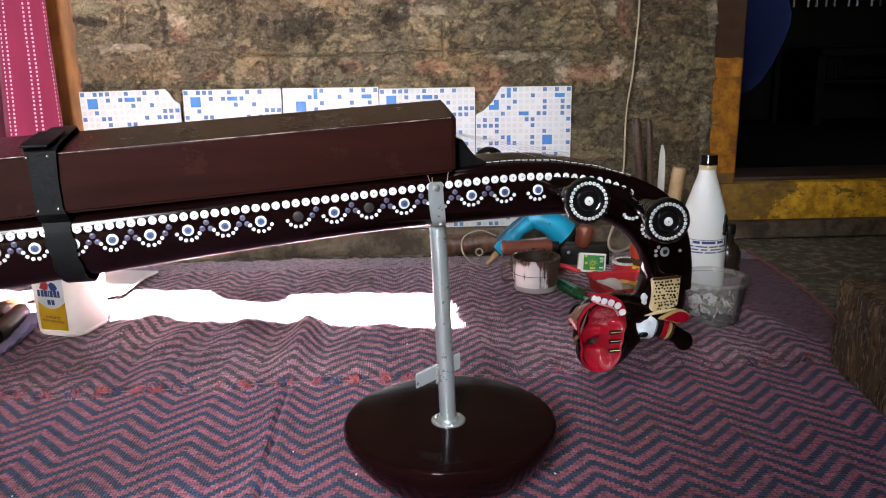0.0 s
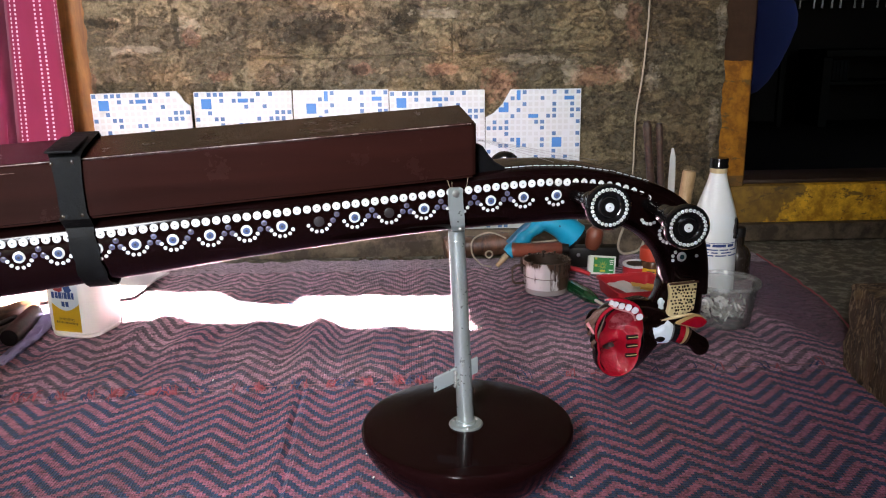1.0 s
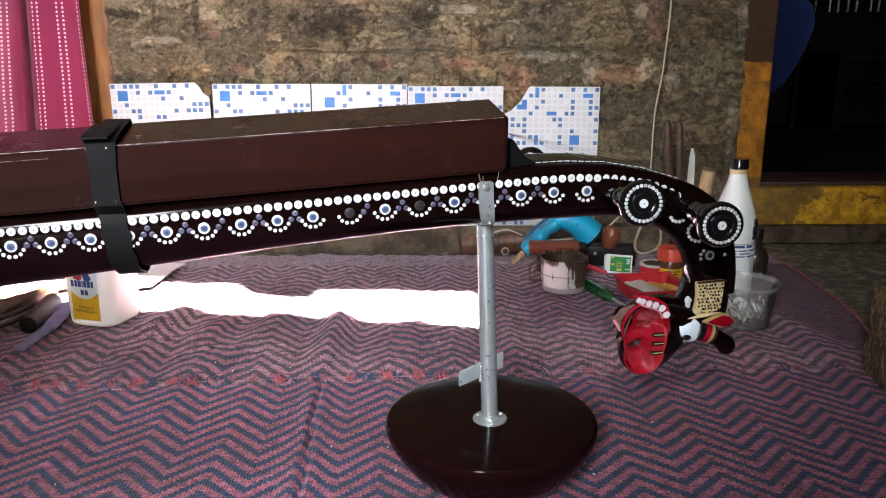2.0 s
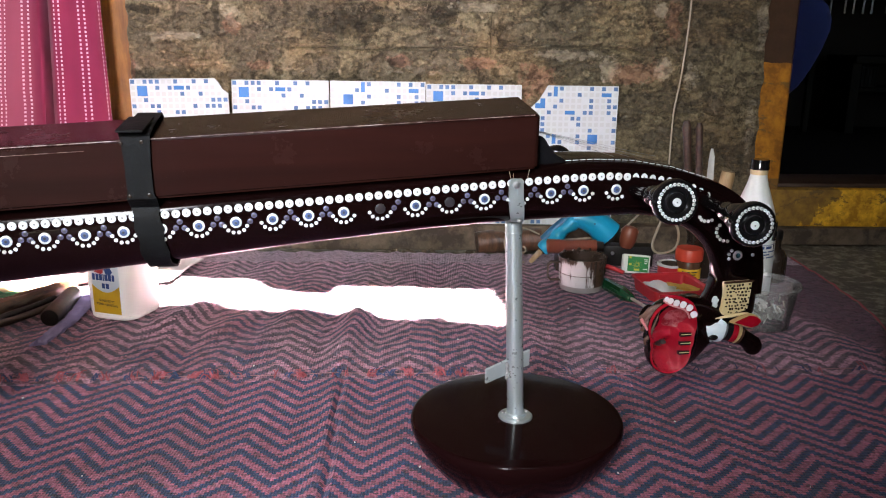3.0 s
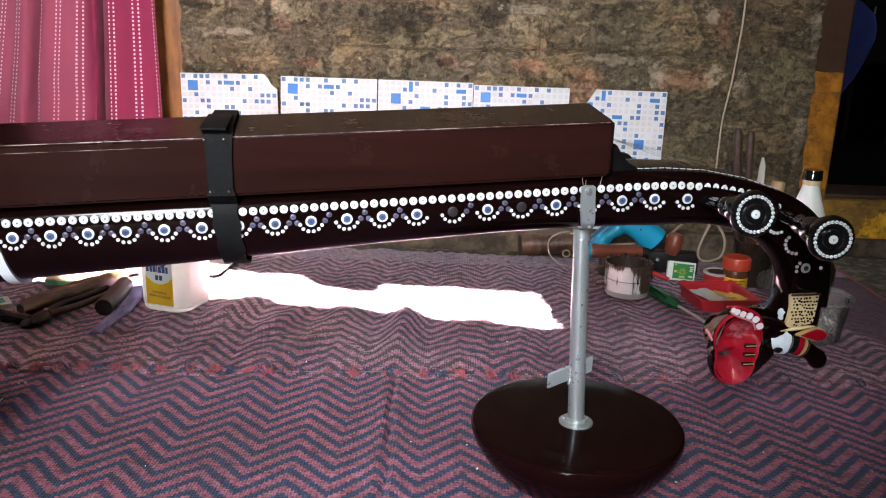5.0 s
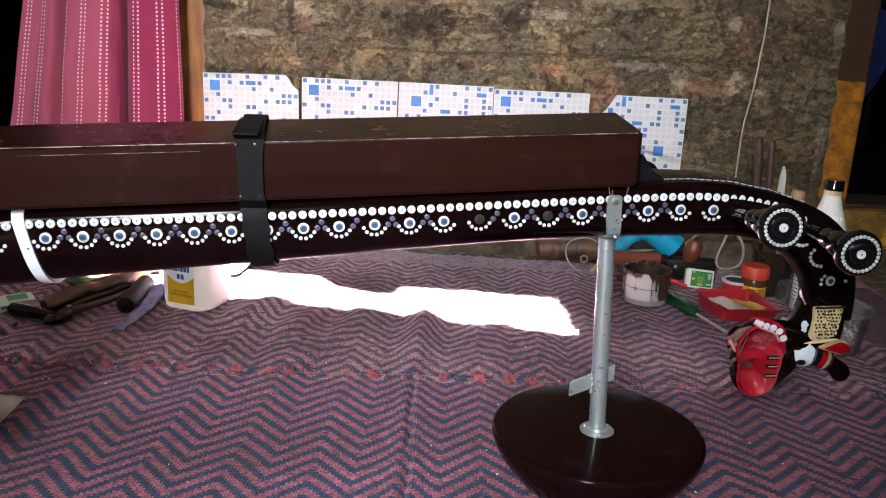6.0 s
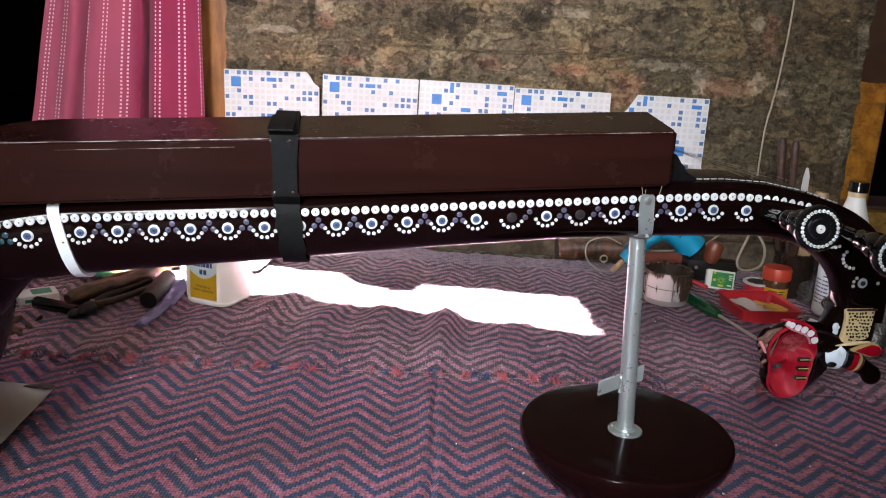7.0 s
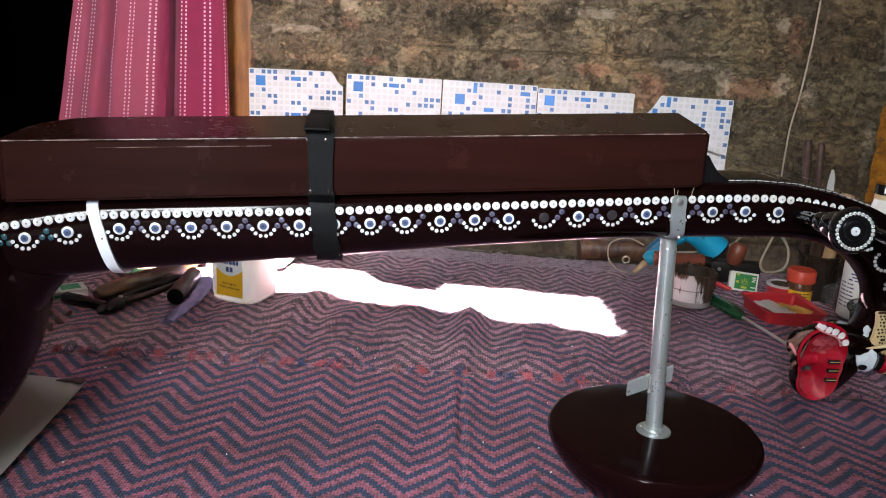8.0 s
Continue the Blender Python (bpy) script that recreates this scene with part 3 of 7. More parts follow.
def rough_face(x, z):
    """How far the old plaster stands out of the wall's plane."""
    p = Vector((x * 7, z * 7, 1.7))
    out = 0.006 * noise.noise(p) + 0.004 * noise.noise(p * 2.7) + 0.0035 * abs(noise.noise(p * 5.1)) + 0.0026 * noise.noise(p * 9.7) + 0.0017 * noise.noise(p * 21.0)
    course = abs(z - (0.402 + 0.004 * math.sin(x * 9)))
    if course < 0.0035 and -0.36 < x < 0.34:
        out -= 0.008 * (1 - course / 0.0035)
    if abs(x - 0.046) < 0.0014 and 0.392 < z < 0.465:
        out -= 0.006
    for cx, cz, rx, rz, deep in ((-0.235, 0.446, 0.1, 0.038, 0.009), (-0.045, 0.47, 0.036, 0.03, 0.008), (0.142, 0.338, 0.042, 0.036, 0.006), (0.343, 0.354, 0.062, 0.03, 0.004)):
        r = ((x - cx) / rx) ** 2 + ((z - cz) / rz) ** 2
        if r < 1.3:
            out -= deep * min(1, (1.3 - r) * 2)
    if z < 0.1:
        out += 0.012 * (0.1 - z) / 0.1
    return out


def plaster_sheet(x0, x1, z0, z1, step):
    bm = bmesh.new()
    nx, nz = round((x1 - x0) / step), round((z1 - z0) / step)
    rows = []
    for j in range(nz + 1):
        z = z0 + (z1 - z0) * j / nz
        row = []
        for i in range(nx + 1):
            x = x0 + (x1 - x0) * i / nx
            ragged = 0.006 * noise.noise(Vector((z * 30, i / nx * 3, 5))) if i in (0, nx) else 0.0
            row.append(bm.verts.new((x + ragged, WALL_Y - rough_face(x, z), z)))
        rows.append(row)
    for a, b in zip(rows, rows[1:]):
        for i in range(nx):
            bm.faces.new((a[i], a[i + 1], b[i + 1], b[i]))
    rim = [e for e in bm.edges if e.is_boundary]
    made = bmesh.ops.extrude_edge_only(bm, edges=rim)["geom"]
    for v in made:
        if isinstance(v, bmesh.types.BMVert):
            v.co.y = WALL_Y + 0.03
    return bm


wall_north = structure("wall_north", block(-0.672, 0.6, WALL_Y + 0.022, WALL_Y + 0.2, 0, 2.4), "cement", "thick old masonry wall between two doorways")
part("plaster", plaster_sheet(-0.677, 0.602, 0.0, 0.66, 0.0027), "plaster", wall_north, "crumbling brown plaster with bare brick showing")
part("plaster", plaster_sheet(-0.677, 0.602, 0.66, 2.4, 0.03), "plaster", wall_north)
structure("floor", block(-2.7, 2.7, -2.2, 4.2, -0.1, -0.004), "cement", "dark worn cement floor")
# Unseen walls that close the room, darkened to keep bounced light low.
structure("wall_west", block(-2.35, -2.2, -1.6, WALL_Y + 0.2, 0, 2.4), "low_bounce", "dark unseen side wall that bounces little light")
structure("wall_east", block(1.75, 1.9, -1.7, WALL_Y + 0.2, 0, 2.4), "low_bounce", "dark unseen side wall that bounces little light")
# Added out of view to hold window light back from the right side.
structure("blocker_wall", block(0.0, 1.9, -0.52, -0.4, 0, 2.4), "low_bounce", "added unseen wall that keeps window light off the right")
structure("blocker_wall_2", block(-0.12, 0.0, -1.75, -0.4, 0, 2.4), "low_bounce", "added unseen bay side that cuts the window light")
structure("wall_south_2", block(-2.35, -0.12, -1.75, -1.6, 0, 0.7), "low_bounce", "low unseen wall under the front window opening")
structure("wall_south_3", block(-2.35, -0.12, -1.75, -1.6, 1.74, 2.4), "low_bounce", "unseen lintel over the front window opening")
structure("wall_south_4", block(-0.32, -0.12, -1.75, -1.6, 0.7, 1.74), "low_bounce", "unseen pier beside the front window opening")
structure("wall_south_5", block(-2.35, -0.84, -1.75, -1.6, 0.7, 1.74), "low_bounce", "unseen pier beside the front window opening")
# Two low unseen blocks, added to dim the near corners of the mat.
structure("low_blocker", block(-2.2, -0.54, -0.52, -0.4, 0, 0.8), "low_bounce", "low unseen block added to shade the near mat")
structure("low_blocker_2", block(-0.25, -0.12, -0.52, -0.4, 0, 0.78), "low_bounce", "low unseen block added to shade the near mat")
structure("wall_north_2", block(-2.35, -1.42, WALL_Y + 0.01, WALL_Y + 0.2, 0, 2.4), "low_bounce", "unseen wall beside the curtained doorway")
structure("wall_north_3", block(1.5, 1.9, WALL_Y + 0.01, WALL_Y + 0.2, 0, 2.4), "low_bounce", "unseen wall beside the ochre doorway")
structure("wall_north_4", block(-1.42, -0.672, WALL_Y + 0.01, WALL_Y + 0.2, 1.9, 2.4), "low_bounce", "unseen wall over a doorway")
structure("wall_north_5", block(0.6, 1.5, WALL_Y + 0.01, WALL_Y + 0.2, 1.9, 2.4), "low_bounce", "unseen wall over a doorway")
# The unlit back room, its darkness painted as near-black surfaces.
structure("floor_back_room", block(-2.55, 2.55, 1.915, 4.05, -0.0035, 0.0), "dark", "near-black floor of the unlit back room")
structure("wall_back_room", block(-2.7, 2.7, 4.05, 4.2, 0, 2.4), "dark", "near-black wall of the unlit back room")
structure("wall_back_room_2", block(-2.7, -2.55, WALL_Y + 0.2, 4.05, 0, 2.4), "dark", "near-black side wall of the unlit back room")
structure("wall_back_room_3", block(2.55, 2.7, WALL_Y + 0.2, 4.05, 0, 2.4), "dark", "near-black side wall of the unlit back room")
structure("wall_back_room_4", block(-0.1, 0.05, WALL_Y + 0.2, 4.05, 0, 2.4), "dark", "near-black partition of the unlit back rooms")

# Added unseen roof; its narrow gap shapes the strip of sun on the mat.
ROOF_Z = 2.4
shift = SUN_WAY * (-ROOF_Z / SUN_WAY.z)


def on_roof(points):
    return [(x - shift.x, y - shift.y) for x, y in points]


roof = bmesh.new()
FRONT_EDGE = on_roof([(0.12, 1.226), (0.0, 1.234), (-0.1, 1.246), (-0.2, 1.268), (-0.3, 1.28), (-0.5, 1.306), (-0.6, 1.317), (-0.68, 1.35), (-0.95, 1.37)])
plate([(-2.7, -2.2), (2.7, -2.2), (2.7, FRONT_EDGE[0][1]), *FRONT_EDGE, (-2.7, FRONT_EDGE[-1][1])], 0.03, roof, "z")
BACK_EDGE = on_roof([(-0.95, 1.49), (-0.6, 1.478), (-0.47, 1.46), (-0.392, 1.446), (-0.365, 1.408), (-0.31, 1.377), (-0.25, 1.374), (-0.236, 1.418), (-0.1, 1.412), (0.12, 1.388)])
plate([(-2.7, BACK_EDGE[0][1]), *BACK_EDGE, (2.7, BACK_EDGE[-1][1]), (2.7, 4.2), (-2.7, 4.2)], 0.03, roof, "z")
for v in roof.verts:
    v.co.z -= 0.034
# Closes the gap's left end, so that less sky light enters there.
plate([*on_roof([(-1.0, 1.3), (-1.0, 1.56)]), (-2.7, BACK_EDGE[0][1] + 0.1), (-2.7, FRONT_EDGE[-1][1] - 0.1)], 0.03, roof, "z")
plate([*on_roof([(0.03, 1.44), (0.036, 1.39), (0.03, 1.35), (0.044, 1.3), (0.04, 1.26), (0.054, 1.22)]), (2.7, FRONT_EDGE[0][1] - 0.01), (2.7, BACK_EDGE[-1][1] + 0.03)], 0.03, roof, "z")
for v in roof.verts:
    v.co.z += ROOF_Z
structure("ceiling", roof, "roof", "added unseen roof, its gap cut to shape the sun strip")


# ---- doorways ----
def wavy_post(x0, x1, y0, y1, z0, z1, material, name, label, wild, c=0.004):
    bm = bmesh.new()
    rings = []
    for k in range(41):
        z = z0 + (z1 - z0) * k / 40
        wl = wild * noise.noise(Vector((z * 6, 1.1, 0)))
        wr = wild * 0.3 * noise.noise(Vector((z * 8, 7.1, 0)))
        right_arc = [(x1 + wr - c + c * math.sin(a), y0 + c - c * math.cos(a), z) for a in [math.pi * k / 12 for k in range(7)]]
        left_arc = [(x0 + wl + c - c * math.cos(a), y0 + c - c * math.sin(a), z) for a in [math.pi * k / 12 for k in range(7)]]
        rings.append([*right_arc, (x1 + wr, y1, z), (x0 + wl, y1, z), *left_arc])
    return structure(name, loft(rings, bm=bm), material, label)


door_frame = tagged(new("door_1"), "ochre-painted timber door frame, scraped and grimy", "", "", "structure")
rings = []
for k in range(61):
    z = 0.1175 + 1.78 * k / 60
    rings.append([(0.6045, 1.752, z), (0.664, 1.752, z), (0.668, 1.756, z), (0.668, 1.9, z), (0.6045, 1.9, z)])
part("jamb", loft(rings), "old_ochre", door_frame, "ochre post, bare brown higher up")
part("sill", block(0.605, 1.5, 1.748, 1.9, 0.0365, 0.117, 0.004), "ochre", door_frame, "scraped ochre sill")
part("sill_lip", block(0.67, 1.5, 1.772, 1.9, 0.1175, 0.126, 0.002), "chisel_wood", door_frame, "worn edge of the sill")
structure("step", block(0.6, 1.75, 1.73, 1.93, 0.0, 0.036, 0.003), "step", "grimy cement step under the door sill")
wavy_post(-0.79, -0.678, 1.825, 1.88, 0.0, 1.9, "post", "door_2", "orange-brown timber post of the curtained doorway", 0.0014, 0.03)

# Things behind the ochre doorway; the room's darkness is in their colours.
sack = empty_at("hanging_sack", spot(1.115, 3.0, 0.0), "dark blue cloth sack hanging in the dark back room", "sack")
pouch = lathe([(0.02, 0.2), (0.085, 0.225), (0.118, 0.26), (0.15, 0.32), (0.178, 0.39), (0.194, 0.45), (0.196, 0.49), (0.183, 0.53), (0.14, 0.57), (0.06, 0.6), (0.025, 0.62), (0.04, 0.66)], 48)
for v in pouch.verts:
    v.co += Vector((v.co.x, v.co.y, 0)) * 0.05 * noise.noise(v.co * 9)
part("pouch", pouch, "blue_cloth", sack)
part("cord", tube([(0, 0, 0.64), (0, 0, 2.36)], 0.004, 8, None, 0), "unlit_wood", sack, "thin dark cord")
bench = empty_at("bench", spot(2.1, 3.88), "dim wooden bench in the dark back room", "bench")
part("seat", block(-0.28, 0.4, -0.14, 0.14, 0.315, 0.345, 0.005), "unlit_wood", bench)
part("shelf", block(-0.26, 0.38, -0.12, 0.12, 0.19, 0.205, 0.003), "unlit_wood", bench)
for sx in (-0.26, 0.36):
    part("leg", block(sx - 0.02, sx + 0.02, -0.12, 0.12, 0, 0.315, 0.004), "unlit_wood", bench)
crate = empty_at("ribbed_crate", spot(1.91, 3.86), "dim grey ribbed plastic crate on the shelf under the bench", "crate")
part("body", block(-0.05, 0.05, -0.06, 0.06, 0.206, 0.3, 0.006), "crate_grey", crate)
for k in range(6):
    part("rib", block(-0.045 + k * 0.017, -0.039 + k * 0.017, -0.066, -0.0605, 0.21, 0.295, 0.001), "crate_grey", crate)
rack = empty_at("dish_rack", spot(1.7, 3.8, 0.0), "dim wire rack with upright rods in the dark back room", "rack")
part("rail", block(-0.05, 0.62, -0.012, 0.012, 0.592, 0.625, 0.003), "unlit_wood", rack)
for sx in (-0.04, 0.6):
    part("leg", block(sx - 0.012, sx + 0.012, 0.012, 0.036, 0, 0.6, 0.002), "unlit_wood", rack)
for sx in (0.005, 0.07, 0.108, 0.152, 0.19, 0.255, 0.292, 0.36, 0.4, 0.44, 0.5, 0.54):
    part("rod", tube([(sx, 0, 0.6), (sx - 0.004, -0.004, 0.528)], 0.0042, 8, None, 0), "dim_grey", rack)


# ---- curtain ----
def curtain():
    bm = bmesh.new()
    layer = bm.loops.layers.uv.new("UVMap")
    rows, marks = [], []
    z_low, z_high, nz, ns = 0.05, 1.75, 60, 200
    for j in range(nz + 1):
        z = z_low + (z_high - z_low) * j / nz
        row, mark = [], []
        pull = max(0.0, 0.55 - z)
        x0, x1 = -1.052 - 0.19 * pull, -0.732 + 0.01 * pull
        for i in range(ns + 1):
            f = i / ns
            fold = math.sin(f * 14 + 0.6 * math.sin(z * 2.1)) + 0.22 * math.sin(f * 47 + 1.3 + z * 0.7)
            deep = 0.015 * fold * (0.75 + 0.25 * math.sin(f * 9 + 2)) + 0.035 * math.exp(-((f - 0.26) / 0.02) ** 2)
            crease = 0.075 * math.exp(-((f - 0.63 + 0.03 * (z - 0.3)) / 0.02) ** 2) - 0.02 * max(0.0, f - 0.66) / 0.34 + (0.004 if z < 0.3 and 0.28 < f < 0.6 else 0.0)
            x = x0 + (x1 - x0) * (f + 0.012 * math.sin(f * 21 + 1.2))
            row.append(bm.verts.new((x, 1.768 + deep + crease + 0.004 * noise.noise(Vector((f * 8, z * 6, 0))), z)))
            mark.append((f * 0.56, z))
        rows.append(row)
        marks.append(mark)
    for j in range(nz):
        for i in range(ns):
            face = bm.faces.new((rows[j][i], rows[j][i + 1], rows[j + 1][i + 1], rows[j + 1][i]))
            for loop, (a, b) in zip(face.loops, ((j, i), (j, i + 1), (j + 1, i + 1), (j + 1, i))):
                loop[layer].uv = marks[a][b]
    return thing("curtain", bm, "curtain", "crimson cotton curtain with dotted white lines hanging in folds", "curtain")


curtain()
thing("curtain_pole", tube([(-1.42, 1.8, 1.76), (-0.7, 1.8, 1.76)], 0.01), "iron", "iron rod that carries the crimson curtain", "curtain pole")


# ---- mats ----
def seam(x):
    """Where the two mats meet, slightly aslant."""
    return 1.028 + 0.038 * x - 0.012 * max(0.0, -x - 0.2) / 0.6 * max(0.0, 1 - max(0.0, -x - 0.5) * 2)


def mat_height(x, y):
    """The mat's folds and ripples."""
    h = 0.0016 * (1 + noise.noise(Vector((x * 9, y * 9, 0.3)))) + 0.0007 * noise.noise(Vector((x * 31, y * 26, 2)))
    if y > seam(x):
        calm = min(1.0, (y - seam(x)) / 0.05)
        h += calm * (0.0042 * (1 + noise.noise(Vector((x * 22, y * 6, 4)))) + 0.0028 * noise.noise(Vector((x * 60, y * 45, 1))) + 0.0012 * noise.noise(Vector((x * 130, y * 90, 6))))
        for cx, cy, rx, ry, top, slant in ((-0.187, 1.2, 0.021, 0.12, 0.015, 0.06), (-0.43, 1.27, 0.028, 0.085, 0.016, 0.5), (-0.3, 1.18, 0.024, 0.12, 0.01, 0.25), (-0.37, 1.22, 0.018, 0.07, 0.006, 0.4), (-0.07, 1.2, 0.03, 0.14, 0.005, 0.0), (-0.5, 1.2, 0.03, 0.1, 0.004, 0.3)):
            px = x - cx - slant * (y - cy)
            h += calm * top * math.exp(-(px / rx) ** 2 - ((y - cy) / ry) ** 4)
    else:
        px = x + 0.1835 + 0.004 * math.sin(y * 14)
        h += 0.0042 * math.exp(-((px + 0.009) / 0.009) ** 2) + 0.0036 * math.exp(-((px - 0.009) / 0.008) ** 2) - 0.005 * math.exp(-(px / 0.0028) ** 2)
        h += 0.003 * math.exp(-((x - 0.28 + 0.1 * y) / 0.02) ** 2)
    return h


def mat_edge(y):
    """The far mat's selvedge, bowed outwards."""
    f = min(1.0, max(0.0, (y - 1.03) / 0.45))
    return 0.575 + 0.07 * (1 - (1 - f) ** 2)


def mat_sheet(left, right, y0, y1, step, lift):
    bm = bmesh.new()
    rows = []
    ny = round((y1(0) - y0(0)) / step)
    for j in range(ny + 1):
        row = []
        for i in range(331):
            f = i / 330
            guess = y0(0) + (y1(0) - y0(0)) * j / ny
            x = left(guess) + (right(guess) + 0.004 * noise.noise(Vector((j * 0.11, 3.3, 0))) - left(guess)) * f
            y = y0(x) + (y1(x) - y0(x)) * j / ny
            frayed = 0.003 * noise.noise(Vector((i * 0.07, 9.1, 0))) if j in (0, ny) else 0
            row.append(bm.verts.new((x, y + frayed, lift + mat_height(x, y))))
        rows.append(row)
    for a, b in zip(rows, rows[1:]):
        for i in range(len(a) - 1):
            bm.faces.new((a[i], a[i + 1], b[i + 1], b[i]))
    made = bmesh.ops.extrude_face_region(bm, geom=bm.faces[:])["geom"]
    for v in made:
        if isinstance(v, bmesh.types.BMVert):
            v.co.z = max(v.co.z - 0.004, -0.003)
    return bm


thing("floor_mat", mat_sheet(lambda y: -1.35, lambda y: 0.535 - 0.03 * (1.04 - y), lambda x: -0.35, lambda x: seam(x) - 0.001, 0.0075, 0.0), "mat_near", "red and navy zigzag handloom mat with a long crease", "mat", "floor mats")
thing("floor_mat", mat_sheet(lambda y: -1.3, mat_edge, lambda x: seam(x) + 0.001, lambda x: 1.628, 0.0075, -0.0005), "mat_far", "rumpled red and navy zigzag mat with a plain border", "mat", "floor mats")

braid = bmesh.new()
tube([(mat_edge(1.06 + 0.02 * k) - 0.002, 1.06 + 0.02 * k, 0.003 + mat_height(mat_edge(1.06 + 0.02 * k) - 0.002, 1.06 + 0.02 * k)) for k in range(28)], lambda f: 0.0016 + 0.0004 * math.sin(f * 60), 6, braid, 2)
thing("mat_braid", braid, "thread", "thin dull red braid along the mat's edge", "braid")

rng = random.Random(4)
for word, material, shift_x in (("red", "thread", 0.0), ("navy", "thread_blue", 0.017)):
    fringe = bmesh.new()
    for tuft in range(46):
        cx, lean = -0.99 + shift_x + 0.034 * tuft + rng.uniform(-0.012, 0.012), rng.uniform(-0.8, 0.8)
        for k in range(round((rng.choice((8, 14, 20, 26)) if word == "red" else rng.choice((5, 9, 13))) * (rng.uniform(0.3, 1.0) if -0.42 < cx < 0.03 else rng.uniform(0.3, 0.8) if cx < 0 else rng.choice((0.0, 0.12, 0.3))))):
            x = cx + rng.uniform(-0.006, 0.006)
            y = seam(x) + 0.001 + rng.uniform(-0.002, 0.002)
            a, length = lean + rng.uniform(-0.45, 0.45), rng.uniform(0.006, 0.019)
            z = 0.0045 + mat_height(x, y)
            back = -0.8 if rng.random() < 0.3 else 1.0
            tip = (x + math.sin(a) * length + rng.uniform(-0.003, 0.003), y + back * math.cos(a) * length)
            tube([(x, y, z), (x + math.sin(a) * length * 0.5, y + back * math.cos(a) * length * 0.5, z + rng.uniform(0.003, 0.008)), (*tip, 0.004 + mat_height(*tip) + rng.uniform(0, 0.005))], lambda f: 0.00095 - 0.0005 * f, 4, fringe, 2)
    thing("mat_fringe", fringe, material, "frayed " + word + " threads along the seam of the mats", "fringe", "", "stuff")
lint = bmesh.new()
for k in range(45):
    x, y = rng.uniform(-0.7, 0.5), rng.uniform(0.62, 1.5)
    z = mat_height(x, y) + 0.0012
    a, s = rng.uniform(0, 6.3), rng.uniform(0.0005, 0.0013)
    block(-s, s, -s * 0.5, s * 0.5, -0.0006, 0.0006, bm=lint, m=pose(x, y, z, rng.uniform(-30, 30), rng.uniform(-30, 30), math.degrees(a)))
thing("lint", lint, "paper", "pale scraps of lint and shavings on the mats", "lint", "", "stuff")
thread_line = bmesh.new()
tube([(-0.95 + 0.05 * k, seam(-0.95 + 0.05 * k) + 0.002, 0.0075 + mat_height(-0.95 + 0.05 * k, seam(-0.95 + 0.05 * k) - 0.004) * 0.6) for k in range(30)], 0.0005, 5, thread_line, 2)
thing("loose_thread", thread_line, "thread_pale", "thin pale red thread lying along the mats' seam", "thread")


# ---- wall tiles leaning on the wall ----
DESIGN_A = ("d.ddd..d..d.d...", ".BB.d.dbbd......", ".BB.....d..d....", "..d..........ddd", "d..dd.....d.ddd.", "....d..dd.......", "..d......d......", "dd....dbbd...d..", "......d....dd...", ".d..d......BB.d.",
            "..b....d...BB...", "..b.dd....d...d.", "d.......d.......", "..d.d......dd..d", ".....bb..d......", "d..BB......d..d.", "...BB.d.....d...", ".d......dd....d.", "....d.....b..d..", "d.dd....d.b.....", ".......dd....d.d", "..bb.d......d...", "d.....d..dd....d", "..d.d.....d.dd..")
DESIGN_B = (".....bd....d.d.d", "....db...d...bb.", "..BB..d....d..d.", "..BB.d.....d..dd", "....d..bb.dd..d.", ".d.d....dd.....d", "dddd.....d......", "...d.......d...d", ".d..db...d.BB...", "..dd.bd..d.BB..d",
            "d..........d....", "..d.....d..d.d..", "...dd.....d..dd.", "d..BB..d......d.", "...BB.....bb....", ".d....dd.....d.d", "....d....d......", "d.bb...d...dd..d", ".....d....BB..d.", "..d.....d.BB....", "d...dd......d.dd", "..d....bb.d.....", ".....d......d..d", "d.dd....d.d...d.")


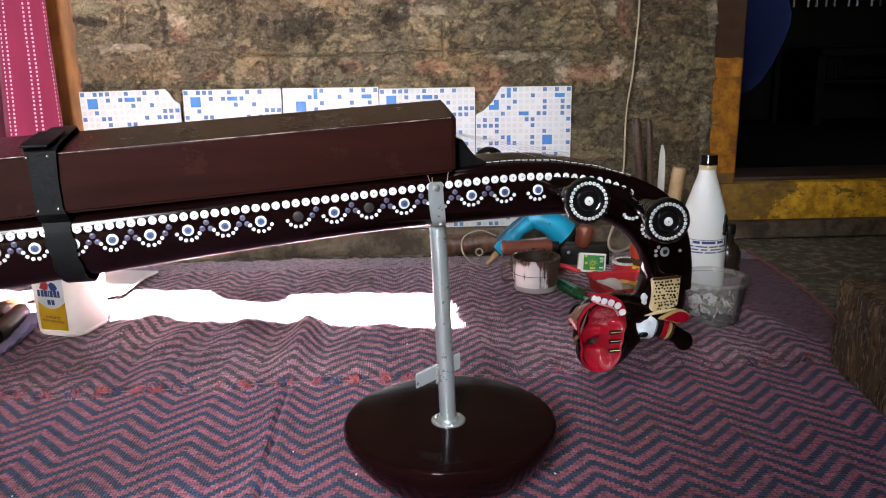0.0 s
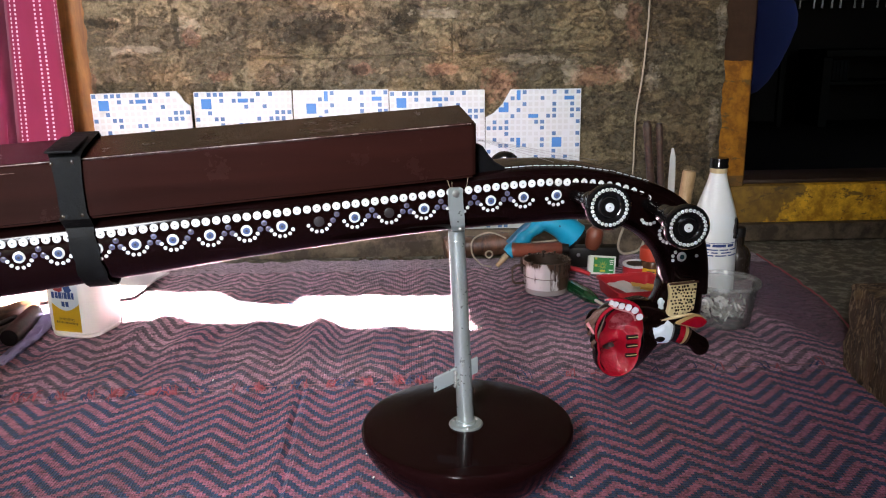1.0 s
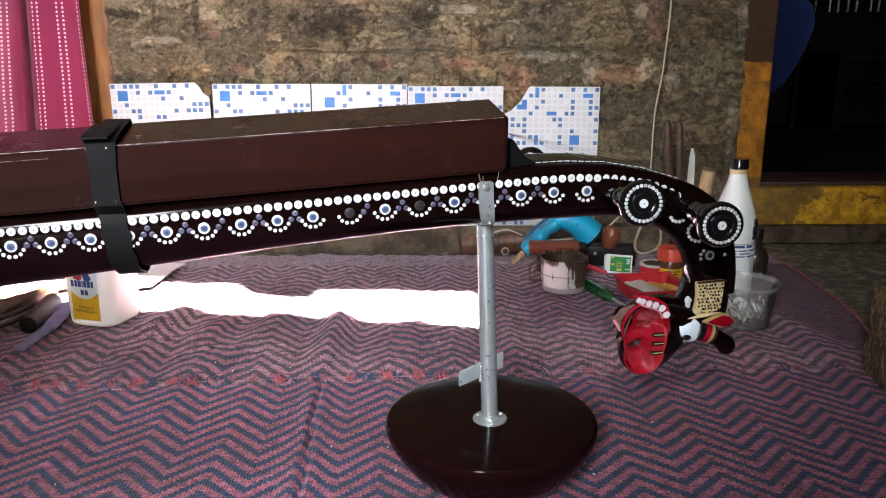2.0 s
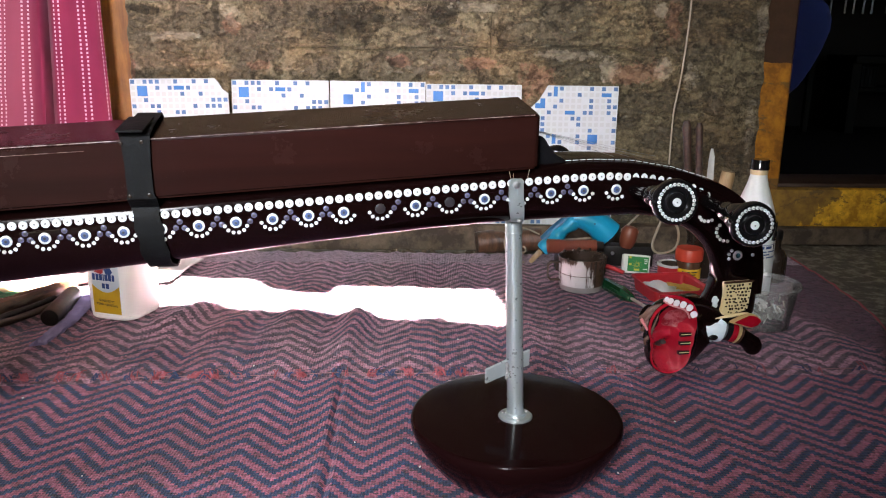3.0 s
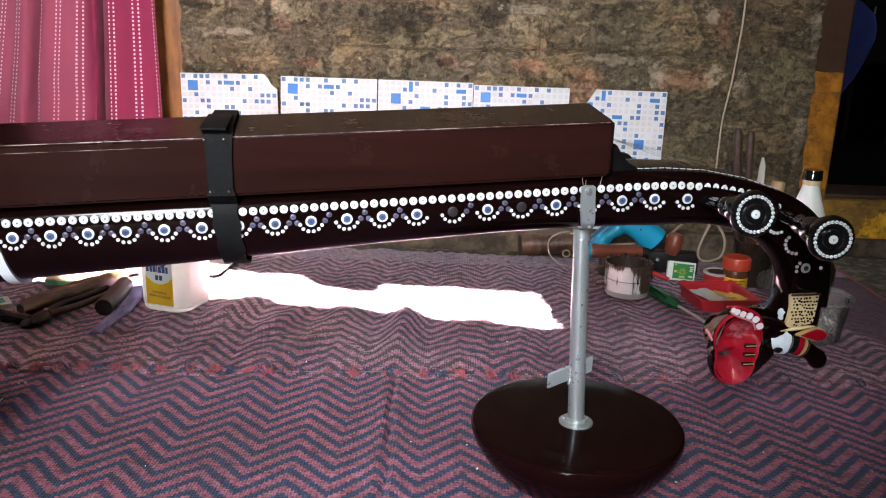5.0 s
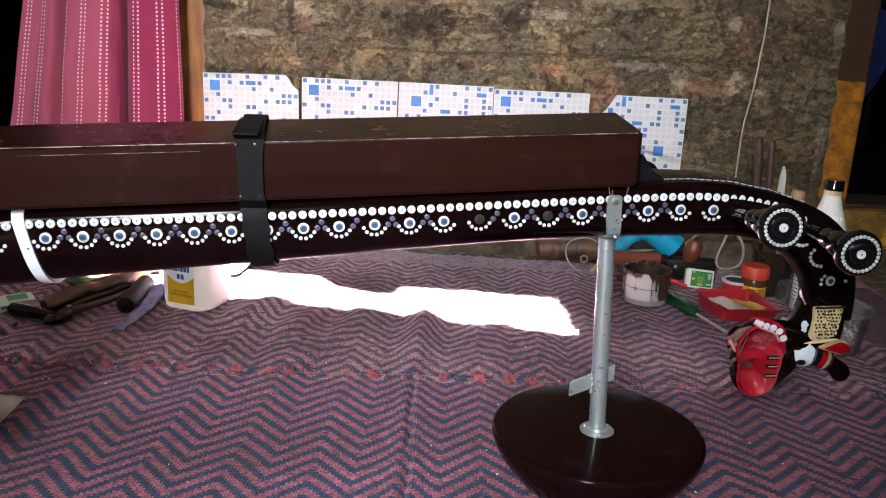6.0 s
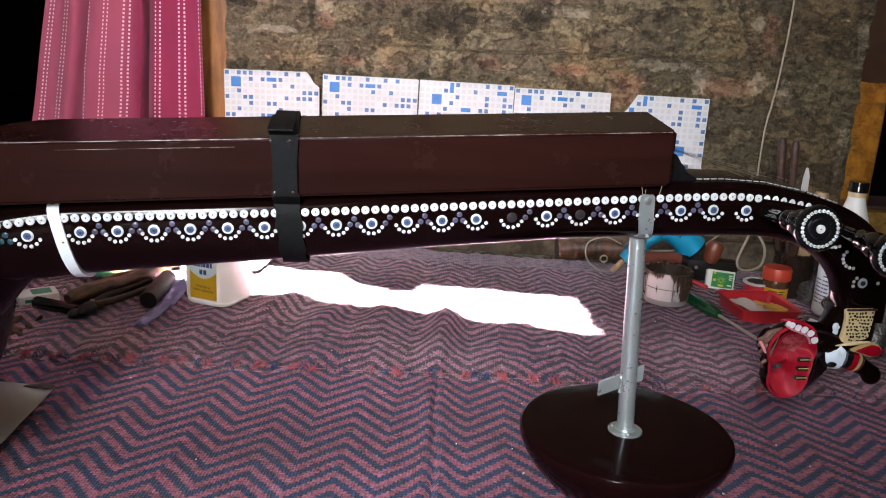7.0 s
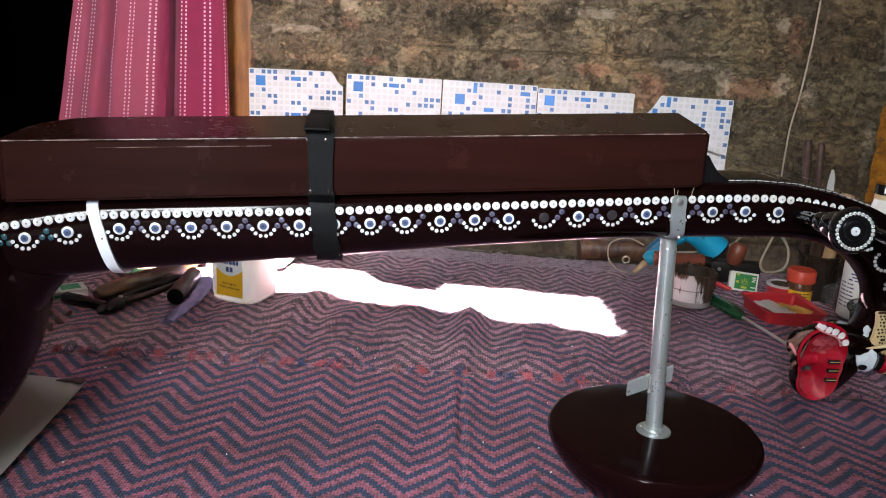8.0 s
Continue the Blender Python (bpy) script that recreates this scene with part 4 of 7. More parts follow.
def wall_tile(x0, width, height, turn, design, notch, label):
    """A glazed tile, printed with a mosaic of small squares, that leans on the wall."""
    m = Matrix.Translation((x0, WALL_Y - 0.026, 0.0455)) @ pose(0, 0, 0, -1.4, turn, 0)
    tile = empty_at("wall_tile", m, label, "tile", "tiles leaning on the wall")
    outline = {"right": [(0, 0), (width, 0), (width, height - 0.03), (width - 0.012, height - 0.021), (width - 0.019, height - 0.008), (width - 0.026, height)],
               "left": [(0, 0), (width, 0), (width, height), (0.051, height), (0.044, height - 0.012), (0.034, height - 0.029), (0.016, height - 0.047), (0, height - 0.055)],
               "": [(0, 0), (width, 0), (width, height), (0, height)]}[notch] + ([(0, height)] if notch == "right" else [])
    part("body", plate(outline, 0.006, None, "y", 0.0006), "tile_white", tile, "white glazed face", False)
    part("back", plate([(a * 0.985 + 0.0015, b * 0.985 + 0.002) for a, b in outline], 0.003, None, "y"), "tile_body", tile, "bare clay back", False).location.y = 0.0062
    cw, ch = width / 16, height / 24
    prints = {"tile_blue": bmesh.new(), "tile_dark": bmesh.new(), "tile_grey": bmesh.new()}

    def kept(a, b):
        if notch == "right":
            return not (a > width - 0.034 and b > height - 0.034 and (a - width + 0.034) + (b - height + 0.034) > 0.026)
        if notch == "left":
            return a > between([(0.0, -0.1), (height - 0.056, -0.1), (height - 0.055, 0.0), (height - 0.047, 0.016), (height - 0.029, 0.034), (height - 0.012, 0.044), (height, 0.051)], b) + 0.004
        return True

    for r, line in enumerate(design):
        for c, mark in enumerate(line):
            a0, b1 = c * cw, height - r * ch
            if not kept(a0 + cw / 2, b1 - ch / 2):
                continue
            kind = {".": "tile_grey", "d": "tile_dark", "b": "tile_blue", "B": "tile_blue"}[mark]
            if mark == "." and (r * 7 + c * 3) % 11 == 0:
                continue
            bm = prints[kind]
            joined = [mark in "bB" and 0 <= rr < len(design) and 0 <= cc < len(design[rr]) and design[rr][cc] in "bB" for rr, cc in ((r, c - 1), (r, c + 1), (r + 1, c), (r - 1, c))]
            west, east, low, high = [0.0 if j else 0.0021 for j in joined]
            quad = [(a0 + west, b1 - ch + low), (a0 + cw - east, b1 - ch + low), (a0 + cw - east, b1 - high), (a0 + west, b1 - high)]
            bm.faces.new([bm.verts.new((a, -0.0004, b)) for a, b in quad])
    for kind, word in (("tile_blue", "blue squares"), ("tile_dark", "slate blue squares"), ("tile_grey", "pale grey squares")):
        part("print", prints[kind], kind, tile, "printed " + word, False)
    return tile


wall_tile(-0.671, 0.195, 0.29, -1.0, DESIGN_A, "right", "white glazed tile with blue mosaic print and a broken corner")
wall_tile(-0.4735, 0.1945, 0.2905, 0.0, DESIGN_A, "", "white glazed tile with blue mosaic print leaning on the wall")
wall_tile(-0.2775, 0.1912, 0.2905, 0.2, DESIGN_B, "", "white glazed tile with blue mosaic print leaning on the wall")
wall_tile(-0.0838, 0.1925, 0.2862, 0.0, DESIGN_A, "", "white glazed tile with blue mosaic print leaning on the wall")
wall_tile(0.1095, 0.1945, 0.286, 0.2, DESIGN_B, "left", "white glazed tile with blue mosaic print and a large broken corner")

ledge = bmesh.new()
rings = []
for k in range(60):
    x = -0.66 + 1.25 * k / 59
    w = 0.008 * noise.noise(Vector((x * 9, 0, 0)))
    rings.append([(x, WALL_Y - 0.055 + w, -0.003), (x, WALL_Y - 0.05 + w, 0.03 + w * 0.4), (x, WALL_Y - 0.036, 0.0445), (x, WALL_Y + 0.02, 0.0455), (x, WALL_Y + 0.02, -0.003)])
structure("plinth", loft(rings, bm=ledge), "step", "low rough cement plinth along the foot of the wall", True)


# ---- the lute ----
LUTE = pose(0, 0.77, 0, 0, 0, 10)      # x along the neck, y away from the viewer, z up
DOT_LINE = [(-0.62, 0.2585), (-0.5722, 0.2659), (-0.525, 0.2732), (-0.4977, 0.2755), (-0.3986, 0.2806), (-0.2939, 0.2859), (-0.1559, 0.2949), (-0.0069, 0.3048), (0.0513, 0.3083), (0.086, 0.3094), (0.124, 0.3074), (0.159, 0.3013), (0.176, 0.2951), (0.1925, 0.286)]
KEEL = [(-0.62, 0.2), (-0.56, 0.209), (-0.49, 0.219), (-0.39, 0.2287), (-0.28, 0.2396), (-0.188, 0.249), (-0.077, 0.2585), (0.0, 0.263), (0.06, 0.2644)]
NECK_WIDTH, TOP_P, LOW_P = 0.085, 4.0, 2.6


def section(top, keel, width, front, count=36):
    """A rounded section: flat above, round below. top and keel are (x, z)."""
    t, b = Vector((top[0], 0, top[1])), Vector((keel[0], 0, keel[1]))
    up = (t - b).normalized()
    tall = (t - b).length
    high = tall * 0.34
    mid = t - up * high
    ring = []
    for k in range(count):
        a = math.tau * k / count
        ca, sa = math.cos(a), math.sin(a)
        p = TOP_P if sa >= 0 else LOW_P
        across = math.copysign(abs(ca) ** (2 / p), ca)
        rise = math.copysign(abs(sa) ** (2 / p), sa) * (high if sa >= 0 else tall - high)
        ring.append(mid + up * rise + Vector((0, front + width / 2 * (1 - across), 0)))
    return ring


def front_at(tall, below, width=NECK_WIDTH, front=0.0):
    """The depth of the section's front, so far below its top."""
    high = tall * 0.34
    y = (high - below) / high if below < high else (below - high) / (tall - high)
    p = TOP_P if below < high else LOW_P
    return front + width / 2 * (1 - max(0.0, 1 - abs(y) ** p) ** (1 / p))


lute = empty_at("lute", LUTE, "large dark lacquered lute with white inlay and a carved beast head", "lute")
stations = []
for k in range(33):
    u = -0.62 + 0.64 * k / 32
    flare = max(0.0, -0.5 - u)
    stations.append(section((u, between(DOT_LINE, u) + 0.0138), (u, between(KEEL, u)), NECK_WIDTH + flare * 0.5, -flare * 0.12))
neck = part("neck", loft(stations), "neck", lute, "long dark brown lacquered neck")
ARM = [((0.02, 0.3205), (0.02, 0.2635), 0.085, 0.0), ((0.05, 0.3226), (0.05, 0.2642), 0.085, 0.0), ((0.076, 0.3234), (0.0764, 0.2646), 0.085, 0.0), ((0.115, 0.3217), (0.118, 0.2655), 0.084, 0.0), ((0.155, 0.3147), (0.15, 0.2627), 0.082, 0.0),
       ((0.191, 0.304), (0.175, 0.2545), 0.073, 0.0), ((0.2213, 0.2905), (0.195, 0.243), 0.063, 0.001), ((0.2415, 0.273), (0.209, 0.228), 0.055, 0.002), ((0.2555, 0.245), (0.2165, 0.213), 0.051, 0.003), ((0.2625, 0.212), (0.2185, 0.1995), 0.049, 0.004), ((0.264, 0.185), (0.216, 0.189), 0.048, 0.005)]


def smooth_stations(rows, steps):
    """Rounder stations, by a spline through the given ones."""
    out = []
    flat = [Vector((a[0], a[1], b[0], b[1])) for a, b, _, _ in rows]
    for i in range(len(rows) - 1):
        p0, p1, p2, p3 = flat[max(i - 1, 0)], flat[i], flat[i + 1], flat[min(i + 2, len(rows) - 1)]
        for k in range(steps + (i == len(rows) - 2)):
            t = k / steps
            q = 0.5 * ((2 * p1) + (p2 - p0) * t + (2 * p0 - 5 * p1 + 4 * p2 - p3) * t * t + (3 * p1 - p0 - 3 * p2 + p3) * t ** 3)
            w = rows[i][2] + (rows[i + 1][2] - rows[i][2]) * t
            f = rows[i][3] + (rows[i + 1][3] - rows[i][3]) * t
            out.append(((q[0], q[1]), (q[2], q[3]), w, f))
    return out


ARM_FINE = smooth_stations(ARM, 5)
arm = part("scroll_arm", loft([section(*row) for row in ARM_FINE]), "neck", lute, "curved dark lacquered arm of the peg box")

body = bmesh.new()
rings = []
for k in range(25):
    a = -math.pi / 2 + (math.pi / 2 + 0.42) * k / 24
    r, z = 0.176 * math.cos(a), 0.212 + 0.21 * math.sin(a)
    rings.append([(-0.742 + max(r, 0.004) * math.cos(math.tau * j / 48), 0.045 + max(r, 0.004) * math.sin(math.tau * j / 48), z) for j in range(48)])
part("resonator", loft(rings, bm=body), "bowl", lute, "big dark lacquered bowl resonator")
part("joint", tube([(-0.49, 0.045, 0.255), (-0.55, 0.045, 0.245), (-0.6, 0.045, 0.225)], lambda f: 0.028 + 0.035 * f * f, 28), "neck", lute)

# A pale bone ring round the end of the neck.
rings = []
for du in (-0.0048, 0.0048):
    u = -0.506
    ring = section((u - 0.003, between(DOT_LINE, u) + 0.0142), (u + 0.014, between(KEEL, u) - 0.0012), NECK_WIDTH + 0.0045, -0.0025, 48)
    rings.append([p + Vector((du, 0, 0)) for p in ring])
part("bone_ring", loft(rings), "band", lute, "pale bone ring round the neck")
part("pin", lathe([(0.0009, 0), (0.0009, 0.0012), (0.0006, 0.0015)], 8, along((-0.5, -0.0012, 0.2555), (-0.5, -0.02, 0.2555))), "rust", lute)

nut = [(-0.01, 0.31), (0.066, 0.317), (0.05, 0.3225), (0.04, 0.328), (0.033, 0.336), (0.028, 0.344), (0.02, 0.3465), (-0.01, 0.3465)]
part("nut", plate(nut, 0.062, None, "y", 0.001), "ebony", lute, "black nut block under the strings").location.y = 0.012
for k, (y, drop) in enumerate(((0.022, 0.0), (0.031, 0.001), (0.04, 0.0), (0.049, 0.001))):
    part("string", tube([(0.0, y, 0.3462), (0.03, y, 0.3462), (0.1 + 0.018 * k, y * 0.9 + 0.002, 0.324 - 0.0015 * k)], 0.0002, 5, None, 0), "wire", lute, "thin steel string")


def disc_mesh(name, radius, height, material, sides=14):
    return mesh_of(name, lathe([(radius, 0), (radius, height * 0.7), (radius * 0.9, height)], sides), material)


FACE = Matrix.Rotation(radians(90), 4, "X")     # lays a disc on an upright front, facing the viewer
INLAY = {"dot": disc_mesh("inlay_dot", 0.00355, 0.0012, "bone", 18), "pin": disc_mesh("inlay_pin", 0.0007, 0.0003, "pin", 8), "small": disc_mesh("inlay_bead", 0.0017, 0.001, "bone", 10), "tiny": disc_mesh("peg_bead", 0.00138, 0.0008, "bone", 10),
         "ring": disc_mesh("inlay_eye", 0.0049, 0.0011, "bone", 20), "iris": disc_mesh("inlay_iris", 0.0031, 0.0004, "blue", 16), "pupil": disc_mesh("inlay_pupil", 0.0011, 0.0002, "ink", 8),
         "slate": disc_mesh("inlay_violet", 0.0025, 0.0006, "slate", 12), "socket": disc_mesh("inlay_socket", 0.0046, 0.0006, "socket", 18), "teal": disc_mesh("inlay_teal", 0.0025, 0.0006, "teal", 12)}


def neck_front(u, z):
    top = between(DOT_LINE, u) + 0.0138
    flare = max(0.0, -0.5 - u)
    low = between(KEEL, u) if u < 0.06 else 0.2645
    return front_at(top - low, top - z, NECK_WIDTH + flare * 0.5, -flare * 0.12)


def inlay(kind, u, z, lift=0.0, y=None):
    tilt = 0.0
    if y is None:
        y = neck_front(u, z)
        tilt = math.degrees(math.atan2(neck_front(u, z + 0.002) - neck_front(u, z - 0.002), 0.004))
    return piece({"dot": "inlay_dot", "small": "inlay_bead", "ring": "inlay_eye", "iris": "iris", "pupil": "pupil", "pin": "pin", "socket": "inlay_socket"}.get(kind, "inlay_violet"), INLAY[kind], Matrix.Translation((u, y - lift + 0.0002, z)) @ Matrix.Rotation(-radians(tilt), 4, "X") @ FACE, lute)


# The long row of white discs, evenly spaced along its line.
walked, last, step = 0.0, None, 0.0002
u = -0.6
next_at = 0.0
while u < 0.1925:
    place = Vector((u, 0, between(DOT_LINE, u)))
    if last is not None:
        walked += (place - last).length
    last = place
    if walked >= next_at:
        next_at += 0.00852
        if not -0.5125 < u < -0.4995:
            y = neck_front(u, place.z) if u < 0.11 else 0.0012
            inlay("dot", u, place.z, 0.0, y)
            inlay("pin", u, place.z, 0.0012, y)
    u += step

EYES = [-0.5905, -0.5597, -0.527, -0.4864, -0.457, -0.4278, -0.3982, -0.3675, -0.337, -0.307, -0.2766, -0.2462, -0.2156, -0.1851, -0.1549, -0.123, -0.0918, -0.061, -0.0295, 0.0015, 0.0324, 0.0634, 0.0953]
for k, c in enumerate(EYES):
    z = between(DOT_LINE, c) - 0.0121
    if k not in (15, 17):
        inlay("ring", c, z)
        inlay("iris", c, z, 0.0011)
        inlay("pupil", c, z, 0.0015)
    else:
        inlay("socket", c, z)
    for a in range(202, 345, 27):
        if k == len(EYES) - 1 and a > 330:
            continue
        inlay("small", c + 0.0100 * math.cos(radians(a)), z + 0.0098 * math.sin(radians(a)) + 0.0006)
    if k + 1 < len(EYES) and k not in (14, 2) and EYES[k + 1] < 0.07:
        mid = (c + EYES[k + 1]) / 2
        kind = "teal" if mid < -0.5 else "slate"
        for du, dz in ((0, 0.0052), (-0.0034, 0.0), (0.0034, -0.0002)):
            if k in (15, 11) and du > 0:
                continue
            inlay(kind, mid + du, z + 0.0006 + dz)
            inlay("pupil", mid + du, z + 0.0006 + dz, 0.0007)
for u, z, kind in ((0.2271, 0.2276, "ring"), (0.2433, 0.2275, "small"), (0.2204, 0.2325, "small"), (0.2178, 0.229, "small"), (0.218, 0.2245, "small"), (0.1832, 0.2671, "small"), (0.1852, 0.2645, "small"), (0.1885, 0.2632, "small"), (0.1923, 0.2629, "small"), (0.196, 0.264, "small"), (0.2048, 0.2585, "small"), (0.2024, 0.2553, "small"), (0.2022, 0.2514, "small"), (0.2036, 0.2477, "small"), (0.2066, 0.2446, "small"), (0.2104, 0.2429, "small"), (0.2146, 0.2424, "small")):
    inlay(kind, u, z, 0.001, 0.004)
inlay("teal", 0.2271, 0.2276, 0.0022, 0.004)
part("inlay_hook", tube([(0.2122, 0.0035, 0.2605), (0.2118, 0.0035, 0.256), (0.2138, 0.0035, 0.2533), (0.2165, 0.0035, 0.254)], 0.0006, 8), "bone", lute, "thin pale hook among the beads")

# A broken white line along the arm's upper edge.
dash = mesh_of("edge_dash", block(-0.0026, 0.0026, -0.0004, 0.0004, -0.0003, 0.0003), "bone", False)
edge = [(0.05, 0.3222), (0.076, 0.3231), (0.115, 0.3214), (0.155, 0.3144), (0.191, 0.3037)]
u = 0.052
while u < 0.19:
    slope = math.degrees(math.atan2(between(edge, u + 0.004) - between(edge, u - 0.004), 0.008))
    piece("edge_dash", dash, Matrix.Translation((u, 0.0125, between(edge, u) + 0.0002)) @ pose(0, 0, 0, 0, -slope, 0), lute)
    u += 0.0069
for k in range(3):
    piece("edge_dash", dash, Matrix.Translation((0.0455 + 0.002 * k, 0.017 + 0.006 * k, 0.3218)) @ pose(0, 0, 0, 0, 0, 62), lute)


def peg(base, head, name="tuning_peg"):
    """A turned black peg: shaft, bulb and a broad head with a ring of white beads."""
    m = along(base, head)
    long = (Vector(head) - Vector(base)).length
    shaft = part(name, lathe([(0.0052, -0.02), (0.0058, 0.3 * long), (0.0066, 0.42 * long), (0.0085, 0.46 * long), (0.0088, 0.5 * long), (0.0072, 0.54 * long), (0.0098, 0.6 * long), (0.0118, 0.68 * long), (0.0105, 0.75 * long), (0.0075, 0.8 * long), (0.0095, 0.84 * long), (0.0125, 0.86 * long)], 28, m), "ebony", lute, "turned black peg")
    top = [(0.006, long * 0.82), (0.0135, long * 0.86), (0.0178, long * 0.9), (0.0189, long * 0.935), (0.0187, long * 0.968), (0.0174, long * 0.985), (0.0122, long * 0.984), (0.0092, long * 0.972), (0.0086, long * 0.985), (0.0078, long * 0.992), (0.004, long * 0.99), (0.0002, long * 0.99)]
    part("peg_head", lathe(top, 44, m), "ebony", shaft, "round black peg head")
    for k in range(27):
        a = math.tau * k / 27 + 0.1
        piece("bead", INLAY["tiny"], m @ Matrix.Translation((0.0143 * math.cos(a), 0.0143 * math.sin(a), long * 0.984)) @ Matrix.Diagonal((1.05, 1.05, 1, 1)), shaft)
        piece("pin", INLAY["pin"], m @ Matrix.Translation((0.0143 * math.cos(a), 0.0143 * math.sin(a), long * 0.984 + 0.0011)) @ Matrix.Diagonal((0.7, 0.7, 1, 1)), shaft)
    piece("bead", INLAY["dot"], m @ Matrix.Translation((0, 0, long * 0.989)), shaft)
    piece("pin", INLAY["pin"], m @ Matrix.Translation((0, 0, long * 0.989 + 0.0012)), shaft)
    return shaft


peg((0.113, 0.0, 0.2955), (0.1015, -0.1075, 0.3065))
peg((0.1865, 0.002, 0.2835), (0.1665, -0.1165, 0.2875))
peg((0.085, 0.08, 0.3), (0.1, 0.19, 0.2935))

# The carved beast head that ends the arm.
HEAD = [((0.24, 0.029, 0.187), (0.024, 0, -0.002), (0, -0.024, 0)), ((0.2355, 0.0285, 0.167), (0.0255, 0, -0.009), (0, -0.026, 0)), ((0.2225, 0.027, 0.163), (0.019, 0, -0.017), (0.004, -0.028, 0)), ((0.2, 0.022, 0.16), (0.005, 0, -0.0225), (0.013, -0.027, 0)),
        ((0.1755, 0.01, 0.1485), (0, 0.002, -0.0385), (0.0225, -0.014, 0)), ((0.162, -0.005, 0.1495), (-0.001, 0, -0.0375), (0.0245, -0.003, 0)), ((0.1612, -0.0085, 0.1495), (-0.001, 0, -0.035), (0.0225, -0.003, 0))]


def ring_at(center, a, b, count=32):
    c, a, b = Vector(center), Vector(a), Vector(b)
    return [c + a * math.cos(math.tau * k / count) + b * math.sin(math.tau * k / count) for k in range(count)]


def head_rings(rows, steps):
    out = []
    for i in range(len(rows) - 1):
        p = [rows[max(i - 1, 0)], rows[i], rows[i + 1], rows[min(i + 2, len(rows) - 1)]]
        for k in range(steps + (i == len(rows) - 2)):
            t = k / steps
            trio = []
            for j in range(3):
                q0, q1, q2, q3 = [Vector(row[j]) for row in p]
                trio.append(0.5 * ((2 * q1) + (q2 - q0) * t + (2 * q0 - 5 * q1 + 4 * q2 - q3) * t * t + (3 * q1 - q0 - 3 * q2 + q3) * t ** 3))
            out.append(ring_at(*trio))
    return out


beast = part("beast_head", loft(head_rings(HEAD, 4), True, False), "neck", lute, "carved dark beast head with an open mouth")
MOUTH, RIM = Vector((0.1592, 0.149)), -0.0102
MOUTH_LOBES = ((0.1595, 0.161, 0.0235, 0.0245), (0.1602, 0.1475, 0.0212, 0.021), (0.1595, 0.1345, 0.0198, 0.0196))


def mouth_reach(a):
    """How far the open mouth, made of two round lobes, reaches from its middle."""
    best = 0.0
    for cx, cz, rx, rz in MOUTH_LOBES:
        px, pz, dx, dz = (MOUTH.x - cx) / rx, (MOUTH.y - cz) / rz, math.cos(a) / rx, math.sin(a) / rz
        p, q, r = dx * dx + dz * dz, px * dx + pz * dz, px * px + pz * pz - 1
        if q * q > p * r:
            best = max(best, (-q + math.sqrt(q * q - p * r)) / p)
    return best


def mouth_depth(u, z):
    """The carved inside: palate, lower jaw, a pit between them and a flat shelf with slits."""
    d = Vector((u, z)) - MOUTH
    far = min(1.0, d.length / mouth_reach(math.atan2(d.y, d.x)))
    shelf = min(1, max(0, (u - 0.1635) / 0.005)) * min(1, max(0, (0.1605 - z) / 0.005))
    bowl = 0.0165 * max(0.0, 1 - far * far) ** 0.6 * (1 - 0.8 * shelf)
    ridge = 0.004 * math.exp(-((z - 0.1485 - 0.2 * (u - 0.159)) / 0.0042) ** 2) * (1 - far ** 4) * (1 - shelf)
    pit = 0.008 * math.exp(-(((u - 0.1565) / 0.0068) ** 4 + ((z - 0.1385) / 0.0042) ** 4))
    p = Vector((u * 130, z * 130, 0.4))
    return RIM + bowl - ridge + pit + (0.0008 * noise.noise(p) + 0.0004 * noise.noise(p * 3.1)) * (1 - far ** 6)


def mouth_ring(grow, y, count=64):
    out = []
    for k in range(count):
        a = math.tau * k / count
        r = mouth_reach(a) * grow
        u, z = MOUTH.x + r * math.cos(a), MOUTH.y + r * math.sin(a)
        out.append((u, y if y is not None else mouth_depth(u, z), z))
    return out


part("jaw", loft([mouth_ring(1.02, 0.008), mouth_ring(1.075, 0.003), mouth_ring(1.085, -0.004), mouth_ring(1.072, -0.0078)], False, False), "neck", beast, "dark rounded jaw round the open mouth")
part("lip", loft([mouth_ring(1.072, -0.0078), mouth_ring(1.055, -0.0096), mouth_ring(1.03, -0.0106), mouth_ring(1.0, RIM)], False, False), "red_paint", beast, "red rounded lip of the open mouth")
part("mouth", loft([mouth_ring(1.0, RIM)] + [mouth_ring(1 - k / 22, None) for k in range(1, 22)], False, True), "red_paint", beast, "glossy red carved mouth")
palate = bmesh.new()
rows = []
for k in range(1, 13):
    ring = []
    for j in range(40):
        a = math.tau * j / 40
        r = k / 12 * (1 + 0.16 * noise.noise(Vector((math.cos(a) * 2, math.sin(a) * 2, 3))))
        u, z = 0.1655 + 0.0115 * r * math.cos(a) + 0.004 * r * math.sin(a), 0.168 + 0.0105 * r * math.sin(a)
        ring.append((u, mouth_depth(u, z) - 0.0003 - 0.0003 * abs(noise.noise(Vector((u * 420, z * 420, 1)))), z))
    rows.append(ring)
part("palate", loft(rows, True, False, palate), "palate", beast, "rough pinkish red palate")
pit = bmesh.new()
rows = []
for k in range(1, 7):
    ring = []
    for j in range(24):
        u, z = 0.1565 + 0.0064 * k / 6 * math.cos(math.tau * j / 24), 0.1388 + 0.0037 * k / 6 * math.sin(math.tau * j / 24)
        ring.append((u, mouth_depth(u, z) - 0.0003, z))
    rows.append(ring)
part("throat", loft(rows, True, False, pit), "throat", beast, "dark hollow in the mouth")
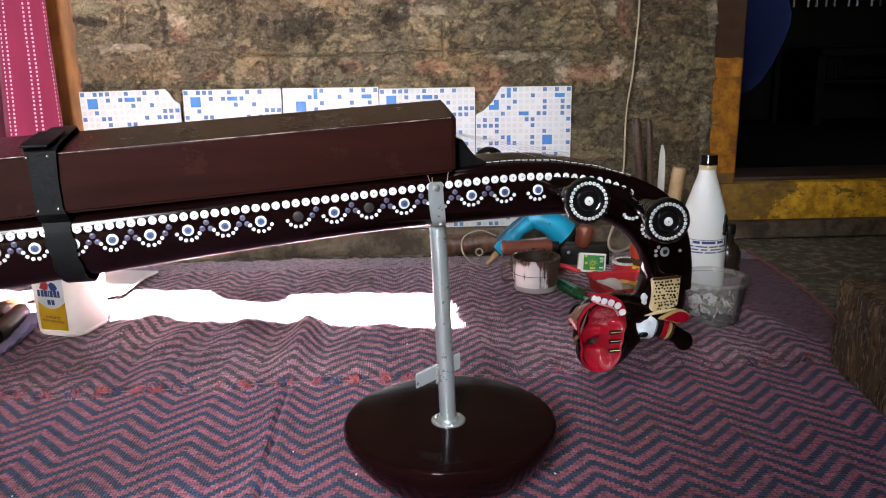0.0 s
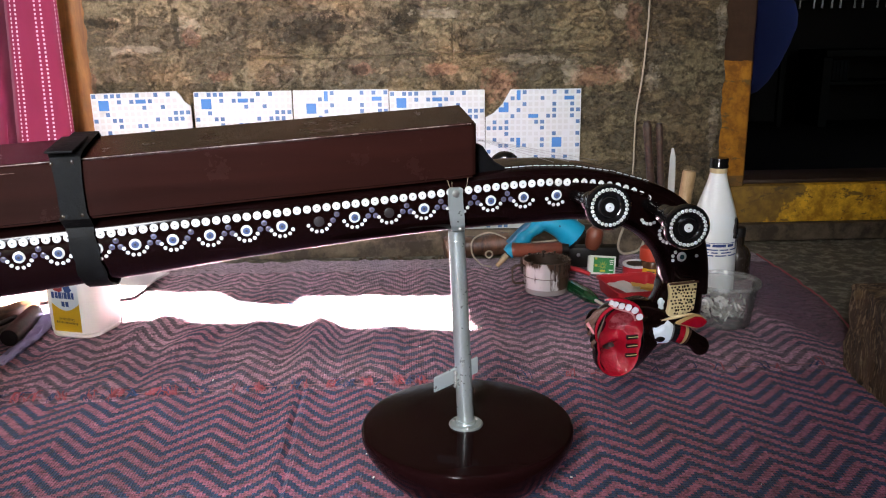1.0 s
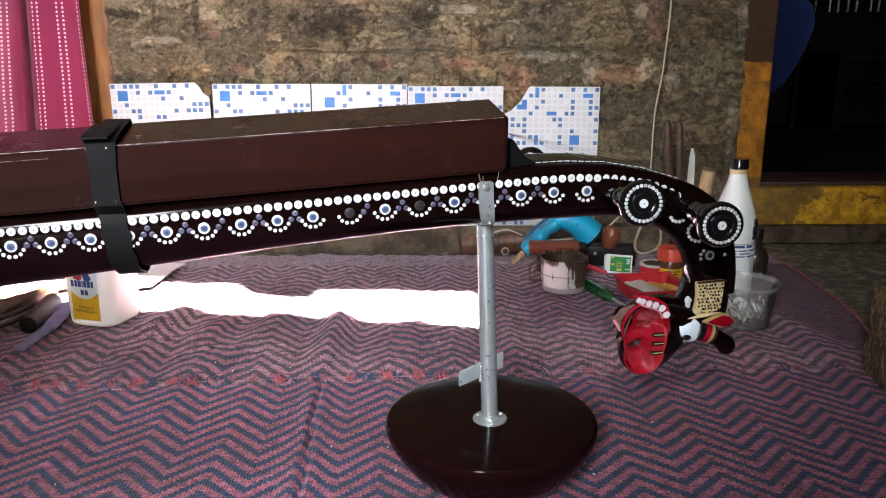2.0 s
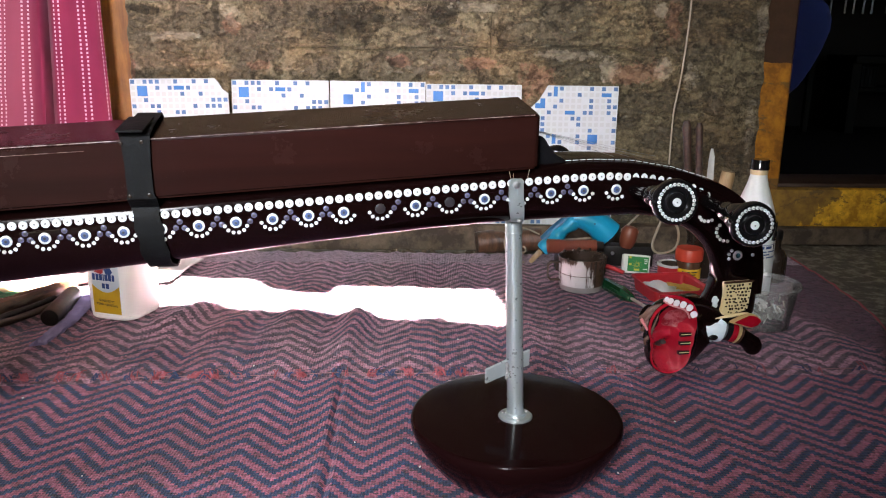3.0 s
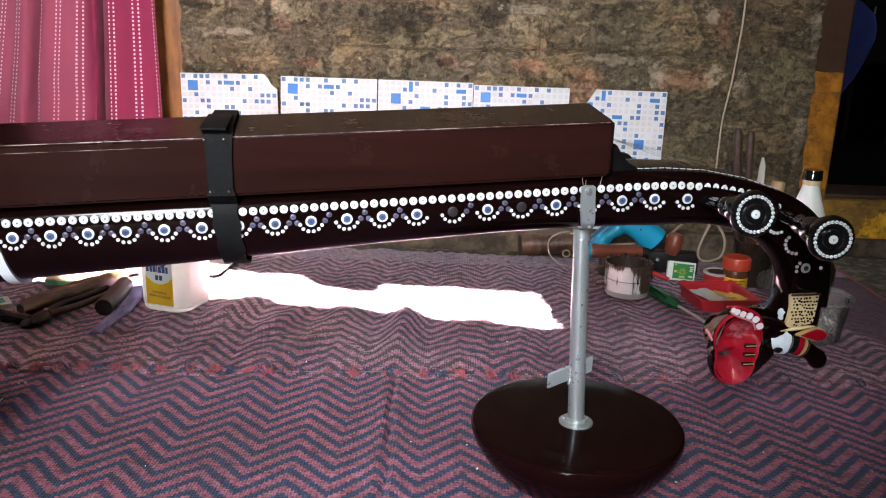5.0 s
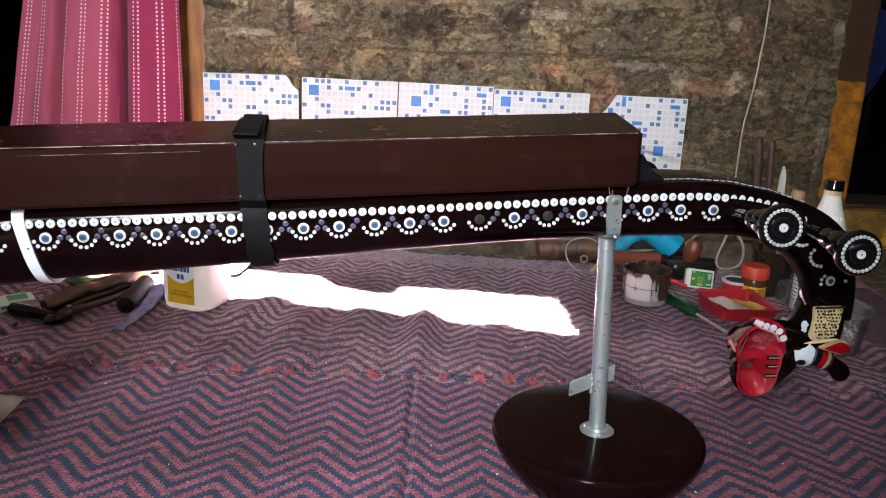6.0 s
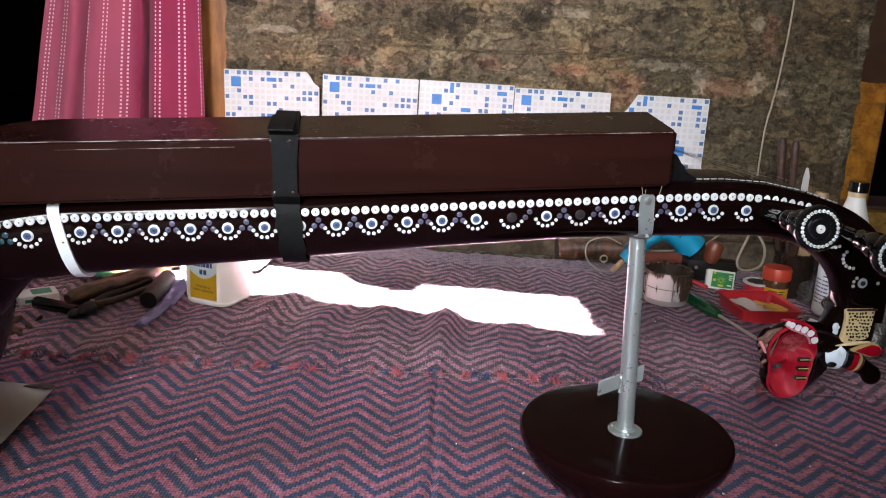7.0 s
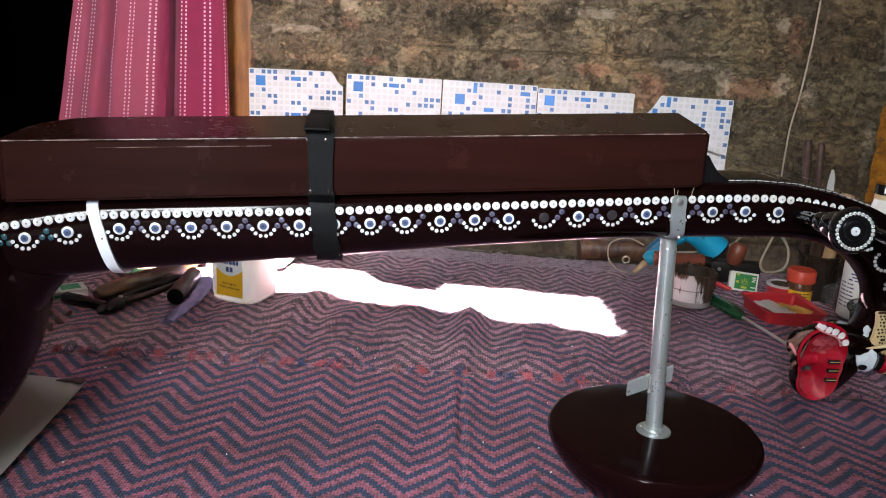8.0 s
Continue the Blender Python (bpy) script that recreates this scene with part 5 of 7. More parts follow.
def tooth_shape():
    """A flat white tooth with rounded corners, like a painted inlay."""
    outline = [(0.0031 * math.copysign(abs(math.cos(a)) ** 0.7, math.cos(a)), 0.0033 * math.copysign(abs(math.sin(a)) ** 0.8, math.sin(a))) for a in [math.tau * k / 16 for k in range(16)]]
    bm = plate(outline, 0.0016, None, "y", 0.0004)
    bmesh.ops.translate(bm, vec=(0, -0.0008, 0), verts=bm.verts)
    return bm


tooth = mesh_of("tooth", tooth_shape(), "tooth")
for u, z, turn, size in ((0.1493, 0.1912, -30, 0.75), (0.1535, 0.1893, -30, 0.9), (0.1597, 0.1868, -16, 1.0), (0.1668, 0.1848, -22, 1.05), (0.1738, 0.1812, -36, 1.05), (0.1788, 0.1742, -70, 1.05)):
    piece("tooth", tooth, Matrix.Translation((u, -0.0112, z)) @ pose(0, 0, 0, 0, -turn, 0) @ pose(0, 0, 0, 8, 0, 0) @ Matrix.Scale(size, 4), beast)
part("gum", tube([(0.147, -0.0098, 0.1895), (0.153, -0.0105, 0.1855), (0.16, -0.0108, 0.1828), (0.1672, -0.0108, 0.1803), (0.1718, -0.0108, 0.177), (0.1752, -0.0105, 0.1705)], 0.0009, 10), "pink", beast, "pink gum line under the teeth")
part("lip", tube([(0.144, -0.007, 0.193), (0.152, -0.009, 0.1935), (0.164, -0.0095, 0.191), (0.1765, -0.009, 0.1845), (0.1838, -0.0085, 0.173)], lambda f: 0.0012 + 0.0009 * math.sin(f * math.pi), 12), "red_paint", beast, "red upper lip behind the teeth")
for u, z in ((0.1732, 0.1535), (0.1733, 0.1444), (0.1727, 0.1347)):
    part("gill", block(u - 0.0058, u + 0.0058, -0.0104, -0.0065, z - 0.0021, z + 0.0017, 0.0008), "ebony", beast, "dark slit at the jaw")
    part("gill_edge", block(u - 0.0052, u + 0.0056, -0.0107, -0.0085, z - 0.0003, z + 0.0006, 0.0003), "gold", beast, "gold-brown line in a slit")
cheek = ball((0.141, 0.006, 0.167), (0.0105, 0.0075, 0.0135), None, 28, 18)
part("cheek", cheek, "neck", beast, "dark carved cheek")
for end, bend, thick, material, word in (((0.1285, 0.1695), (0.1365, 0.1795), 0.0028, "curlpaint", "brown carved curl"), ((0.1295, 0.164), (0.1362, 0.175), 0.0026, "curlpaint", "brown carved curl"), ((0.1318, 0.1565), (0.1362, 0.168), 0.0026, "curlpaint", "brown carved curl"), ((0.1345, 0.149), (0.137, 0.162), 0.002, "ebony", "black carved curl"), ((0.1365, 0.142), (0.1372, 0.154), 0.0018, "curlpaint", "brown carved curl"), ((0.1352, 0.1745), (0.1415, 0.18), 0.0026, "ebony", "black carved curl")):
    part("curl", tube([(0.1475, -0.006, 0.1845), (bend[0] + 0.001, -0.0045, bend[1]), (bend[0] - 0.0025, -0.003, (bend[1] + end[1]) / 2), (end[0], 0.0005, end[1])], lambda f, w=thick: w * (0.4 + 0.75 * math.sin(min(1.0, f * 1.15) * math.pi * 0.85)), 10), material, beast, word)
part("curl", tube([(0.1285, -0.0025, 0.1695), (0.1312, -0.005, 0.1648), (0.1345, -0.006, 0.159)], lambda f: 0.0017 * (1 - 0.4 * f), 10), "pink", beast, "pink carved curl")
patch = ball((0.2095, -0.0045, 0.1535), (0.0112, 0.0052, 0.0106), None, 36, 22)
for v in patch.verts:
    v.co += Vector((0.0058 * noise.noise(v.co * 170), 0.0003 * noise.noise(v.co * 300), 0.0056 * noise.noise(v.co * 180 + Vector((3, 1, 2)))))
eye = part("eye", patch, "eyewhite", beast, "bluish white painted eye patch with a ragged edge")
part("pupil", ball((0.2035, -0.0086, 0.148), (0.005, 0.0022, 0.003)), "ebony", eye, "black pupil")
knob_line = [(0.2165, -0.004, 0.1535), (0.2222, -0.005, 0.152), (0.2272, -0.0062, 0.1503), (0.2295, -0.0066, 0.1492), (0.2318, -0.007, 0.148), (0.247, -0.008, 0.1375)]
for name, a, b, r, material, word in (("horn_band", 0, 1, 0.0098, "ebony", "black band"), ("horn_band", 1, 2, 0.0101, "red_paint", "red band"), ("horn_band", 2, 3, 0.0098, "gold", "gold band"), ("horn_band", 3, 4, 0.0095, "brownpaint", "brown band")):
    part(name, tube([knob_line[a], knob_line[b]], r, 20, None, 0), material, beast, word)
horn = tube([knob_line[4], (0.239, -0.0075, 0.1438), knob_line[5]], lambda f: 0.0094 - 0.0012 * math.sin(f * math.pi), 20)
ball((0.247, -0.008, 0.137), (0.0092, 0.0095, 0.0098), horn)
part("horn", horn, "neck", beast, "blunt dark horn")
leaf = [(0.0, 0.0), (0.012, 0.0055), (0.02, 0.0082), (0.028, 0.006), (0.0345, 0.0), (0.029, -0.0058), (0.022, -0.0072), (0.011, -0.0035)]
ear = part("ear", plate([(0.2148 + a, 0.1655 + b) for a, b in leaf], 0.005, None, "y", 0.0012), "gold", beast, "pointed gold ear")
ear.location.y = -0.0165
part("ear_lining", plate([(0.2148 + 0.0045 + a * 0.84, 0.1654 + b * 0.8) for a, b in leaf], 0.003, None, "y", 0.0008), "red_paint", beast, "red lining of the ear").location.y = -0.0182
part("brow", tube([(0.205, -0.006, 0.1665), (0.214, -0.013, 0.1712), (0.223, -0.016, 0.1738), (0.233, -0.016, 0.1748)], lambda f: 0.0005 + 0.0014 * math.sin(f * math.pi), 10), "cream", beast, "cream brow line")
shield = [(0.2105, 0.2015), (0.241, 0.2022), (0.2405, 0.188), (0.239, 0.172), (0.224, 0.168), (0.2075, 0.1645), (0.2115, 0.176), (0.2125, 0.189)]
gold_plate = part("breast_plate", plate(shield, 0.006, None, "y", 0.0012), "cream", beast, "cream gold plate with black spots")
gold_plate.location = (0.003, -0.0015, 0)
black_spot = mesh_of("black_spot", lathe([(0.0012, 0), (0.0012, 0.0004)], 9), "ebony")
rng = random.Random(31)
for r in range(10):
    for c in range(9):
        u, z = 0.2135 + 0.0033 * c + (0.0016 if r % 2 else 0) + rng.uniform(-0.0007, 0.0007), 0.199 - 0.0035 * r + rng.uniform(-0.0007, 0.0007)
        sx, sy = rng.uniform(0.6, 1.1), rng.uniform(0.6, 1.1)
        if u < 0.2392 - 0.0002 * r and z > 0.1675 + (u - 0.2075) * 0.16 and not (r > 6 and c == 0) and rng.random() > 0.06:
            piece("black_spot", black_spot, Matrix.Translation((u, -0.0014, z)) @ FACE @ Matrix.Diagonal((sx, sy, 1, 1)), gold_plate)
part("plate_rim", tube([(0.2105, -0.0008, 0.2018), (0.226, -0.0012, 0.2022), (0.241, -0.0008, 0.2025)], 0.0012, 8), "brownpaint", gold_plate, "brown painted edge of the plate")
fleck = ball((0.2065, 0.0, 0.182), (0.0036, 0.0018, 0.0058), None, 20, 14)
for v in fleck.verts:
    v.co += Vector((0.0022 * noise.noise(v.co * 330), 0, 0.002 * noise.noise(v.co * 300)))
part("glint_spot", fleck, "eyewhite", beast, "white painted fleck on the neck")

# ---- fretboard cover, strap and stand ----
def cover_layer(grow, high, low, cut):
    """One layer of the box that covers the frets, with rounded ends and edges."""
    plan = [(0.0185 - 0.007 + 0.007 * math.sin(math.pi / 2 * k / 4), -0.0075 + 0.007 - 0.007 * math.cos(math.pi / 2 * k / 4)) for k in range(5)] + [(0.0265 + grow, 0.09 + grow)]
    for k in range(9):
        a = math.pi / 2 * k / 8
        plan.append((-0.52 - (0.055 + grow) * math.sin(a), 0.03 + (0.06 + grow) * math.cos(a)))
    plan += [(-0.5775 - grow, -0.003), (-0.574, -0.0075 - grow)]
    bm = bmesh.new()
    upper = [bm.verts.new((u, d, high(u, d))) for u, d in plan]
    lower = [bm.verts.new((u, d, low(u, d))) for u, d in plan]
    bm.faces.new(upper)
    bm.faces.new(lower[::-1])
    for i in range(len(plan)):
        j = (i + 1) % len(plan)
        bm.faces.new((upper[i], lower[i], lower[j], upper[j]))
    bmesh.ops.recalc_face_normals(bm, faces=bm.faces)
    bmesh.ops.bevel(bm, geom=bm.edges[:], offset=cut, segments=3, affect="EDGES")
    return bm


def cover_top(u, d):
    return 0.367 + 0.0522 * (u - 0.016) + 0.072 * (d + 0.0075)


def cover_low(u, d):
    return 0.3187 + 0.0567 * (u - 0.0185)


lid = empty_at("fretboard_cover", LUTE, "long red-brown lacquered wooden box covering the frets", "cover")
part("box", cover_layer(0.0, cover_top, cover_low, 0.0024), "cover", lid, "lacquered box with rounded edges")
part("rubbed_edge", tube([(-0.572, -0.0071, cover_top(-0.572, -0.0071) - 0.0007), (0.0125, -0.0071, cover_top(0.0125, -0.0071) - 0.0007)], 0.0004, 8, None, 0), "edge_wear", lid, "thin pale line where the varnish is rubbed off")
part("rubbed_edge", tube([(-0.5, -0.0075, cover_top(-0.5, -0.0075) - 0.007), (-0.36, -0.0075, cover_top(-0.36, -0.0075) - 0.007)], 0.00022, 6, None, 0), "edge_wear", lid, "broken pale line along the board's joint")
clasp = empty_at("brass_clasp", LUTE, "small bright brass clasp at the end of the cover", "clasp")
part("leaf", plate([(-0.6, 0.305), (-0.581, 0.318), (-0.5785, 0.3345), (-0.586, 0.3355), (-0.6, 0.334)], 0.004, None, "y", 0.0008), "brass", clasp).location.y = -0.006


def strap():
    u0 = -0.3228
    tall = between(DOT_LINE, u0) + 0.0138 - between(KEEL, u0)
    keel = between(KEEL, u0)
    path = [(0.0925, 0.3), (0.0925, 0.356), (0.088, 0.3602), (0.02, 0.3554), (-0.006, 0.3538), (-0.0095, 0.351), (-0.0098, 0.33), (-0.0096, 0.306), (-0.0094, 0.301)]
    for k in range(11):
        below = 0.006 + (tall - 0.006) * k / 10
        path.append((front_at(tall, below) - 0.0018 if k < 10 else 0.03, keel + tall - below - (0.002 if k == 10 else 0.001 * k / 10)))
    path += [(0.0425, keel - 0.002), (0.07, keel + 0.006), (0.0865, keel + 0.03), (0.0875, 0.29), (0.0925, 0.3)]
    rings = []
    for k, (d, z) in enumerate(path):
        f = k / (len(path) - 1)
        drift = 0.0005 * k if k < 9 else 0.0045 + 0.0007 * (k - 9)
        half = 0.0108 + 0.001 * math.sin(k * 1.7) + (0.0015 if k in (3, 4) else 0)
        out = Vector((0, d - 0.045, z - 0.3)).normalized() * 0.0013
        a, b = Vector((u0 - half + drift, d, z)), Vector((u0 + half + drift, d, z))
        rings.append([a, b, b + out, a + out])
    return loft(rings, False, False)


strap_thing = empty_at("strap", LUTE, "black rubber strap tied round the lute and its cover", "strap")
part("band", strap(), "rubber", strap_thing)
part("knot", block(-0.3335, -0.3125, 0.004, 0.07, 0.3568, 0.3588, 0.0009, m=pose(0, 0, 0, 3.6, 0, 0) @ pose(0, 0, -0.0005)), "rubber", strap_thing, "folded end of the strap")
for du, z in ((-0.3155, 0.3475), (-0.331, 0.3468), (-0.3125, 0.3045), (-0.3275, 0.3038)):
    part("rivet", lathe([(0.0017, 0), (0.0015, 0.0006), (0.0007, 0.0009)], 10, along((du, -0.0108, z), (du, -0.02, z))), "can_dark", strap_thing, "small dull rivet")

stand = empty_at("lute_stand", pose(0, 0.77, 0, 0, 0, 10), "dark lacquered bowl with a steel pole holding the lute", "stand")
BOWL = Matrix.Translation((0.0133, 0.0181, 0))
profile = [(0.03, 0.004), (0.052, 0.0045), (0.066, 0.0095), (0.08, 0.02), (0.093, 0.036), (0.1015, 0.05), (0.1048, 0.0595), (0.105, 0.0645), (0.1044, 0.067), (0.1032, 0.0681), (0.1015, 0.0684), (0.05, 0.0688), (0.001, 0.0688)]
part("bowl", lathe(profile, 96, BOWL), "bowl", stand, "dark polished wooden bowl turned flat side up")
foot, head_at = (0.0107, 0.0126, 0.0688), (0.0062, 0.0275, 0.263)
POLE = along(foot, head_at)
long = (Vector(head_at) - Vector(foot)).length
flange = part("flange", lathe([(0.0168, -0.0004), (0.0168, 0.0012), (0.0158, 0.0022), (0.0102, 0.0024), (0.0096, 0.0045), (0.0078, 0.0052)], 32, Matrix.Translation(foot)), "steel", stand, "round steel flange")
for a in (20, 150, 265):
    part("screw", ball((foot[0] + 0.0128 * math.cos(radians(a)), foot[1] + 0.0128 * math.sin(radians(a)), 0.0712), (0.0022, 0.0022, 0.0015), None, 10, 6), "bright", flange)
part("pole", lathe([(0.0082, 0.0), (0.0081, 0.1), (0.0078, long - 0.006), (0.0079, long - 0.001), (0.0068, long)], 32, POLE), "steel", stand, "galvanised steel pole")
part("collar", lathe([(0.0081, long - 0.0115), (0.0083, long - 0.0105), (0.0081, long - 0.0095)], 32, POLE), "steel", stand)
fin = plate([(-0.02, 0.1042), (0.024, 0.121), (0.024, 0.1375), (-0.02, 0.1195)], 0.003, None, "y", 0.0007)
part("fin", fin, "steel", stand, "flat steel bar welded across the pole").location.y = 0.0155
weld = bmesh.new()
for k in range(7):
    ball((0.0002 + 0.0006 * (k % 2), 0.0118, 0.111 + 0.0024 * k), (0.0019, 0.002, 0.002), weld, 8, 6)
part("weld", weld, "weld", stand, "rough weld bead")
bracket_line = [(-0.0038, 0.3095), (-0.0036, 0.295), (-0.0034, 0.282), (-0.0024, 0.2755), (0.003, 0.2695), (0.012, 0.2662), (0.028, 0.2642)]
rings = []
for k, (d, z) in enumerate(bracket_line):
    half = (0.0045, 0.0068, 0.0068, 0.0065, 0.006, 0.0062, 0.007)[k]
    mid = (-0.0012, -0.001, 0.0002, 0.001, 0.0028, 0.0048, 0.0065)[k]
    rings.append([Vector((mid - half, d, z)), Vector((mid + half, d, z)), Vector((mid + half, d + 0.0022, z + (0.0016 if k > 3 else 0))), Vector((mid - half, d + 0.0022, z + (0.0016 if k > 3 else 0)))])
rings.insert(1, [Vector((-0.0012 - 0.0066, -0.0038, 0.3068)), Vector((-0.0012 + 0.0066, -0.0038, 0.3068)), Vector((-0.0012 + 0.0066, -0.0016, 0.3068)), Vector((-0.0012 - 0.0066, -0.0016, 0.3068))])
bracket = part("bracket", loft(rings), "steel", stand, "bent steel strip screwed to the neck")
part("bolt", lathe([(0.0034, 0), (0.0034, 0.0008), (0.0028, 0.0016), (0.0012, 0.002)], 16, along((-0.001, -0.0038, 0.304), (-0.001, -0.02, 0.304))), "bright", bracket, "round bolt head")
part("bolt", ball((0.0035, -0.001, 0.2705), (0.0026, 0.0022, 0.002), None, 10, 6), "weld", bracket)
hairs = bmesh.new()
for a, b in (((-0.006, -0.002, 0.309), (-0.0085, -0.004, 0.3165)), ((-0.004, -0.002, 0.3095), (-0.0045, -0.004, 0.3145)), ((0.0095, -0.001, 0.309), (0.0105, -0.003, 0.318))):
    tube([a, b], 0.0003, 5, hairs, 0)
part("wire_end", hairs, "cable", bracket, "frayed wire ends behind the bracket")


# ---- things by the wall, beyond the beast head ----
def bars(parent, rows, y, material, height=0.0012):
    """Lines of small print as plain bars on an upright face."""
    bm = bmesh.new()
    for z, pieces in rows:
        for a, b in pieces:
            block(a, b, y - 0.0003, y, z, z + height, bm=bm)
    return part("print", bm, material, parent, "lines of small print", False)


def wrapped_bars(parent, radius, rows, material, height=0.0016):
    bm = bmesh.new()
    for z, pieces in rows:
        for a0, a1 in pieces:
            steps = max(2, int((a1 - a0) / 5))
            quads = [(radius * math.cos(radians(a0 + (a1 - a0) * k / steps)), radius * math.sin(radians(a0 + (a1 - a0) * k / steps))) for k in range(steps + 1)]
            for (x0, y0), (x1, y1) in zip(quads, quads[1:]):
                bm.faces.new([bm.verts.new(p) for p in ((x0, y0, z), (x1, y1, z), (x1, y1, z + height), (x0, y0, z + height))])
    return part("print", bm, material, parent, "lines of small print", False)


def words(text, size, m, material, parent, label=""):
    data = bpy.data.curves.new("lettering", "FONT")
    data.body, data.size, data.align_x, data.extrude = text, size, "CENTER", 0.0001
    source = bpy.data.objects.new("lettering", data)
    flat = bpy.data.meshes.new_from_object(source)
    flat.materials.clear()
    flat.materials.append(MAT[material])
    bpy.data.objects.remove(source)
    ob = new("lettering", flat)
    ob.parent, ob.matrix_basis = parent, m
    return tagged(ob, label)


bottle = empty_at("paint_bottle", spot(0.474, 1.392, 0.004) @ Matrix.Diagonal((1.1, 1.1, 1.0, 1.0)), "white bottle with a black cap and a printed label", "bottle")
part("body", lathe([(0.031, 0), (0.0345, 0.004), (0.0345, 0.105), (0.034, 0.118), (0.0295, 0.142), (0.0215, 0.17), (0.0155, 0.19), (0.0128, 0.202), (0.0122, 0.21)], 48), "glass_white", bottle)
part("neck_ring", lathe([(0.0125, 0.206), (0.013, 0.2075), (0.013, 0.2105), (0.0124, 0.214)], 32), "cream", bottle, "yellowed ring under the cap")
part("cap", lathe([(0.0128, 0.214), (0.0142, 0.2145), (0.0142, 0.219), (0.0136, 0.22), (0.0138, 0.2285), (0.013, 0.231), (0.001, 0.2312)], 32), "ebony", bottle, "ribbed black cap")
wrapped_bars(bottle, 0.0348, [(0.0915, [(195, 335)])], "ink_blue", 0.0009)
wrapped_bars(bottle, 0.0348, [(0.0855, [(225, 243), (248, 282), (287, 306)])], "ink_blue", 0.0046)
wrapped_bars(bottle, 0.0348, [(0.0795, [(205, 228), (232, 262), (266, 290), (294, 322)]), (0.0745, [(210, 240), (246, 262), (270, 300)]), (0.0695, [(200, 212), (218, 252), (256, 285), (290, 325)])], "ink_blue", 0.0021)
for r in range(7):
    wrapped_bars(bottle, 0.0348, [(0.062 - 0.0065 * r, [(176 + (r * 5) % 5, 184), (186, 194 + (r * 11) % 5), (200, 206), (208, 216 + (r * 3) % 5)])], "ink_blue", 0.0022)
blot = bmesh.new()
for a, z, ra, rz in ((312, 0.112, 0.0085, 0.011), (316, 0.124, 0.006, 0.01), (310, 0.102, 0.007, 0.004), (318, 0.088, 0.002, 0.012)):
    ball((0.0338 * math.cos(radians(a)), 0.0338 * math.sin(radians(a)), z), (ra * 0.5, ra, rz), blot, 12, 8)
part("paint_drip", blot, "ebony", bottle, "dried black paint on the side")

dark_jar = empty_at("varnish_bottle", spot(0.545, 1.46, 0.004), "dark glass varnish bottle, smeared and grimy", "bottle")
part("body", lathe([(0.022, 0), (0.024, 0.004), (0.024, 0.045), (0.018, 0.056), (0.011, 0.062), (0.011, 0.078)], 28), "can_dark", dark_jar)
part("cap", lathe([(0.0125, 0.078), (0.0125, 0.092), (0.011, 0.094)], 24), "iron", dark_jar)

tub = empty_at("plastic_tub", spot(0.4335, 1.228, 0.004), "clear plastic tub half full of pale inlay discs", "tub")
part("wall", lathe([(0.0405, 0.0006), (0.0415, 0.002), (0.0495, 0.0622), (0.0488, 0.0622), (0.0405, 0.0035), (0.039, 0.0025), (0.001, 0.0025)], 48, None, None, True, False), "clear", tub, "clear ribbed wall")
part("rim", lathe([(0.0496, 0.0624), (0.0535, 0.0625), (0.0545, 0.0655), (0.0528, 0.0692), (0.0512, 0.0688), (0.0488, 0.0624)], 48, None, None, False, False), "clear_rim", tub, "thick milky rim")
washer = mesh_of("inlay_blank", lathe([(0.0016, 0), (0.0058, 0), (0.006, 0.0008), (0.0056, 0.0016), (0.0016, 0.0016), (0.0014, 0.0008), (0.0016, 0)], 16, None, None, False, False), "blank")
chip = mesh_of("inlay_chip", lathe([(0.0001, 0), (0.0042, 0), (0.0044, 0.001), (0.004, 0.002), (0.0001, 0.002)], 12), "blank")
dull = mesh_of("inlay_blank", lathe([(0.0001, 0), (0.005, 0), (0.0052, 0.001), (0.0048, 0.002), (0.0001, 0.002)], 12), "washer_grey")
spike = mesh_of("inlay_pin", tube([(0, 0, 0), (0, 0, 0.009)], 0.0011, 6, None, 0), "tin")
rng = random.Random(11)
for k in range(84):
    a, z = rng.uniform(0, math.tau), 0.007 + 0.028 * (k / 84) ** 0.8
    r = (0.033 + 0.14 * z) * math.sqrt(rng.random()) * 0.95
    size = rng.uniform(0.8, 1.55)
    m = Matrix.Translation((r * math.cos(a), r * math.sin(a), z)) @ pose(0, 0, 0, rng.uniform(-85, 85), rng.uniform(-60, 60), rng.uniform(0, 360)) @ Matrix.Diagonal((size, size, size, 1))
    piece("inlay_blank", (washer, chip, dull, spike, washer, dull)[k % 6], m, tub)

tin = empty_at("glue_tin", spot(0.1885, 1.406, 0.004), "white enamel mug with brown glue stains, used as a glue pot", "mug")
part("wall", lathe([(0.03, 0.0), (0.0355, 0.001), (0.0368, 0.006), (0.0385, 0.011), (0.04, 0.056), (0.0412, 0.0585), (0.0395, 0.0588), (0.0385, 0.056), (0.0368, 0.02), (0.0355, 0.018)], 56, None, None, True, False), "enamel", tin)
part("lining", lathe([(0.0381, 0.0572), (0.0366, 0.02), (0.035, 0.019)], 48, None, None, False, False), "sludge", tin, "brown glue-coated inside")
part("glue", lathe([(0.0355, 0.0395), (0.02, 0.041), (0.0005, 0.0405)], 32, None, None, False, True), "sludge", tin, "dried brown glue")
crust = bmesh.new()
rng = random.Random(5)
for k in range(46):
    a = rng.uniform(-0.9, 1.9) if k % 3 else rng.uniform(0, 6.28)
    r = rng.uniform(0.036, 0.0408)
    ball((r * math.cos(a), r * math.sin(a), 0.0575 + rng.uniform(-0.008, 0.003)), (rng.uniform(0.001, 0.004), rng.uniform(0.001, 0.004), rng.uniform(0.001, 0.004)), crust, 8, 6)
tagged(part("crust", crust, "sludge", tin), "lumpy dried glue on the rim", "", "", "stuff")
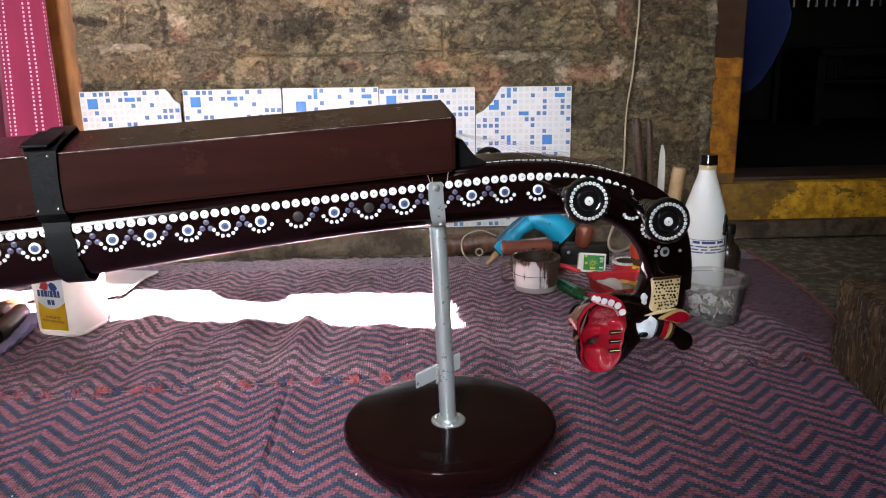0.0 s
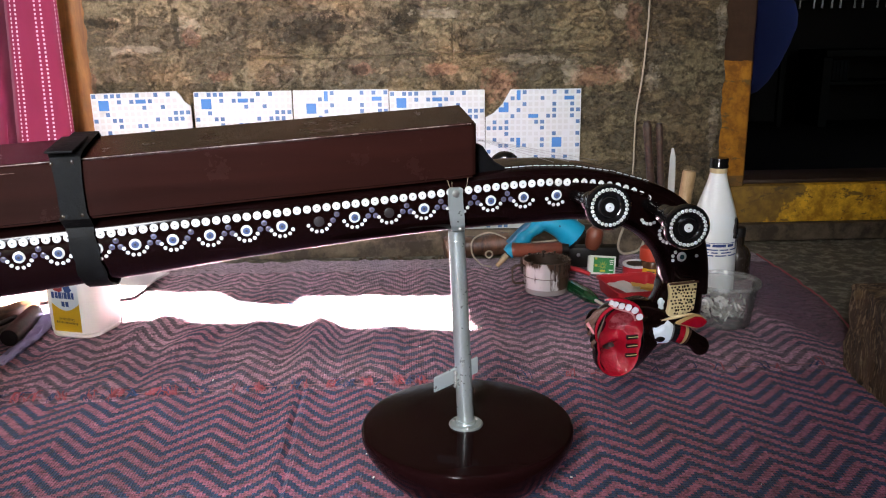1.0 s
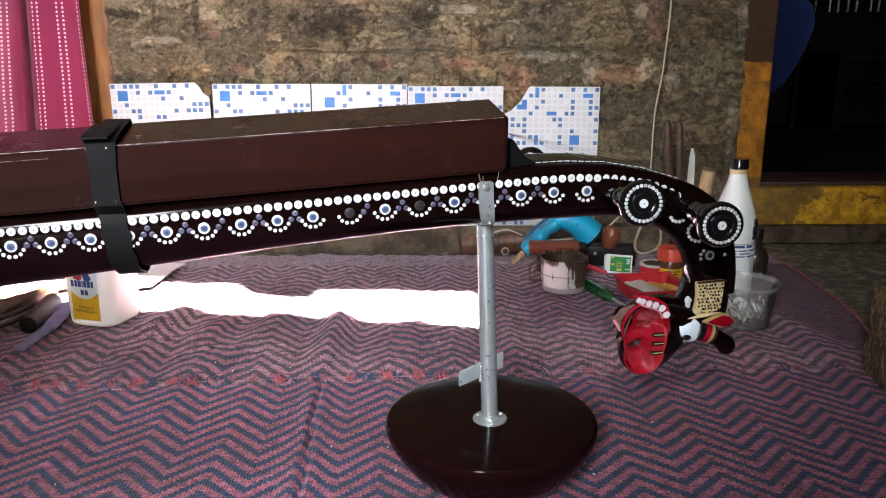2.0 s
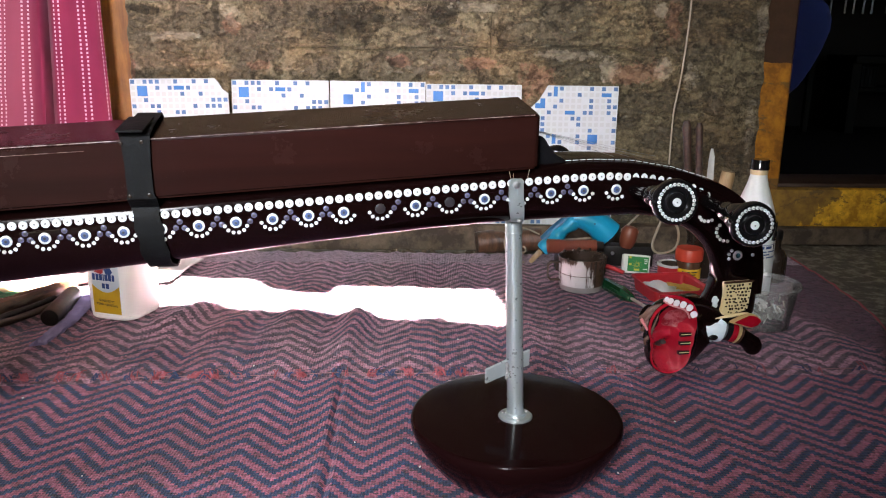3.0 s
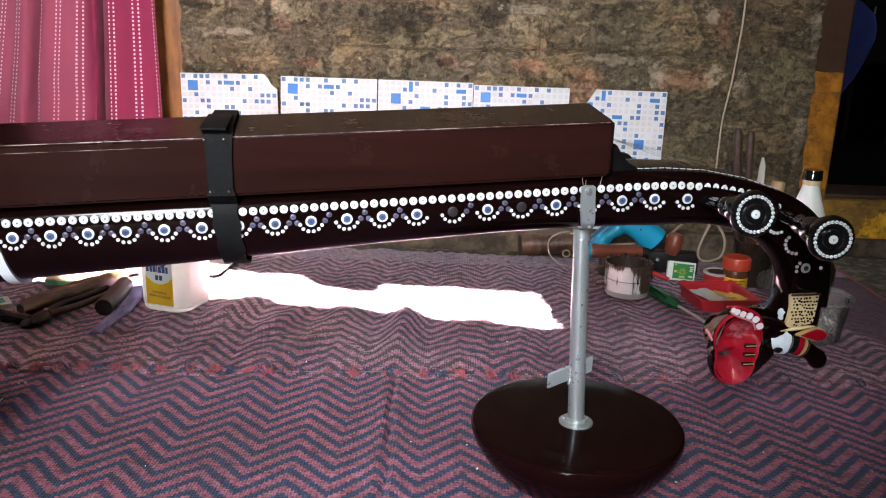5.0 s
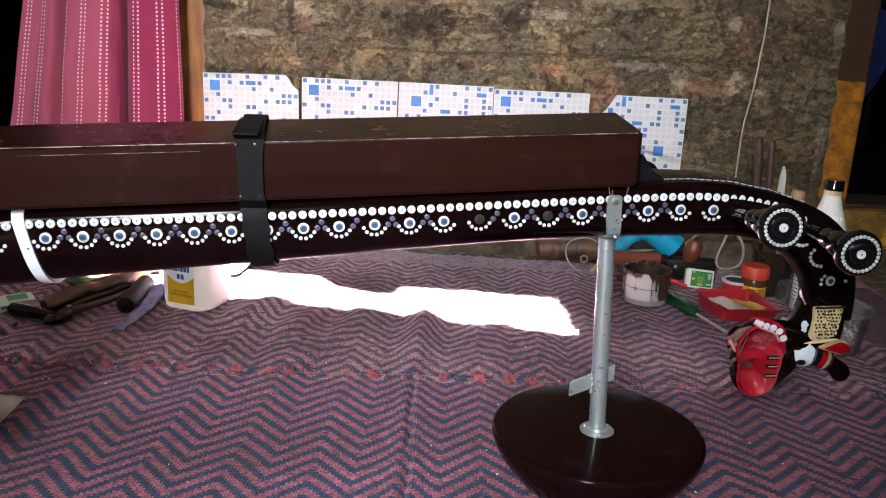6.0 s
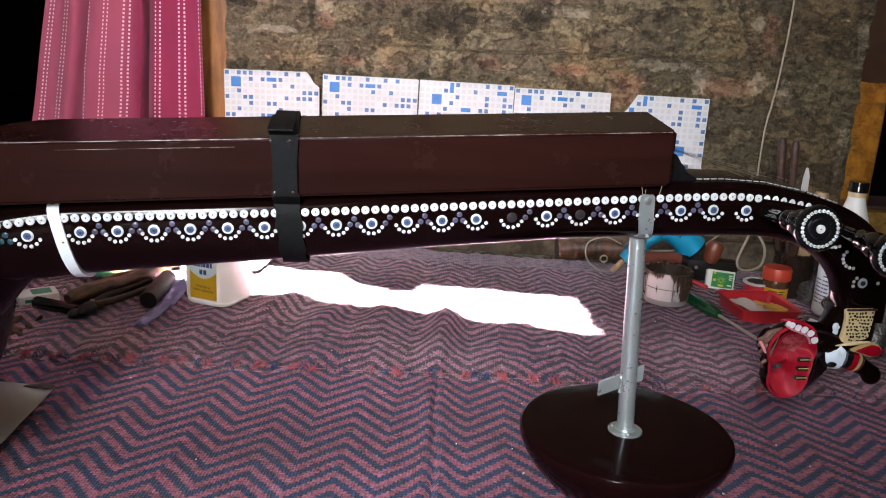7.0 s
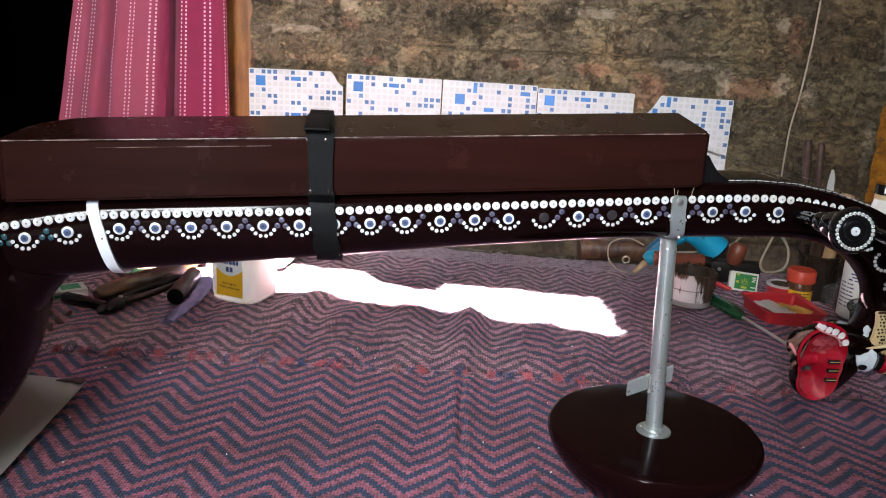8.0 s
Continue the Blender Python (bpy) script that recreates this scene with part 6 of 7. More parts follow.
for k in range(9):
    a = radians(-75 + 11 * k + rng.uniform(-3, 3))
    long = rng.uniform(0.012, 0.046)
    part("glue_run", tube([(0.0405 * math.cos(a), 0.0405 * math.sin(a), 0.058), (0.0401 * math.cos(a), 0.0401 * math.sin(a), 0.058 - long * 0.5), ((0.0396 - 0.0018 * long / 0.045) * math.cos(a + 0.04), (0.0396 - 0.0018 * long / 0.045) * math.sin(a + 0.04), 0.058 - long)], lambda f: 0.0012 + 0.0006 * math.sin(f * 9), 6), "sludge", tin)
part("seam", lathe([(0.0388, 0.0305), (0.0397, 0.0308), (0.0397, 0.0313), (0.0388, 0.0316)], 56, None, None, False, False), "rust", tin, "dark scratch round the wall")
ear_line = [(-0.0385, -0.004, 0.05), (-0.055, -0.006, 0.0495), (-0.061, -0.006, 0.044), (-0.0605, -0.006, 0.022), (-0.055, -0.005, 0.0165), (-0.0375, -0.004, 0.0165)]
rings = []
for k, p in enumerate(ear_line):
    p = Vector(p)
    rings.append([p + Vector((0, -0.006, 0)), p + Vector((0, 0.006, 0)), p + Vector((0.0018, 0.006, -0.0012 if k < 3 else 0.0012)), p + Vector((0.0018, -0.006, -0.0012 if k < 3 else 0.0012))])
part("ear", loft(rings), "rust", tin, "rusty strap handle")

box_m = Matrix.Translation((0.2845, 1.496, 0.006)) @ pose(0, 0, 0, -14, 4, -3)
matchbox = empty_at("matchbox", box_m, "small matchbox with a green and yellow picture, on edge", "matchbox")
part("sleeve", block(0, 0.0475, 0, 0.0125, 0, 0.035, 0.0006), "match_white", matchbox, "white card sleeve", False)
part("picture", block(0.0065, 0.0445, -0.0004, 0, 0.0035, 0.0315), "match_green", matchbox, "green printed panel", False)
sun_print = bmesh.new()
for k in range(11):
    a = math.tau * k / 11
    sun_print.faces.new([sun_print.verts.new((0.0235 + r * math.cos(a + d), -0.0007, 0.0165 + r * math.sin(a + d) * 0.95)) for r, d in ((0.0025, -0.2), (0.0105, 0.0), (0.0025, 0.2))])
block(0.0185, 0.0285, -0.0009, -0.0006, 0.0055, 0.009, bm=sun_print)
part("emblem", sun_print, "match_yellow", matchbox, "yellow rays printed in the middle", False)
bars(matchbox, [(0.026, [(0.036, 0.043)]), (0.0225, [(0.037, 0.043)]), (0.019, [(0.0365, 0.042)]), (0.008, [(0.035, 0.043)])], -0.0006, "match_white", 0.0018)
bars(matchbox, [(0.0275, [(0.0085, 0.0125)]), (0.0145, [(0.0085, 0.0135)])], -0.0006, "match_yellow", 0.004)
part("striker", block(0.001, 0.0465, 0.001, 0.0115, -0.0005, 0.0), "rust", matchbox, "brown striking strip", False)
part("drawer", block(-0.003, 0.004, 0.0012, 0.0112, 0.0014, 0.0335), "match_white", matchbox, "card drawer a little open", False)


def tray():
    """A small red plastic box without its lid."""
    m = Matrix.Translation((0.335, 1.368, 0.004)) @ pose(0, 0, 0, 0, 0, 8)
    t = empty_at("red_tray", m, "small open red plastic box holding folded papers", "box")

    def square(w, d, z, r):
        out = []
        for sx, sy, a0 in ((1, 1, 0), (-1, 1, 90), (-1, -1, 180), (1, -1, 270)):
            for k in range(5):
                a = radians(a0 + 22.5 * k)
                out.append((sx * (w - r) + r * math.cos(a), sy * (d - r) + r * math.sin(a), z))
        return out
    rings = [square(0.046, 0.048, 0, 0.008), square(0.0485, 0.0505, 0.02, 0.008), square(0.052, 0.054, 0.0205, 0.009), square(0.0525, 0.0545, 0.024, 0.009), square(0.0505, 0.0525, 0.0242, 0.009), square(0.0468, 0.0488, 0.021, 0.008), square(0.0445, 0.0465, 0.0025, 0.008)]
    part("shell", loft(rings, True, True), "tray", t, "red plastic shell with a rolled rim")
    for name, material, w, d, place in (("paper", "paper", 0.024, 0.028, pose(-0.012, 0.004, 0.0145, 6, 5, 28)), ("paper", "yellow_paper", 0.018, 0.02, pose(0.013, 0.0, 0.0175, -9, 7, -20)), ("paper", "yellow_paper", 0.014, 0.016, pose(0.026, -0.012, 0.0155, 5, -6, 40))):
        bm = bmesh.new()
        rows = []
        for j in range(7):
            rows.append([(-w + 2 * w * i / 6, -d + 2 * d * j / 6, 0.0022 * noise.noise(Vector((i * 0.7 + w * 900, j * 0.7, d * 500)))) for i in range(7)])
        loft(rows, False, False, bm, False)
        bmesh.ops.transform(bm, matrix=place, verts=bm.verts)
        bmesh.ops.solidify(bm, geom=bm.faces[:], thickness=0.0006)
        part(name, bm, material, t, "crumpled scrap of paper", False)
    return t


tray()

driver = empty_at("screwdriver", along((0.227, 1.412, 0.0142), (0.265, 1.303, 0.012)), "screwdriver with a green plastic handle lying on the mat", "screwdriver")
long = 0.094
rings = []
for k in range(15):
    f = k / 14
    r = 0.0112 * (0.62 + 0.38 * math.sin(min(1, f * 4) * math.pi / 2)) * (0.8 if f > 0.84 else 1) * (0.7 if f > 0.94 else 1)
    rings.append([((r * (1 - 0.09 * (j % 2))) * math.cos(math.tau * j / 24), (r * (1 - 0.09 * (j % 2))) * math.sin(math.tau * j / 24), f * long) for j in range(24)])
part("handle", loft(rings), "green_handle", driver, "ribbed green handle")
part("shaft", tube([(0, 0, long), (0, -0.0005, 0.205)], 0.0027, 10, None, 0), "tin", driver, "thin steel shaft")
part("tip", block(-0.0028, 0.0028, -0.0006, 0.0006, 0.2045, 0.214, 0.0003), "bright", driver)

jar = empty_at("spice_jar", spot(0.388, 1.447, 0.004) @ Matrix.Scale(1.03, 4), "small brown jar with a red lid and a yellow label", "jar")
part("glass", lathe([(0.0195, 0), (0.021, 0.002), (0.021, 0.036), (0.0185, 0.041)], 32), "amber", jar)
part("label", lathe([(0.0211, 0.009), (0.0213, 0.0095), (0.0213, 0.027), (0.0211, 0.0275)], 32, None, None, False, False), "label_yellow", jar, "yellow paper label")
wrapped_bars(jar, 0.0215, [(0.022, [(225, 262), (268, 300)]), (0.0175, [(222, 250), (255, 290)]), (0.0125, [(230, 295)])], "ink", 0.0018)
part("lid", lathe([(0.0228, 0.0405), (0.0236, 0.0415), (0.0236, 0.058), (0.0215, 0.0615), (0.001, 0.062)], 40), "lid_red", jar, "ridged red lid")
can = empty_at("small_tin", spot(0.362, 1.463, 0.004) @ Matrix.Scale(1.27, 4), "small red paint tin with a dull metal lid", "tin")
part("wall", lathe([(0.0185, 0), (0.0185, 0.021)], 32), "tray", can, "red printed wall")
part("lid", lathe([(0.0195, 0.021), (0.0195, 0.0235), (0.0182, 0.0245), (0.0165, 0.0228), (0.01, 0.0228), (0.001, 0.0232)], 36), "tin_bright", can, "bright metal rim")
part("paint", lathe([(0.0135, 0.0229), (0.0138, 0.0236), (0.001, 0.0238)], 28), "sludge", can, "dark dried paint inside the rim")
part("label", block(0.002, 0.0185, -0.0192, -0.0168, 0.006, 0.016), "cream", can, "cream label")

dryer = empty_at("heat_gun", spot(0.208, 1.56, 0.0), "cyan plastic heat gun lying on its side", "heat gun")
part("body", tube([(-0.012, 0, 0.093), (0.012, 0, 0.092), (0.038, 0, 0.08), (0.058, 0, 0.062)], lambda f: 0.0165 + 0.0125 * f, 28), "cyan", dryer, "cyan barrel")
part("nozzle", tube([(0.056, 0, 0.064), (0.0625, 0, 0.0575)], 0.0262, 24, None, 0), "iron", dryer, "dark nozzle")
grip = tube([(-0.006, -0.004, 0.09), (-0.03, -0.008, 0.071), (-0.05, -0.01, 0.052), (-0.07, -0.012, 0.034)], lambda f: 0.0125 + 0.002 * math.sin(f * 16), 20)
part("handle", grip, "cyan", dryer, "cyan handle with finger grooves")
part("handle", tube([(-0.01, 0.004, 0.099), (-0.04, 0.0, 0.076), (-0.066, -0.002, 0.05)], 0.0095, 18), "cyan_dark", dryer, "darker blue back of the handle")
part("cord_guard", tube([(-0.072, -0.013, 0.032), (-0.092, -0.02, 0.012)], lambda f: 0.0062 - 0.002 * f, 14, None, 0), "pale_wood", dryer, "tan cord guard")
part("vent", lathe([(0.0005, 0), (0.002, 0.0006), (0.0005, 0.001)], 8, along((0.025, -0.03, 0.09), (0.025, -0.05, 0.1))), "cyan_dark", dryer)

roller = empty_at("wooden_mallet", spot(0.19, 1.505, 0.004), "red-brown turned wooden handle lying by the wall", "handle")
part("grip", tube([(-0.048, -0.004, 0.05), (-0.044, -0.004, 0.05), (-0.02, -0.002, 0.049), (0.01, 0, 0.05), (0.042, 0.002, 0.05)], lambda f: 0.0145 * (0.55 if f < 0.02 else 1) - 0.003 * f, 20), "handle_red", roller)
part("ferrule", tube([(0.04, 0.002, 0.05), (0.055, 0.002, 0.048)], 0.0095, 18, None, 0), "iron", roller, "dark iron ferrule")
part("rest", block(-0.03, 0.05, 0.0, 0.03, 0.0, 0.036, 0.004), "chisel_wood", roller, "dark wooden rest")
knob = empty_at("turned_knob", spot(0.289, 1.545, 0.002) @ Matrix.Scale(0.9, 4), "red-brown turned wooden knob on a dark plane", "knob")
part("knob", lathe([(0.011, 0.044), (0.015, 0.05), (0.0175, 0.062), (0.0175, 0.082), (0.013, 0.09), (0.001, 0.092)], 28, pose(0, 0, 0, 0, 12, 0)), "handle_red", knob)
part("base", block(-0.05, 0.07, 0.005, 0.04, 0.0, 0.045, 0.005, m=pose(0, 0, 0, 0, 0, -4)), "iron", knob, "dark iron body")
part("bolt", ball((-0.022, -0.02, 0.036), (0.004, 0.003, 0.004), None, 10, 6), "bright", knob)
red_grip = empty_at("pliers", along((0.24, 1.512, 0.012), (0.286, 1.485, 0.008)), "pliers with red plastic grips, half hidden", "pliers")
part("grip", tube([(0, 0, 0), (0.001, 0.004, 0.02), (0, 0, 0.05)], lambda f: 0.0056 - 0.0018 * f, 12), "tray", red_grip, "red plastic grip")
part("jaw", block(-0.007, 0.007, -0.004, 0.004, -0.03, 0.0, 0.002), "iron", red_grip)

beam = empty_at("timber_offcut", spot(0.1, 1.64, 0.0), "dark brown round of timber lying at the foot of the wall", "timber")
log = tube([(-0.08 + 0.0145 * k, 0.002 * math.sin(k), 0.024 + 0.0008 * k) for k in range(10)], lambda f: 0.0215 + 0.0016 * math.sin(f * 9), 20)
for v in log.verts:
    v.co += Vector((0, 0.0015, 0.0015)) * noise.noise(v.co * 60)
part("beam", log, "tool_wood", beam)
rubble = bmesh.new()
rng = random.Random(8)
for k in range(14):
    x = rng.uniform(-0.16, 0.02)
    s = rng.uniform(0.002, 0.006)
    block(-s, s, -s, s, -s * 0.7, s * 0.7, s * 0.3, 1, rubble, pose(x, 1.645 + rng.uniform(-0.012, 0.01), s * 0.6, rng.uniform(0, 90), rng.uniform(0, 90), rng.uniform(0, 90)))
thing("rubble", rubble, "step", "crumbs of plaster along the foot of the wall", "rubble", "", "stuff")

cable = empty_at("power_cable", spot(0.4, 1.69, 0.0), "thin beige power cable hanging down the wall", "cable")
part("drop", tube([(0.03, -0.002, 2.0), (0.028, -0.004, 0.8), (0.0265, -0.004, 0.495), (0.0245, -0.003, 0.43), (0.019, -0.004, 0.354), (0.0105, -0.004, 0.288), (0.0085, -0.006, 0.231), (0.006, -0.012, 0.16), (-0.02, -0.06, 0.118), (-0.06, -0.09, 0.1), (-0.1, -0.12, 0.075), (-0.13, -0.125, 0.06), (-0.2, -0.1, 0.045), (-0.25, -0.1, 0.05)], 0.0019, 10), "cable", cable)
part("loop", tube([(-0.045, -0.14, 0.118), (-0.02, -0.14, 0.1), (-0.003, -0.142, 0.072), (-0.008, -0.145, 0.04), (-0.039, -0.148, 0.031), (-0.052, -0.146, 0.047), (-0.038, -0.142, 0.092), (-0.02, -0.13, 0.13)], 0.0024, 10), "cable", cable, "slack loop of cable")
part("loop", tube([(-0.26, -0.09, 0.052), (-0.292, -0.09, 0.064), (-0.324, -0.09, 0.051), (-0.327, -0.1, 0.024), (-0.31, -0.115, 0.006), (-0.293, -0.13, 0.006)], 0.0016, 8), "cable", cable, "slack loop of cable")
part("eyelet", tube([(-0.296 + 0.0065 * math.cos(a), -0.12, 0.028 + 0.0065 * math.sin(a)) for a in [math.tau * k / 12 for k in range(13)]], 0.0017, 8), "cable", cable, "small ring of cable")

pot = empty_at("tool_can", spot(0.432, 1.492, 0.004), "dark tin can full of hand tools", "can")
part("wall", lathe([(0.033, 0), (0.034, 0.002), (0.0355, 0.078), (0.037, 0.08), (0.037, 0.083), (0.0345, 0.0835), (0.034, 0.08), (0.0325, 0.004)], 36, None, None, True, True), "can_dark", pot)
for name, material, a, b, r, word in (("chisel", "chisel_wood", (0.412, 1.51, 0.03), (0.379, 1.5, 0.286), 0.0075, "dark wooden tool handle leaning out of a can"), ("chisel", "chisel_wood", (0.42, 1.49, 0.03), (0.397, 1.485, 0.284), 0.0062, "dark wooden tool handle leaning out of a can")):
    tool = empty_at(name, along(a, b), word, "chisel", "tools in the can")
    long = (Vector(b) - Vector(a)).length
    part("handle", lathe([(r * 0.6, 0.0), (r * 0.7, long * 0.35), (r, long * 0.5), (r * 0.92, long * 0.8), (r * 1.05, long * 0.96), (r * 0.7, long)], 20), material, tool)
knife = empty_at("knife", along((0.428, 1.49, 0.04), (0.4235, 1.487, 0.239)), "pale steel knife standing blade up in a can", "knife", "tools in the can")
blade = [(-0.007, 0.1), (0.0075, 0.1), (0.0085, 0.15), (0.0075, 0.185), (0.003, 0.199), (-0.0015, 0.199), (-0.0045, 0.18), (-0.0065, 0.14)]
part("blade", plate([(a, b) for a, b in blade], 0.0016, None, "y", 0.0004), "blade", knife, "worn pale blade", False)
part("handle", block(-0.007, 0.007, -0.004, 0.006, 0.0, 0.1, 0.003), "chisel_wood", knife)
mallet = empty_at("file_handle", along((0.438, 1.48, 0.05), (0.4555, 1.48, 0.2)), "pale turned wooden handle standing in a can", "tool", "tools in the can")
part("handle", lathe([(0.008, 0), (0.0105, 0.04), (0.0118, 0.1), (0.0122, 0.144), (0.0108, 0.15), (0.001, 0.151)], 24), "pale_wood", mallet)

bag = bmesh.new()
ball((0, 0, 0.018), (0.022, 0.014, 0.02), bag, 40, 24)
for v in bag.verts:
    v.co += v.co.normalized() * (0.006 * noise.noise(v.co * 80) + 0.004 * abs(noise.noise(v.co * 190)))
    v.co.z = max(v.co.z, 0.0)
thing("plastic_bag", bag, "clear", "crumpled clear plastic bag beside the jar", "bag", m=spot(0.452, 1.452, 0.004))

stump = empty_at("wood_block", pose(0.486, 0.6, -0.003, 0, 0, -6) @ pose(0, 0.09, 0), "big worn block of dark timber on the floor", "block")
wood = bmesh.new()
rings = []
for k in range(90):
    y = 0.365 * k / 89
    ring = []
    for a, b in ((0, 0), (0, 0.02), (0, 0.04), (0, 0.06), (0, 0.08), (0, 0.1), (0.0, 0.112), (0.0004, 0.119), (0.0025, 0.1215), (0.01, 0.122), (0.05, 0.122), (0.1, 0.1215), (0.18, 0.1225), (0.28, 0.1215), (0.3, 0.112), (0.3, 0)):
        w = 0.0045 * noise.noise(Vector((y * 14, a * 20, b * 40))) + 0.0035 * noise.noise(Vector((y * 60, a * 60, b * 60))) + 0.002 * noise.noise(Vector((y * 150, a * 120, b * 120)))
        ring.append((a + w, y, max(0, b + (w * 0.7 if b > 0.02 else 0))))
    rings.append(ring)
part("timber", loft(rings, bm=wood), "block", stump, "chipped dark timber", False)

# ---- things left of the sun strip ----
jug_m = pose(-0.549, 1.266, 0.005, 0, 0, -17) @ Matrix.Scale(1.1, 4)
jug = empty_at("glue_jug", jug_m, "white plastic glue jug with a yellow and white label", "jug")


def rounded_square(w, d, z, r, n=6):
    out = []
    for sx, sy, a0 in ((1, 1, 0), (-1, 1, 90), (-1, -1, 180), (1, -1, 270)):
        for k in range(n):
            a = radians(a0 + 90 * k / (n - 1))
            out.append((sx * (w - r) + r * math.cos(a), sy * (d - r) + r * math.sin(a), z))
    return out


part("body", loft([rounded_square(0.033, 0.033, 0, 0.018), rounded_square(0.0358, 0.0358, 0.0012, 0.02), rounded_square(0.0372, 0.0372, 0.004, 0.02), rounded_square(0.0372, 0.0372, 0.0065, 0.02), rounded_square(0.0366, 0.0366, 0.0075, 0.02), rounded_square(0.0375, 0.0375, 0.0095, 0.019), rounded_square(0.0405, 0.038, 0.1, 0.019), rounded_square(0.035, 0.035, 0.112, 0.02), rounded_square(0.025, 0.025, 0.122, 0.02), rounded_square(0.018, 0.018, 0.124, 0.0175), rounded_square(0.018, 0.018, 0.132, 0.0175)]), "jug_white", jug, "white plastic body with rounded edges")
part("cap", lathe([(0.0205, 0.13), (0.021, 0.132), (0.021, 0.146), (0.0195, 0.148), (0.001, 0.1485)], 36), "label_yellow", jug, "yellow screw cap")
part("label", block(-0.0215, 0.0215, -0.0381, -0.0374, 0.0105, 0.095, 0.0003), "label_white", jug, "white paper label", False)
wave = [(-0.0215, 0.0105), (0.0215, 0.0105), (0.0215, 0.052)] + [(0.0215 - 0.043 * k / 12, 0.052 - 0.0135 * math.sin(math.pi * (0.08 + 0.84 * k / 12)) + 0.002) for k in range(13)]
part("label_panel", plate(wave, 0.0003, None, "y"), "label_yellow", jug, "yellow lower panel of the label", False).location.y = -0.0385
for k, wide in enumerate((0.0042, 0.0042, 0.005, 0.0018, 0.0048, 0.005, 0.0036)):
    x = (-0.0203, -0.0145, -0.0094, -0.0034, -0.0006, 0.0051, 0.0112)[k]
    part("trade_mark", plate([(x, 0.0575), (x + wide, 0.0572), (x + wide, 0.0662), (x, 0.0665)], 0.0002, None, "y"), "ink_blue", jug, "dark blue trade mark as plain bars", False).location.y = -0.0384
for x in (-0.0055, 0.0008):
    part("trade_mark", plate([(x, 0.0465), (x + 0.0048, 0.0463), (x + 0.0048, 0.0533), (x, 0.0535)], 0.0002, None, "y"), "ink_blue", jug, "dark blue bar", False).location.y = -0.0389
blob = plate([(-0.0165, 0.069), (-0.012, 0.0775), (-0.005, 0.079), (-0.0015, 0.0745), (-0.003, 0.068), (-0.0075, 0.0665)], 0.0002, None, "y")
part("trade_mark", blob, "ink_red", jug, "red half of a plain emblem", False).location.y = -0.0384
blob = plate([(-0.0015, 0.0745), (0.003, 0.0785), (0.009, 0.076), (0.0125, 0.07), (0.008, 0.0655), (0.0015, 0.067)], 0.0002, None, "y")
part("trade_mark", blob, "ink_blue", jug, "blue half of a plain emblem", False).location.y = -0.0384
UPRIGHT = Matrix.Rotation(radians(90), 4, "X")
words("SYNTHETIC", 0.0046, Matrix.Translation((0, -0.0388, 0.0268)) @ pose(0, 0, 0, 0, 3, 0) @ UPRIGHT, "rust", jug, "brown lettering")
words("RESIN ADHESIVE", 0.0046, Matrix.Translation((0, -0.0388, 0.0215)) @ pose(0, 0, 0, 0, 3, 0) @ UPRIGHT, "rust", jug, "brown lettering")

board = bmesh.new()
plate([(-0.5, 1.54), (-0.512, 1.5), (-0.522, 1.405), (-0.55, 1.39), (-0.62, 1.45), (-0.6, 1.555)], 0.004, board, "z", 0.0012)
thing("plastic_sheet", board, "milk", "thin white plastic sheet lying on the mat", "sheet", m=Matrix.Translation((0, 0, 0.012)))
prop = block(-0.6, -0.54, 1.43, 1.53, 0.003, 0.0118, 0.002)
thing("wood_shim", prop, "chisel_wood", "dark wooden slat under the white sheet", "slat")

rag = bmesh.new()
rows = []
line = [(-0.62, 1.118), (-0.6185, 1.13), (-0.6165, 1.16), (-0.615, 1.19), (-0.614, 1.22), (-0.618, 1.26), (-0.623, 1.29), (-0.628, 1.33)]
for k in range(29):
    f = k / 28 * (len(line) - 1)
    i = min(int(f), len(line) - 2)
    t = f - i
    x, y = line[i][0] + (line[i + 1][0] - line[i][0]) * t, line[i][1] + (line[i + 1][1] - line[i][1]) * t
    wide = 0.0095 + 0.003 * (k / 28) + 0.003 * noise.noise(Vector((k * 0.4, 0, 0)))
    ring = []
    for j in range(14):
        a = math.tau * j / 14
        h = 0.003 + 0.004 * (k / 28) + 0.003 * noise.noise(Vector((k * 0.5, j * 0.9, 2)))
        ring.append((x + wide * math.cos(a) + 0.0016 * noise.noise(Vector((k, j, 1))), y + 0.3 * wide * math.cos(a), max(0.0045, 0.0045 + h * (1 + math.sin(a)) + 0.0016 * noise.noise(Vector((k * 0.9, j * 1.3, 5))))))
    rows.append(ring)
thing("rag", loft(rows, bm=rag), "rag", "twisted violet-grey rag on the mat beside the jug", "rag")


def wooden_tool(name, a, b, r0, r1, material, label, category, bulge=0.25):
    tool = empty_at(name, along(a, b), label, category, "hand tools on the mat")
    long = (Vector(b) - Vector(a)).length
    prof = [(r0 * 0.7, 0.0), (r0, long * 0.04), (r0 * (1 + bulge), long * 0.25), (r0 * 0.95, long * 0.5), (r1 * 1.1, long * 0.8), (r1, long * 0.97), (r1 * 0.6, long)]
    bm = lathe([(r, z) for i, (r0_, z0_) in enumerate(prof[:-1]) for r, z in [(r0_ + (prof[i + 1][0] - r0_) * k / 6, z0_ + (prof[i + 1][1] - z0_) * k / 6) for k in range(6)]] + [prof[-1]], 18)
    for v in bm.verts:
        p = Vector((v.co.x * 90, v.co.y * 90, v.co.z * 38 + long * 700))
        v.co += Vector((v.co.x, v.co.y, 0)) * (0.22 * noise.noise(p) + 0.16 * noise.noise(p * 2.3))
    part("handle", bm, material, tool)
    return tool


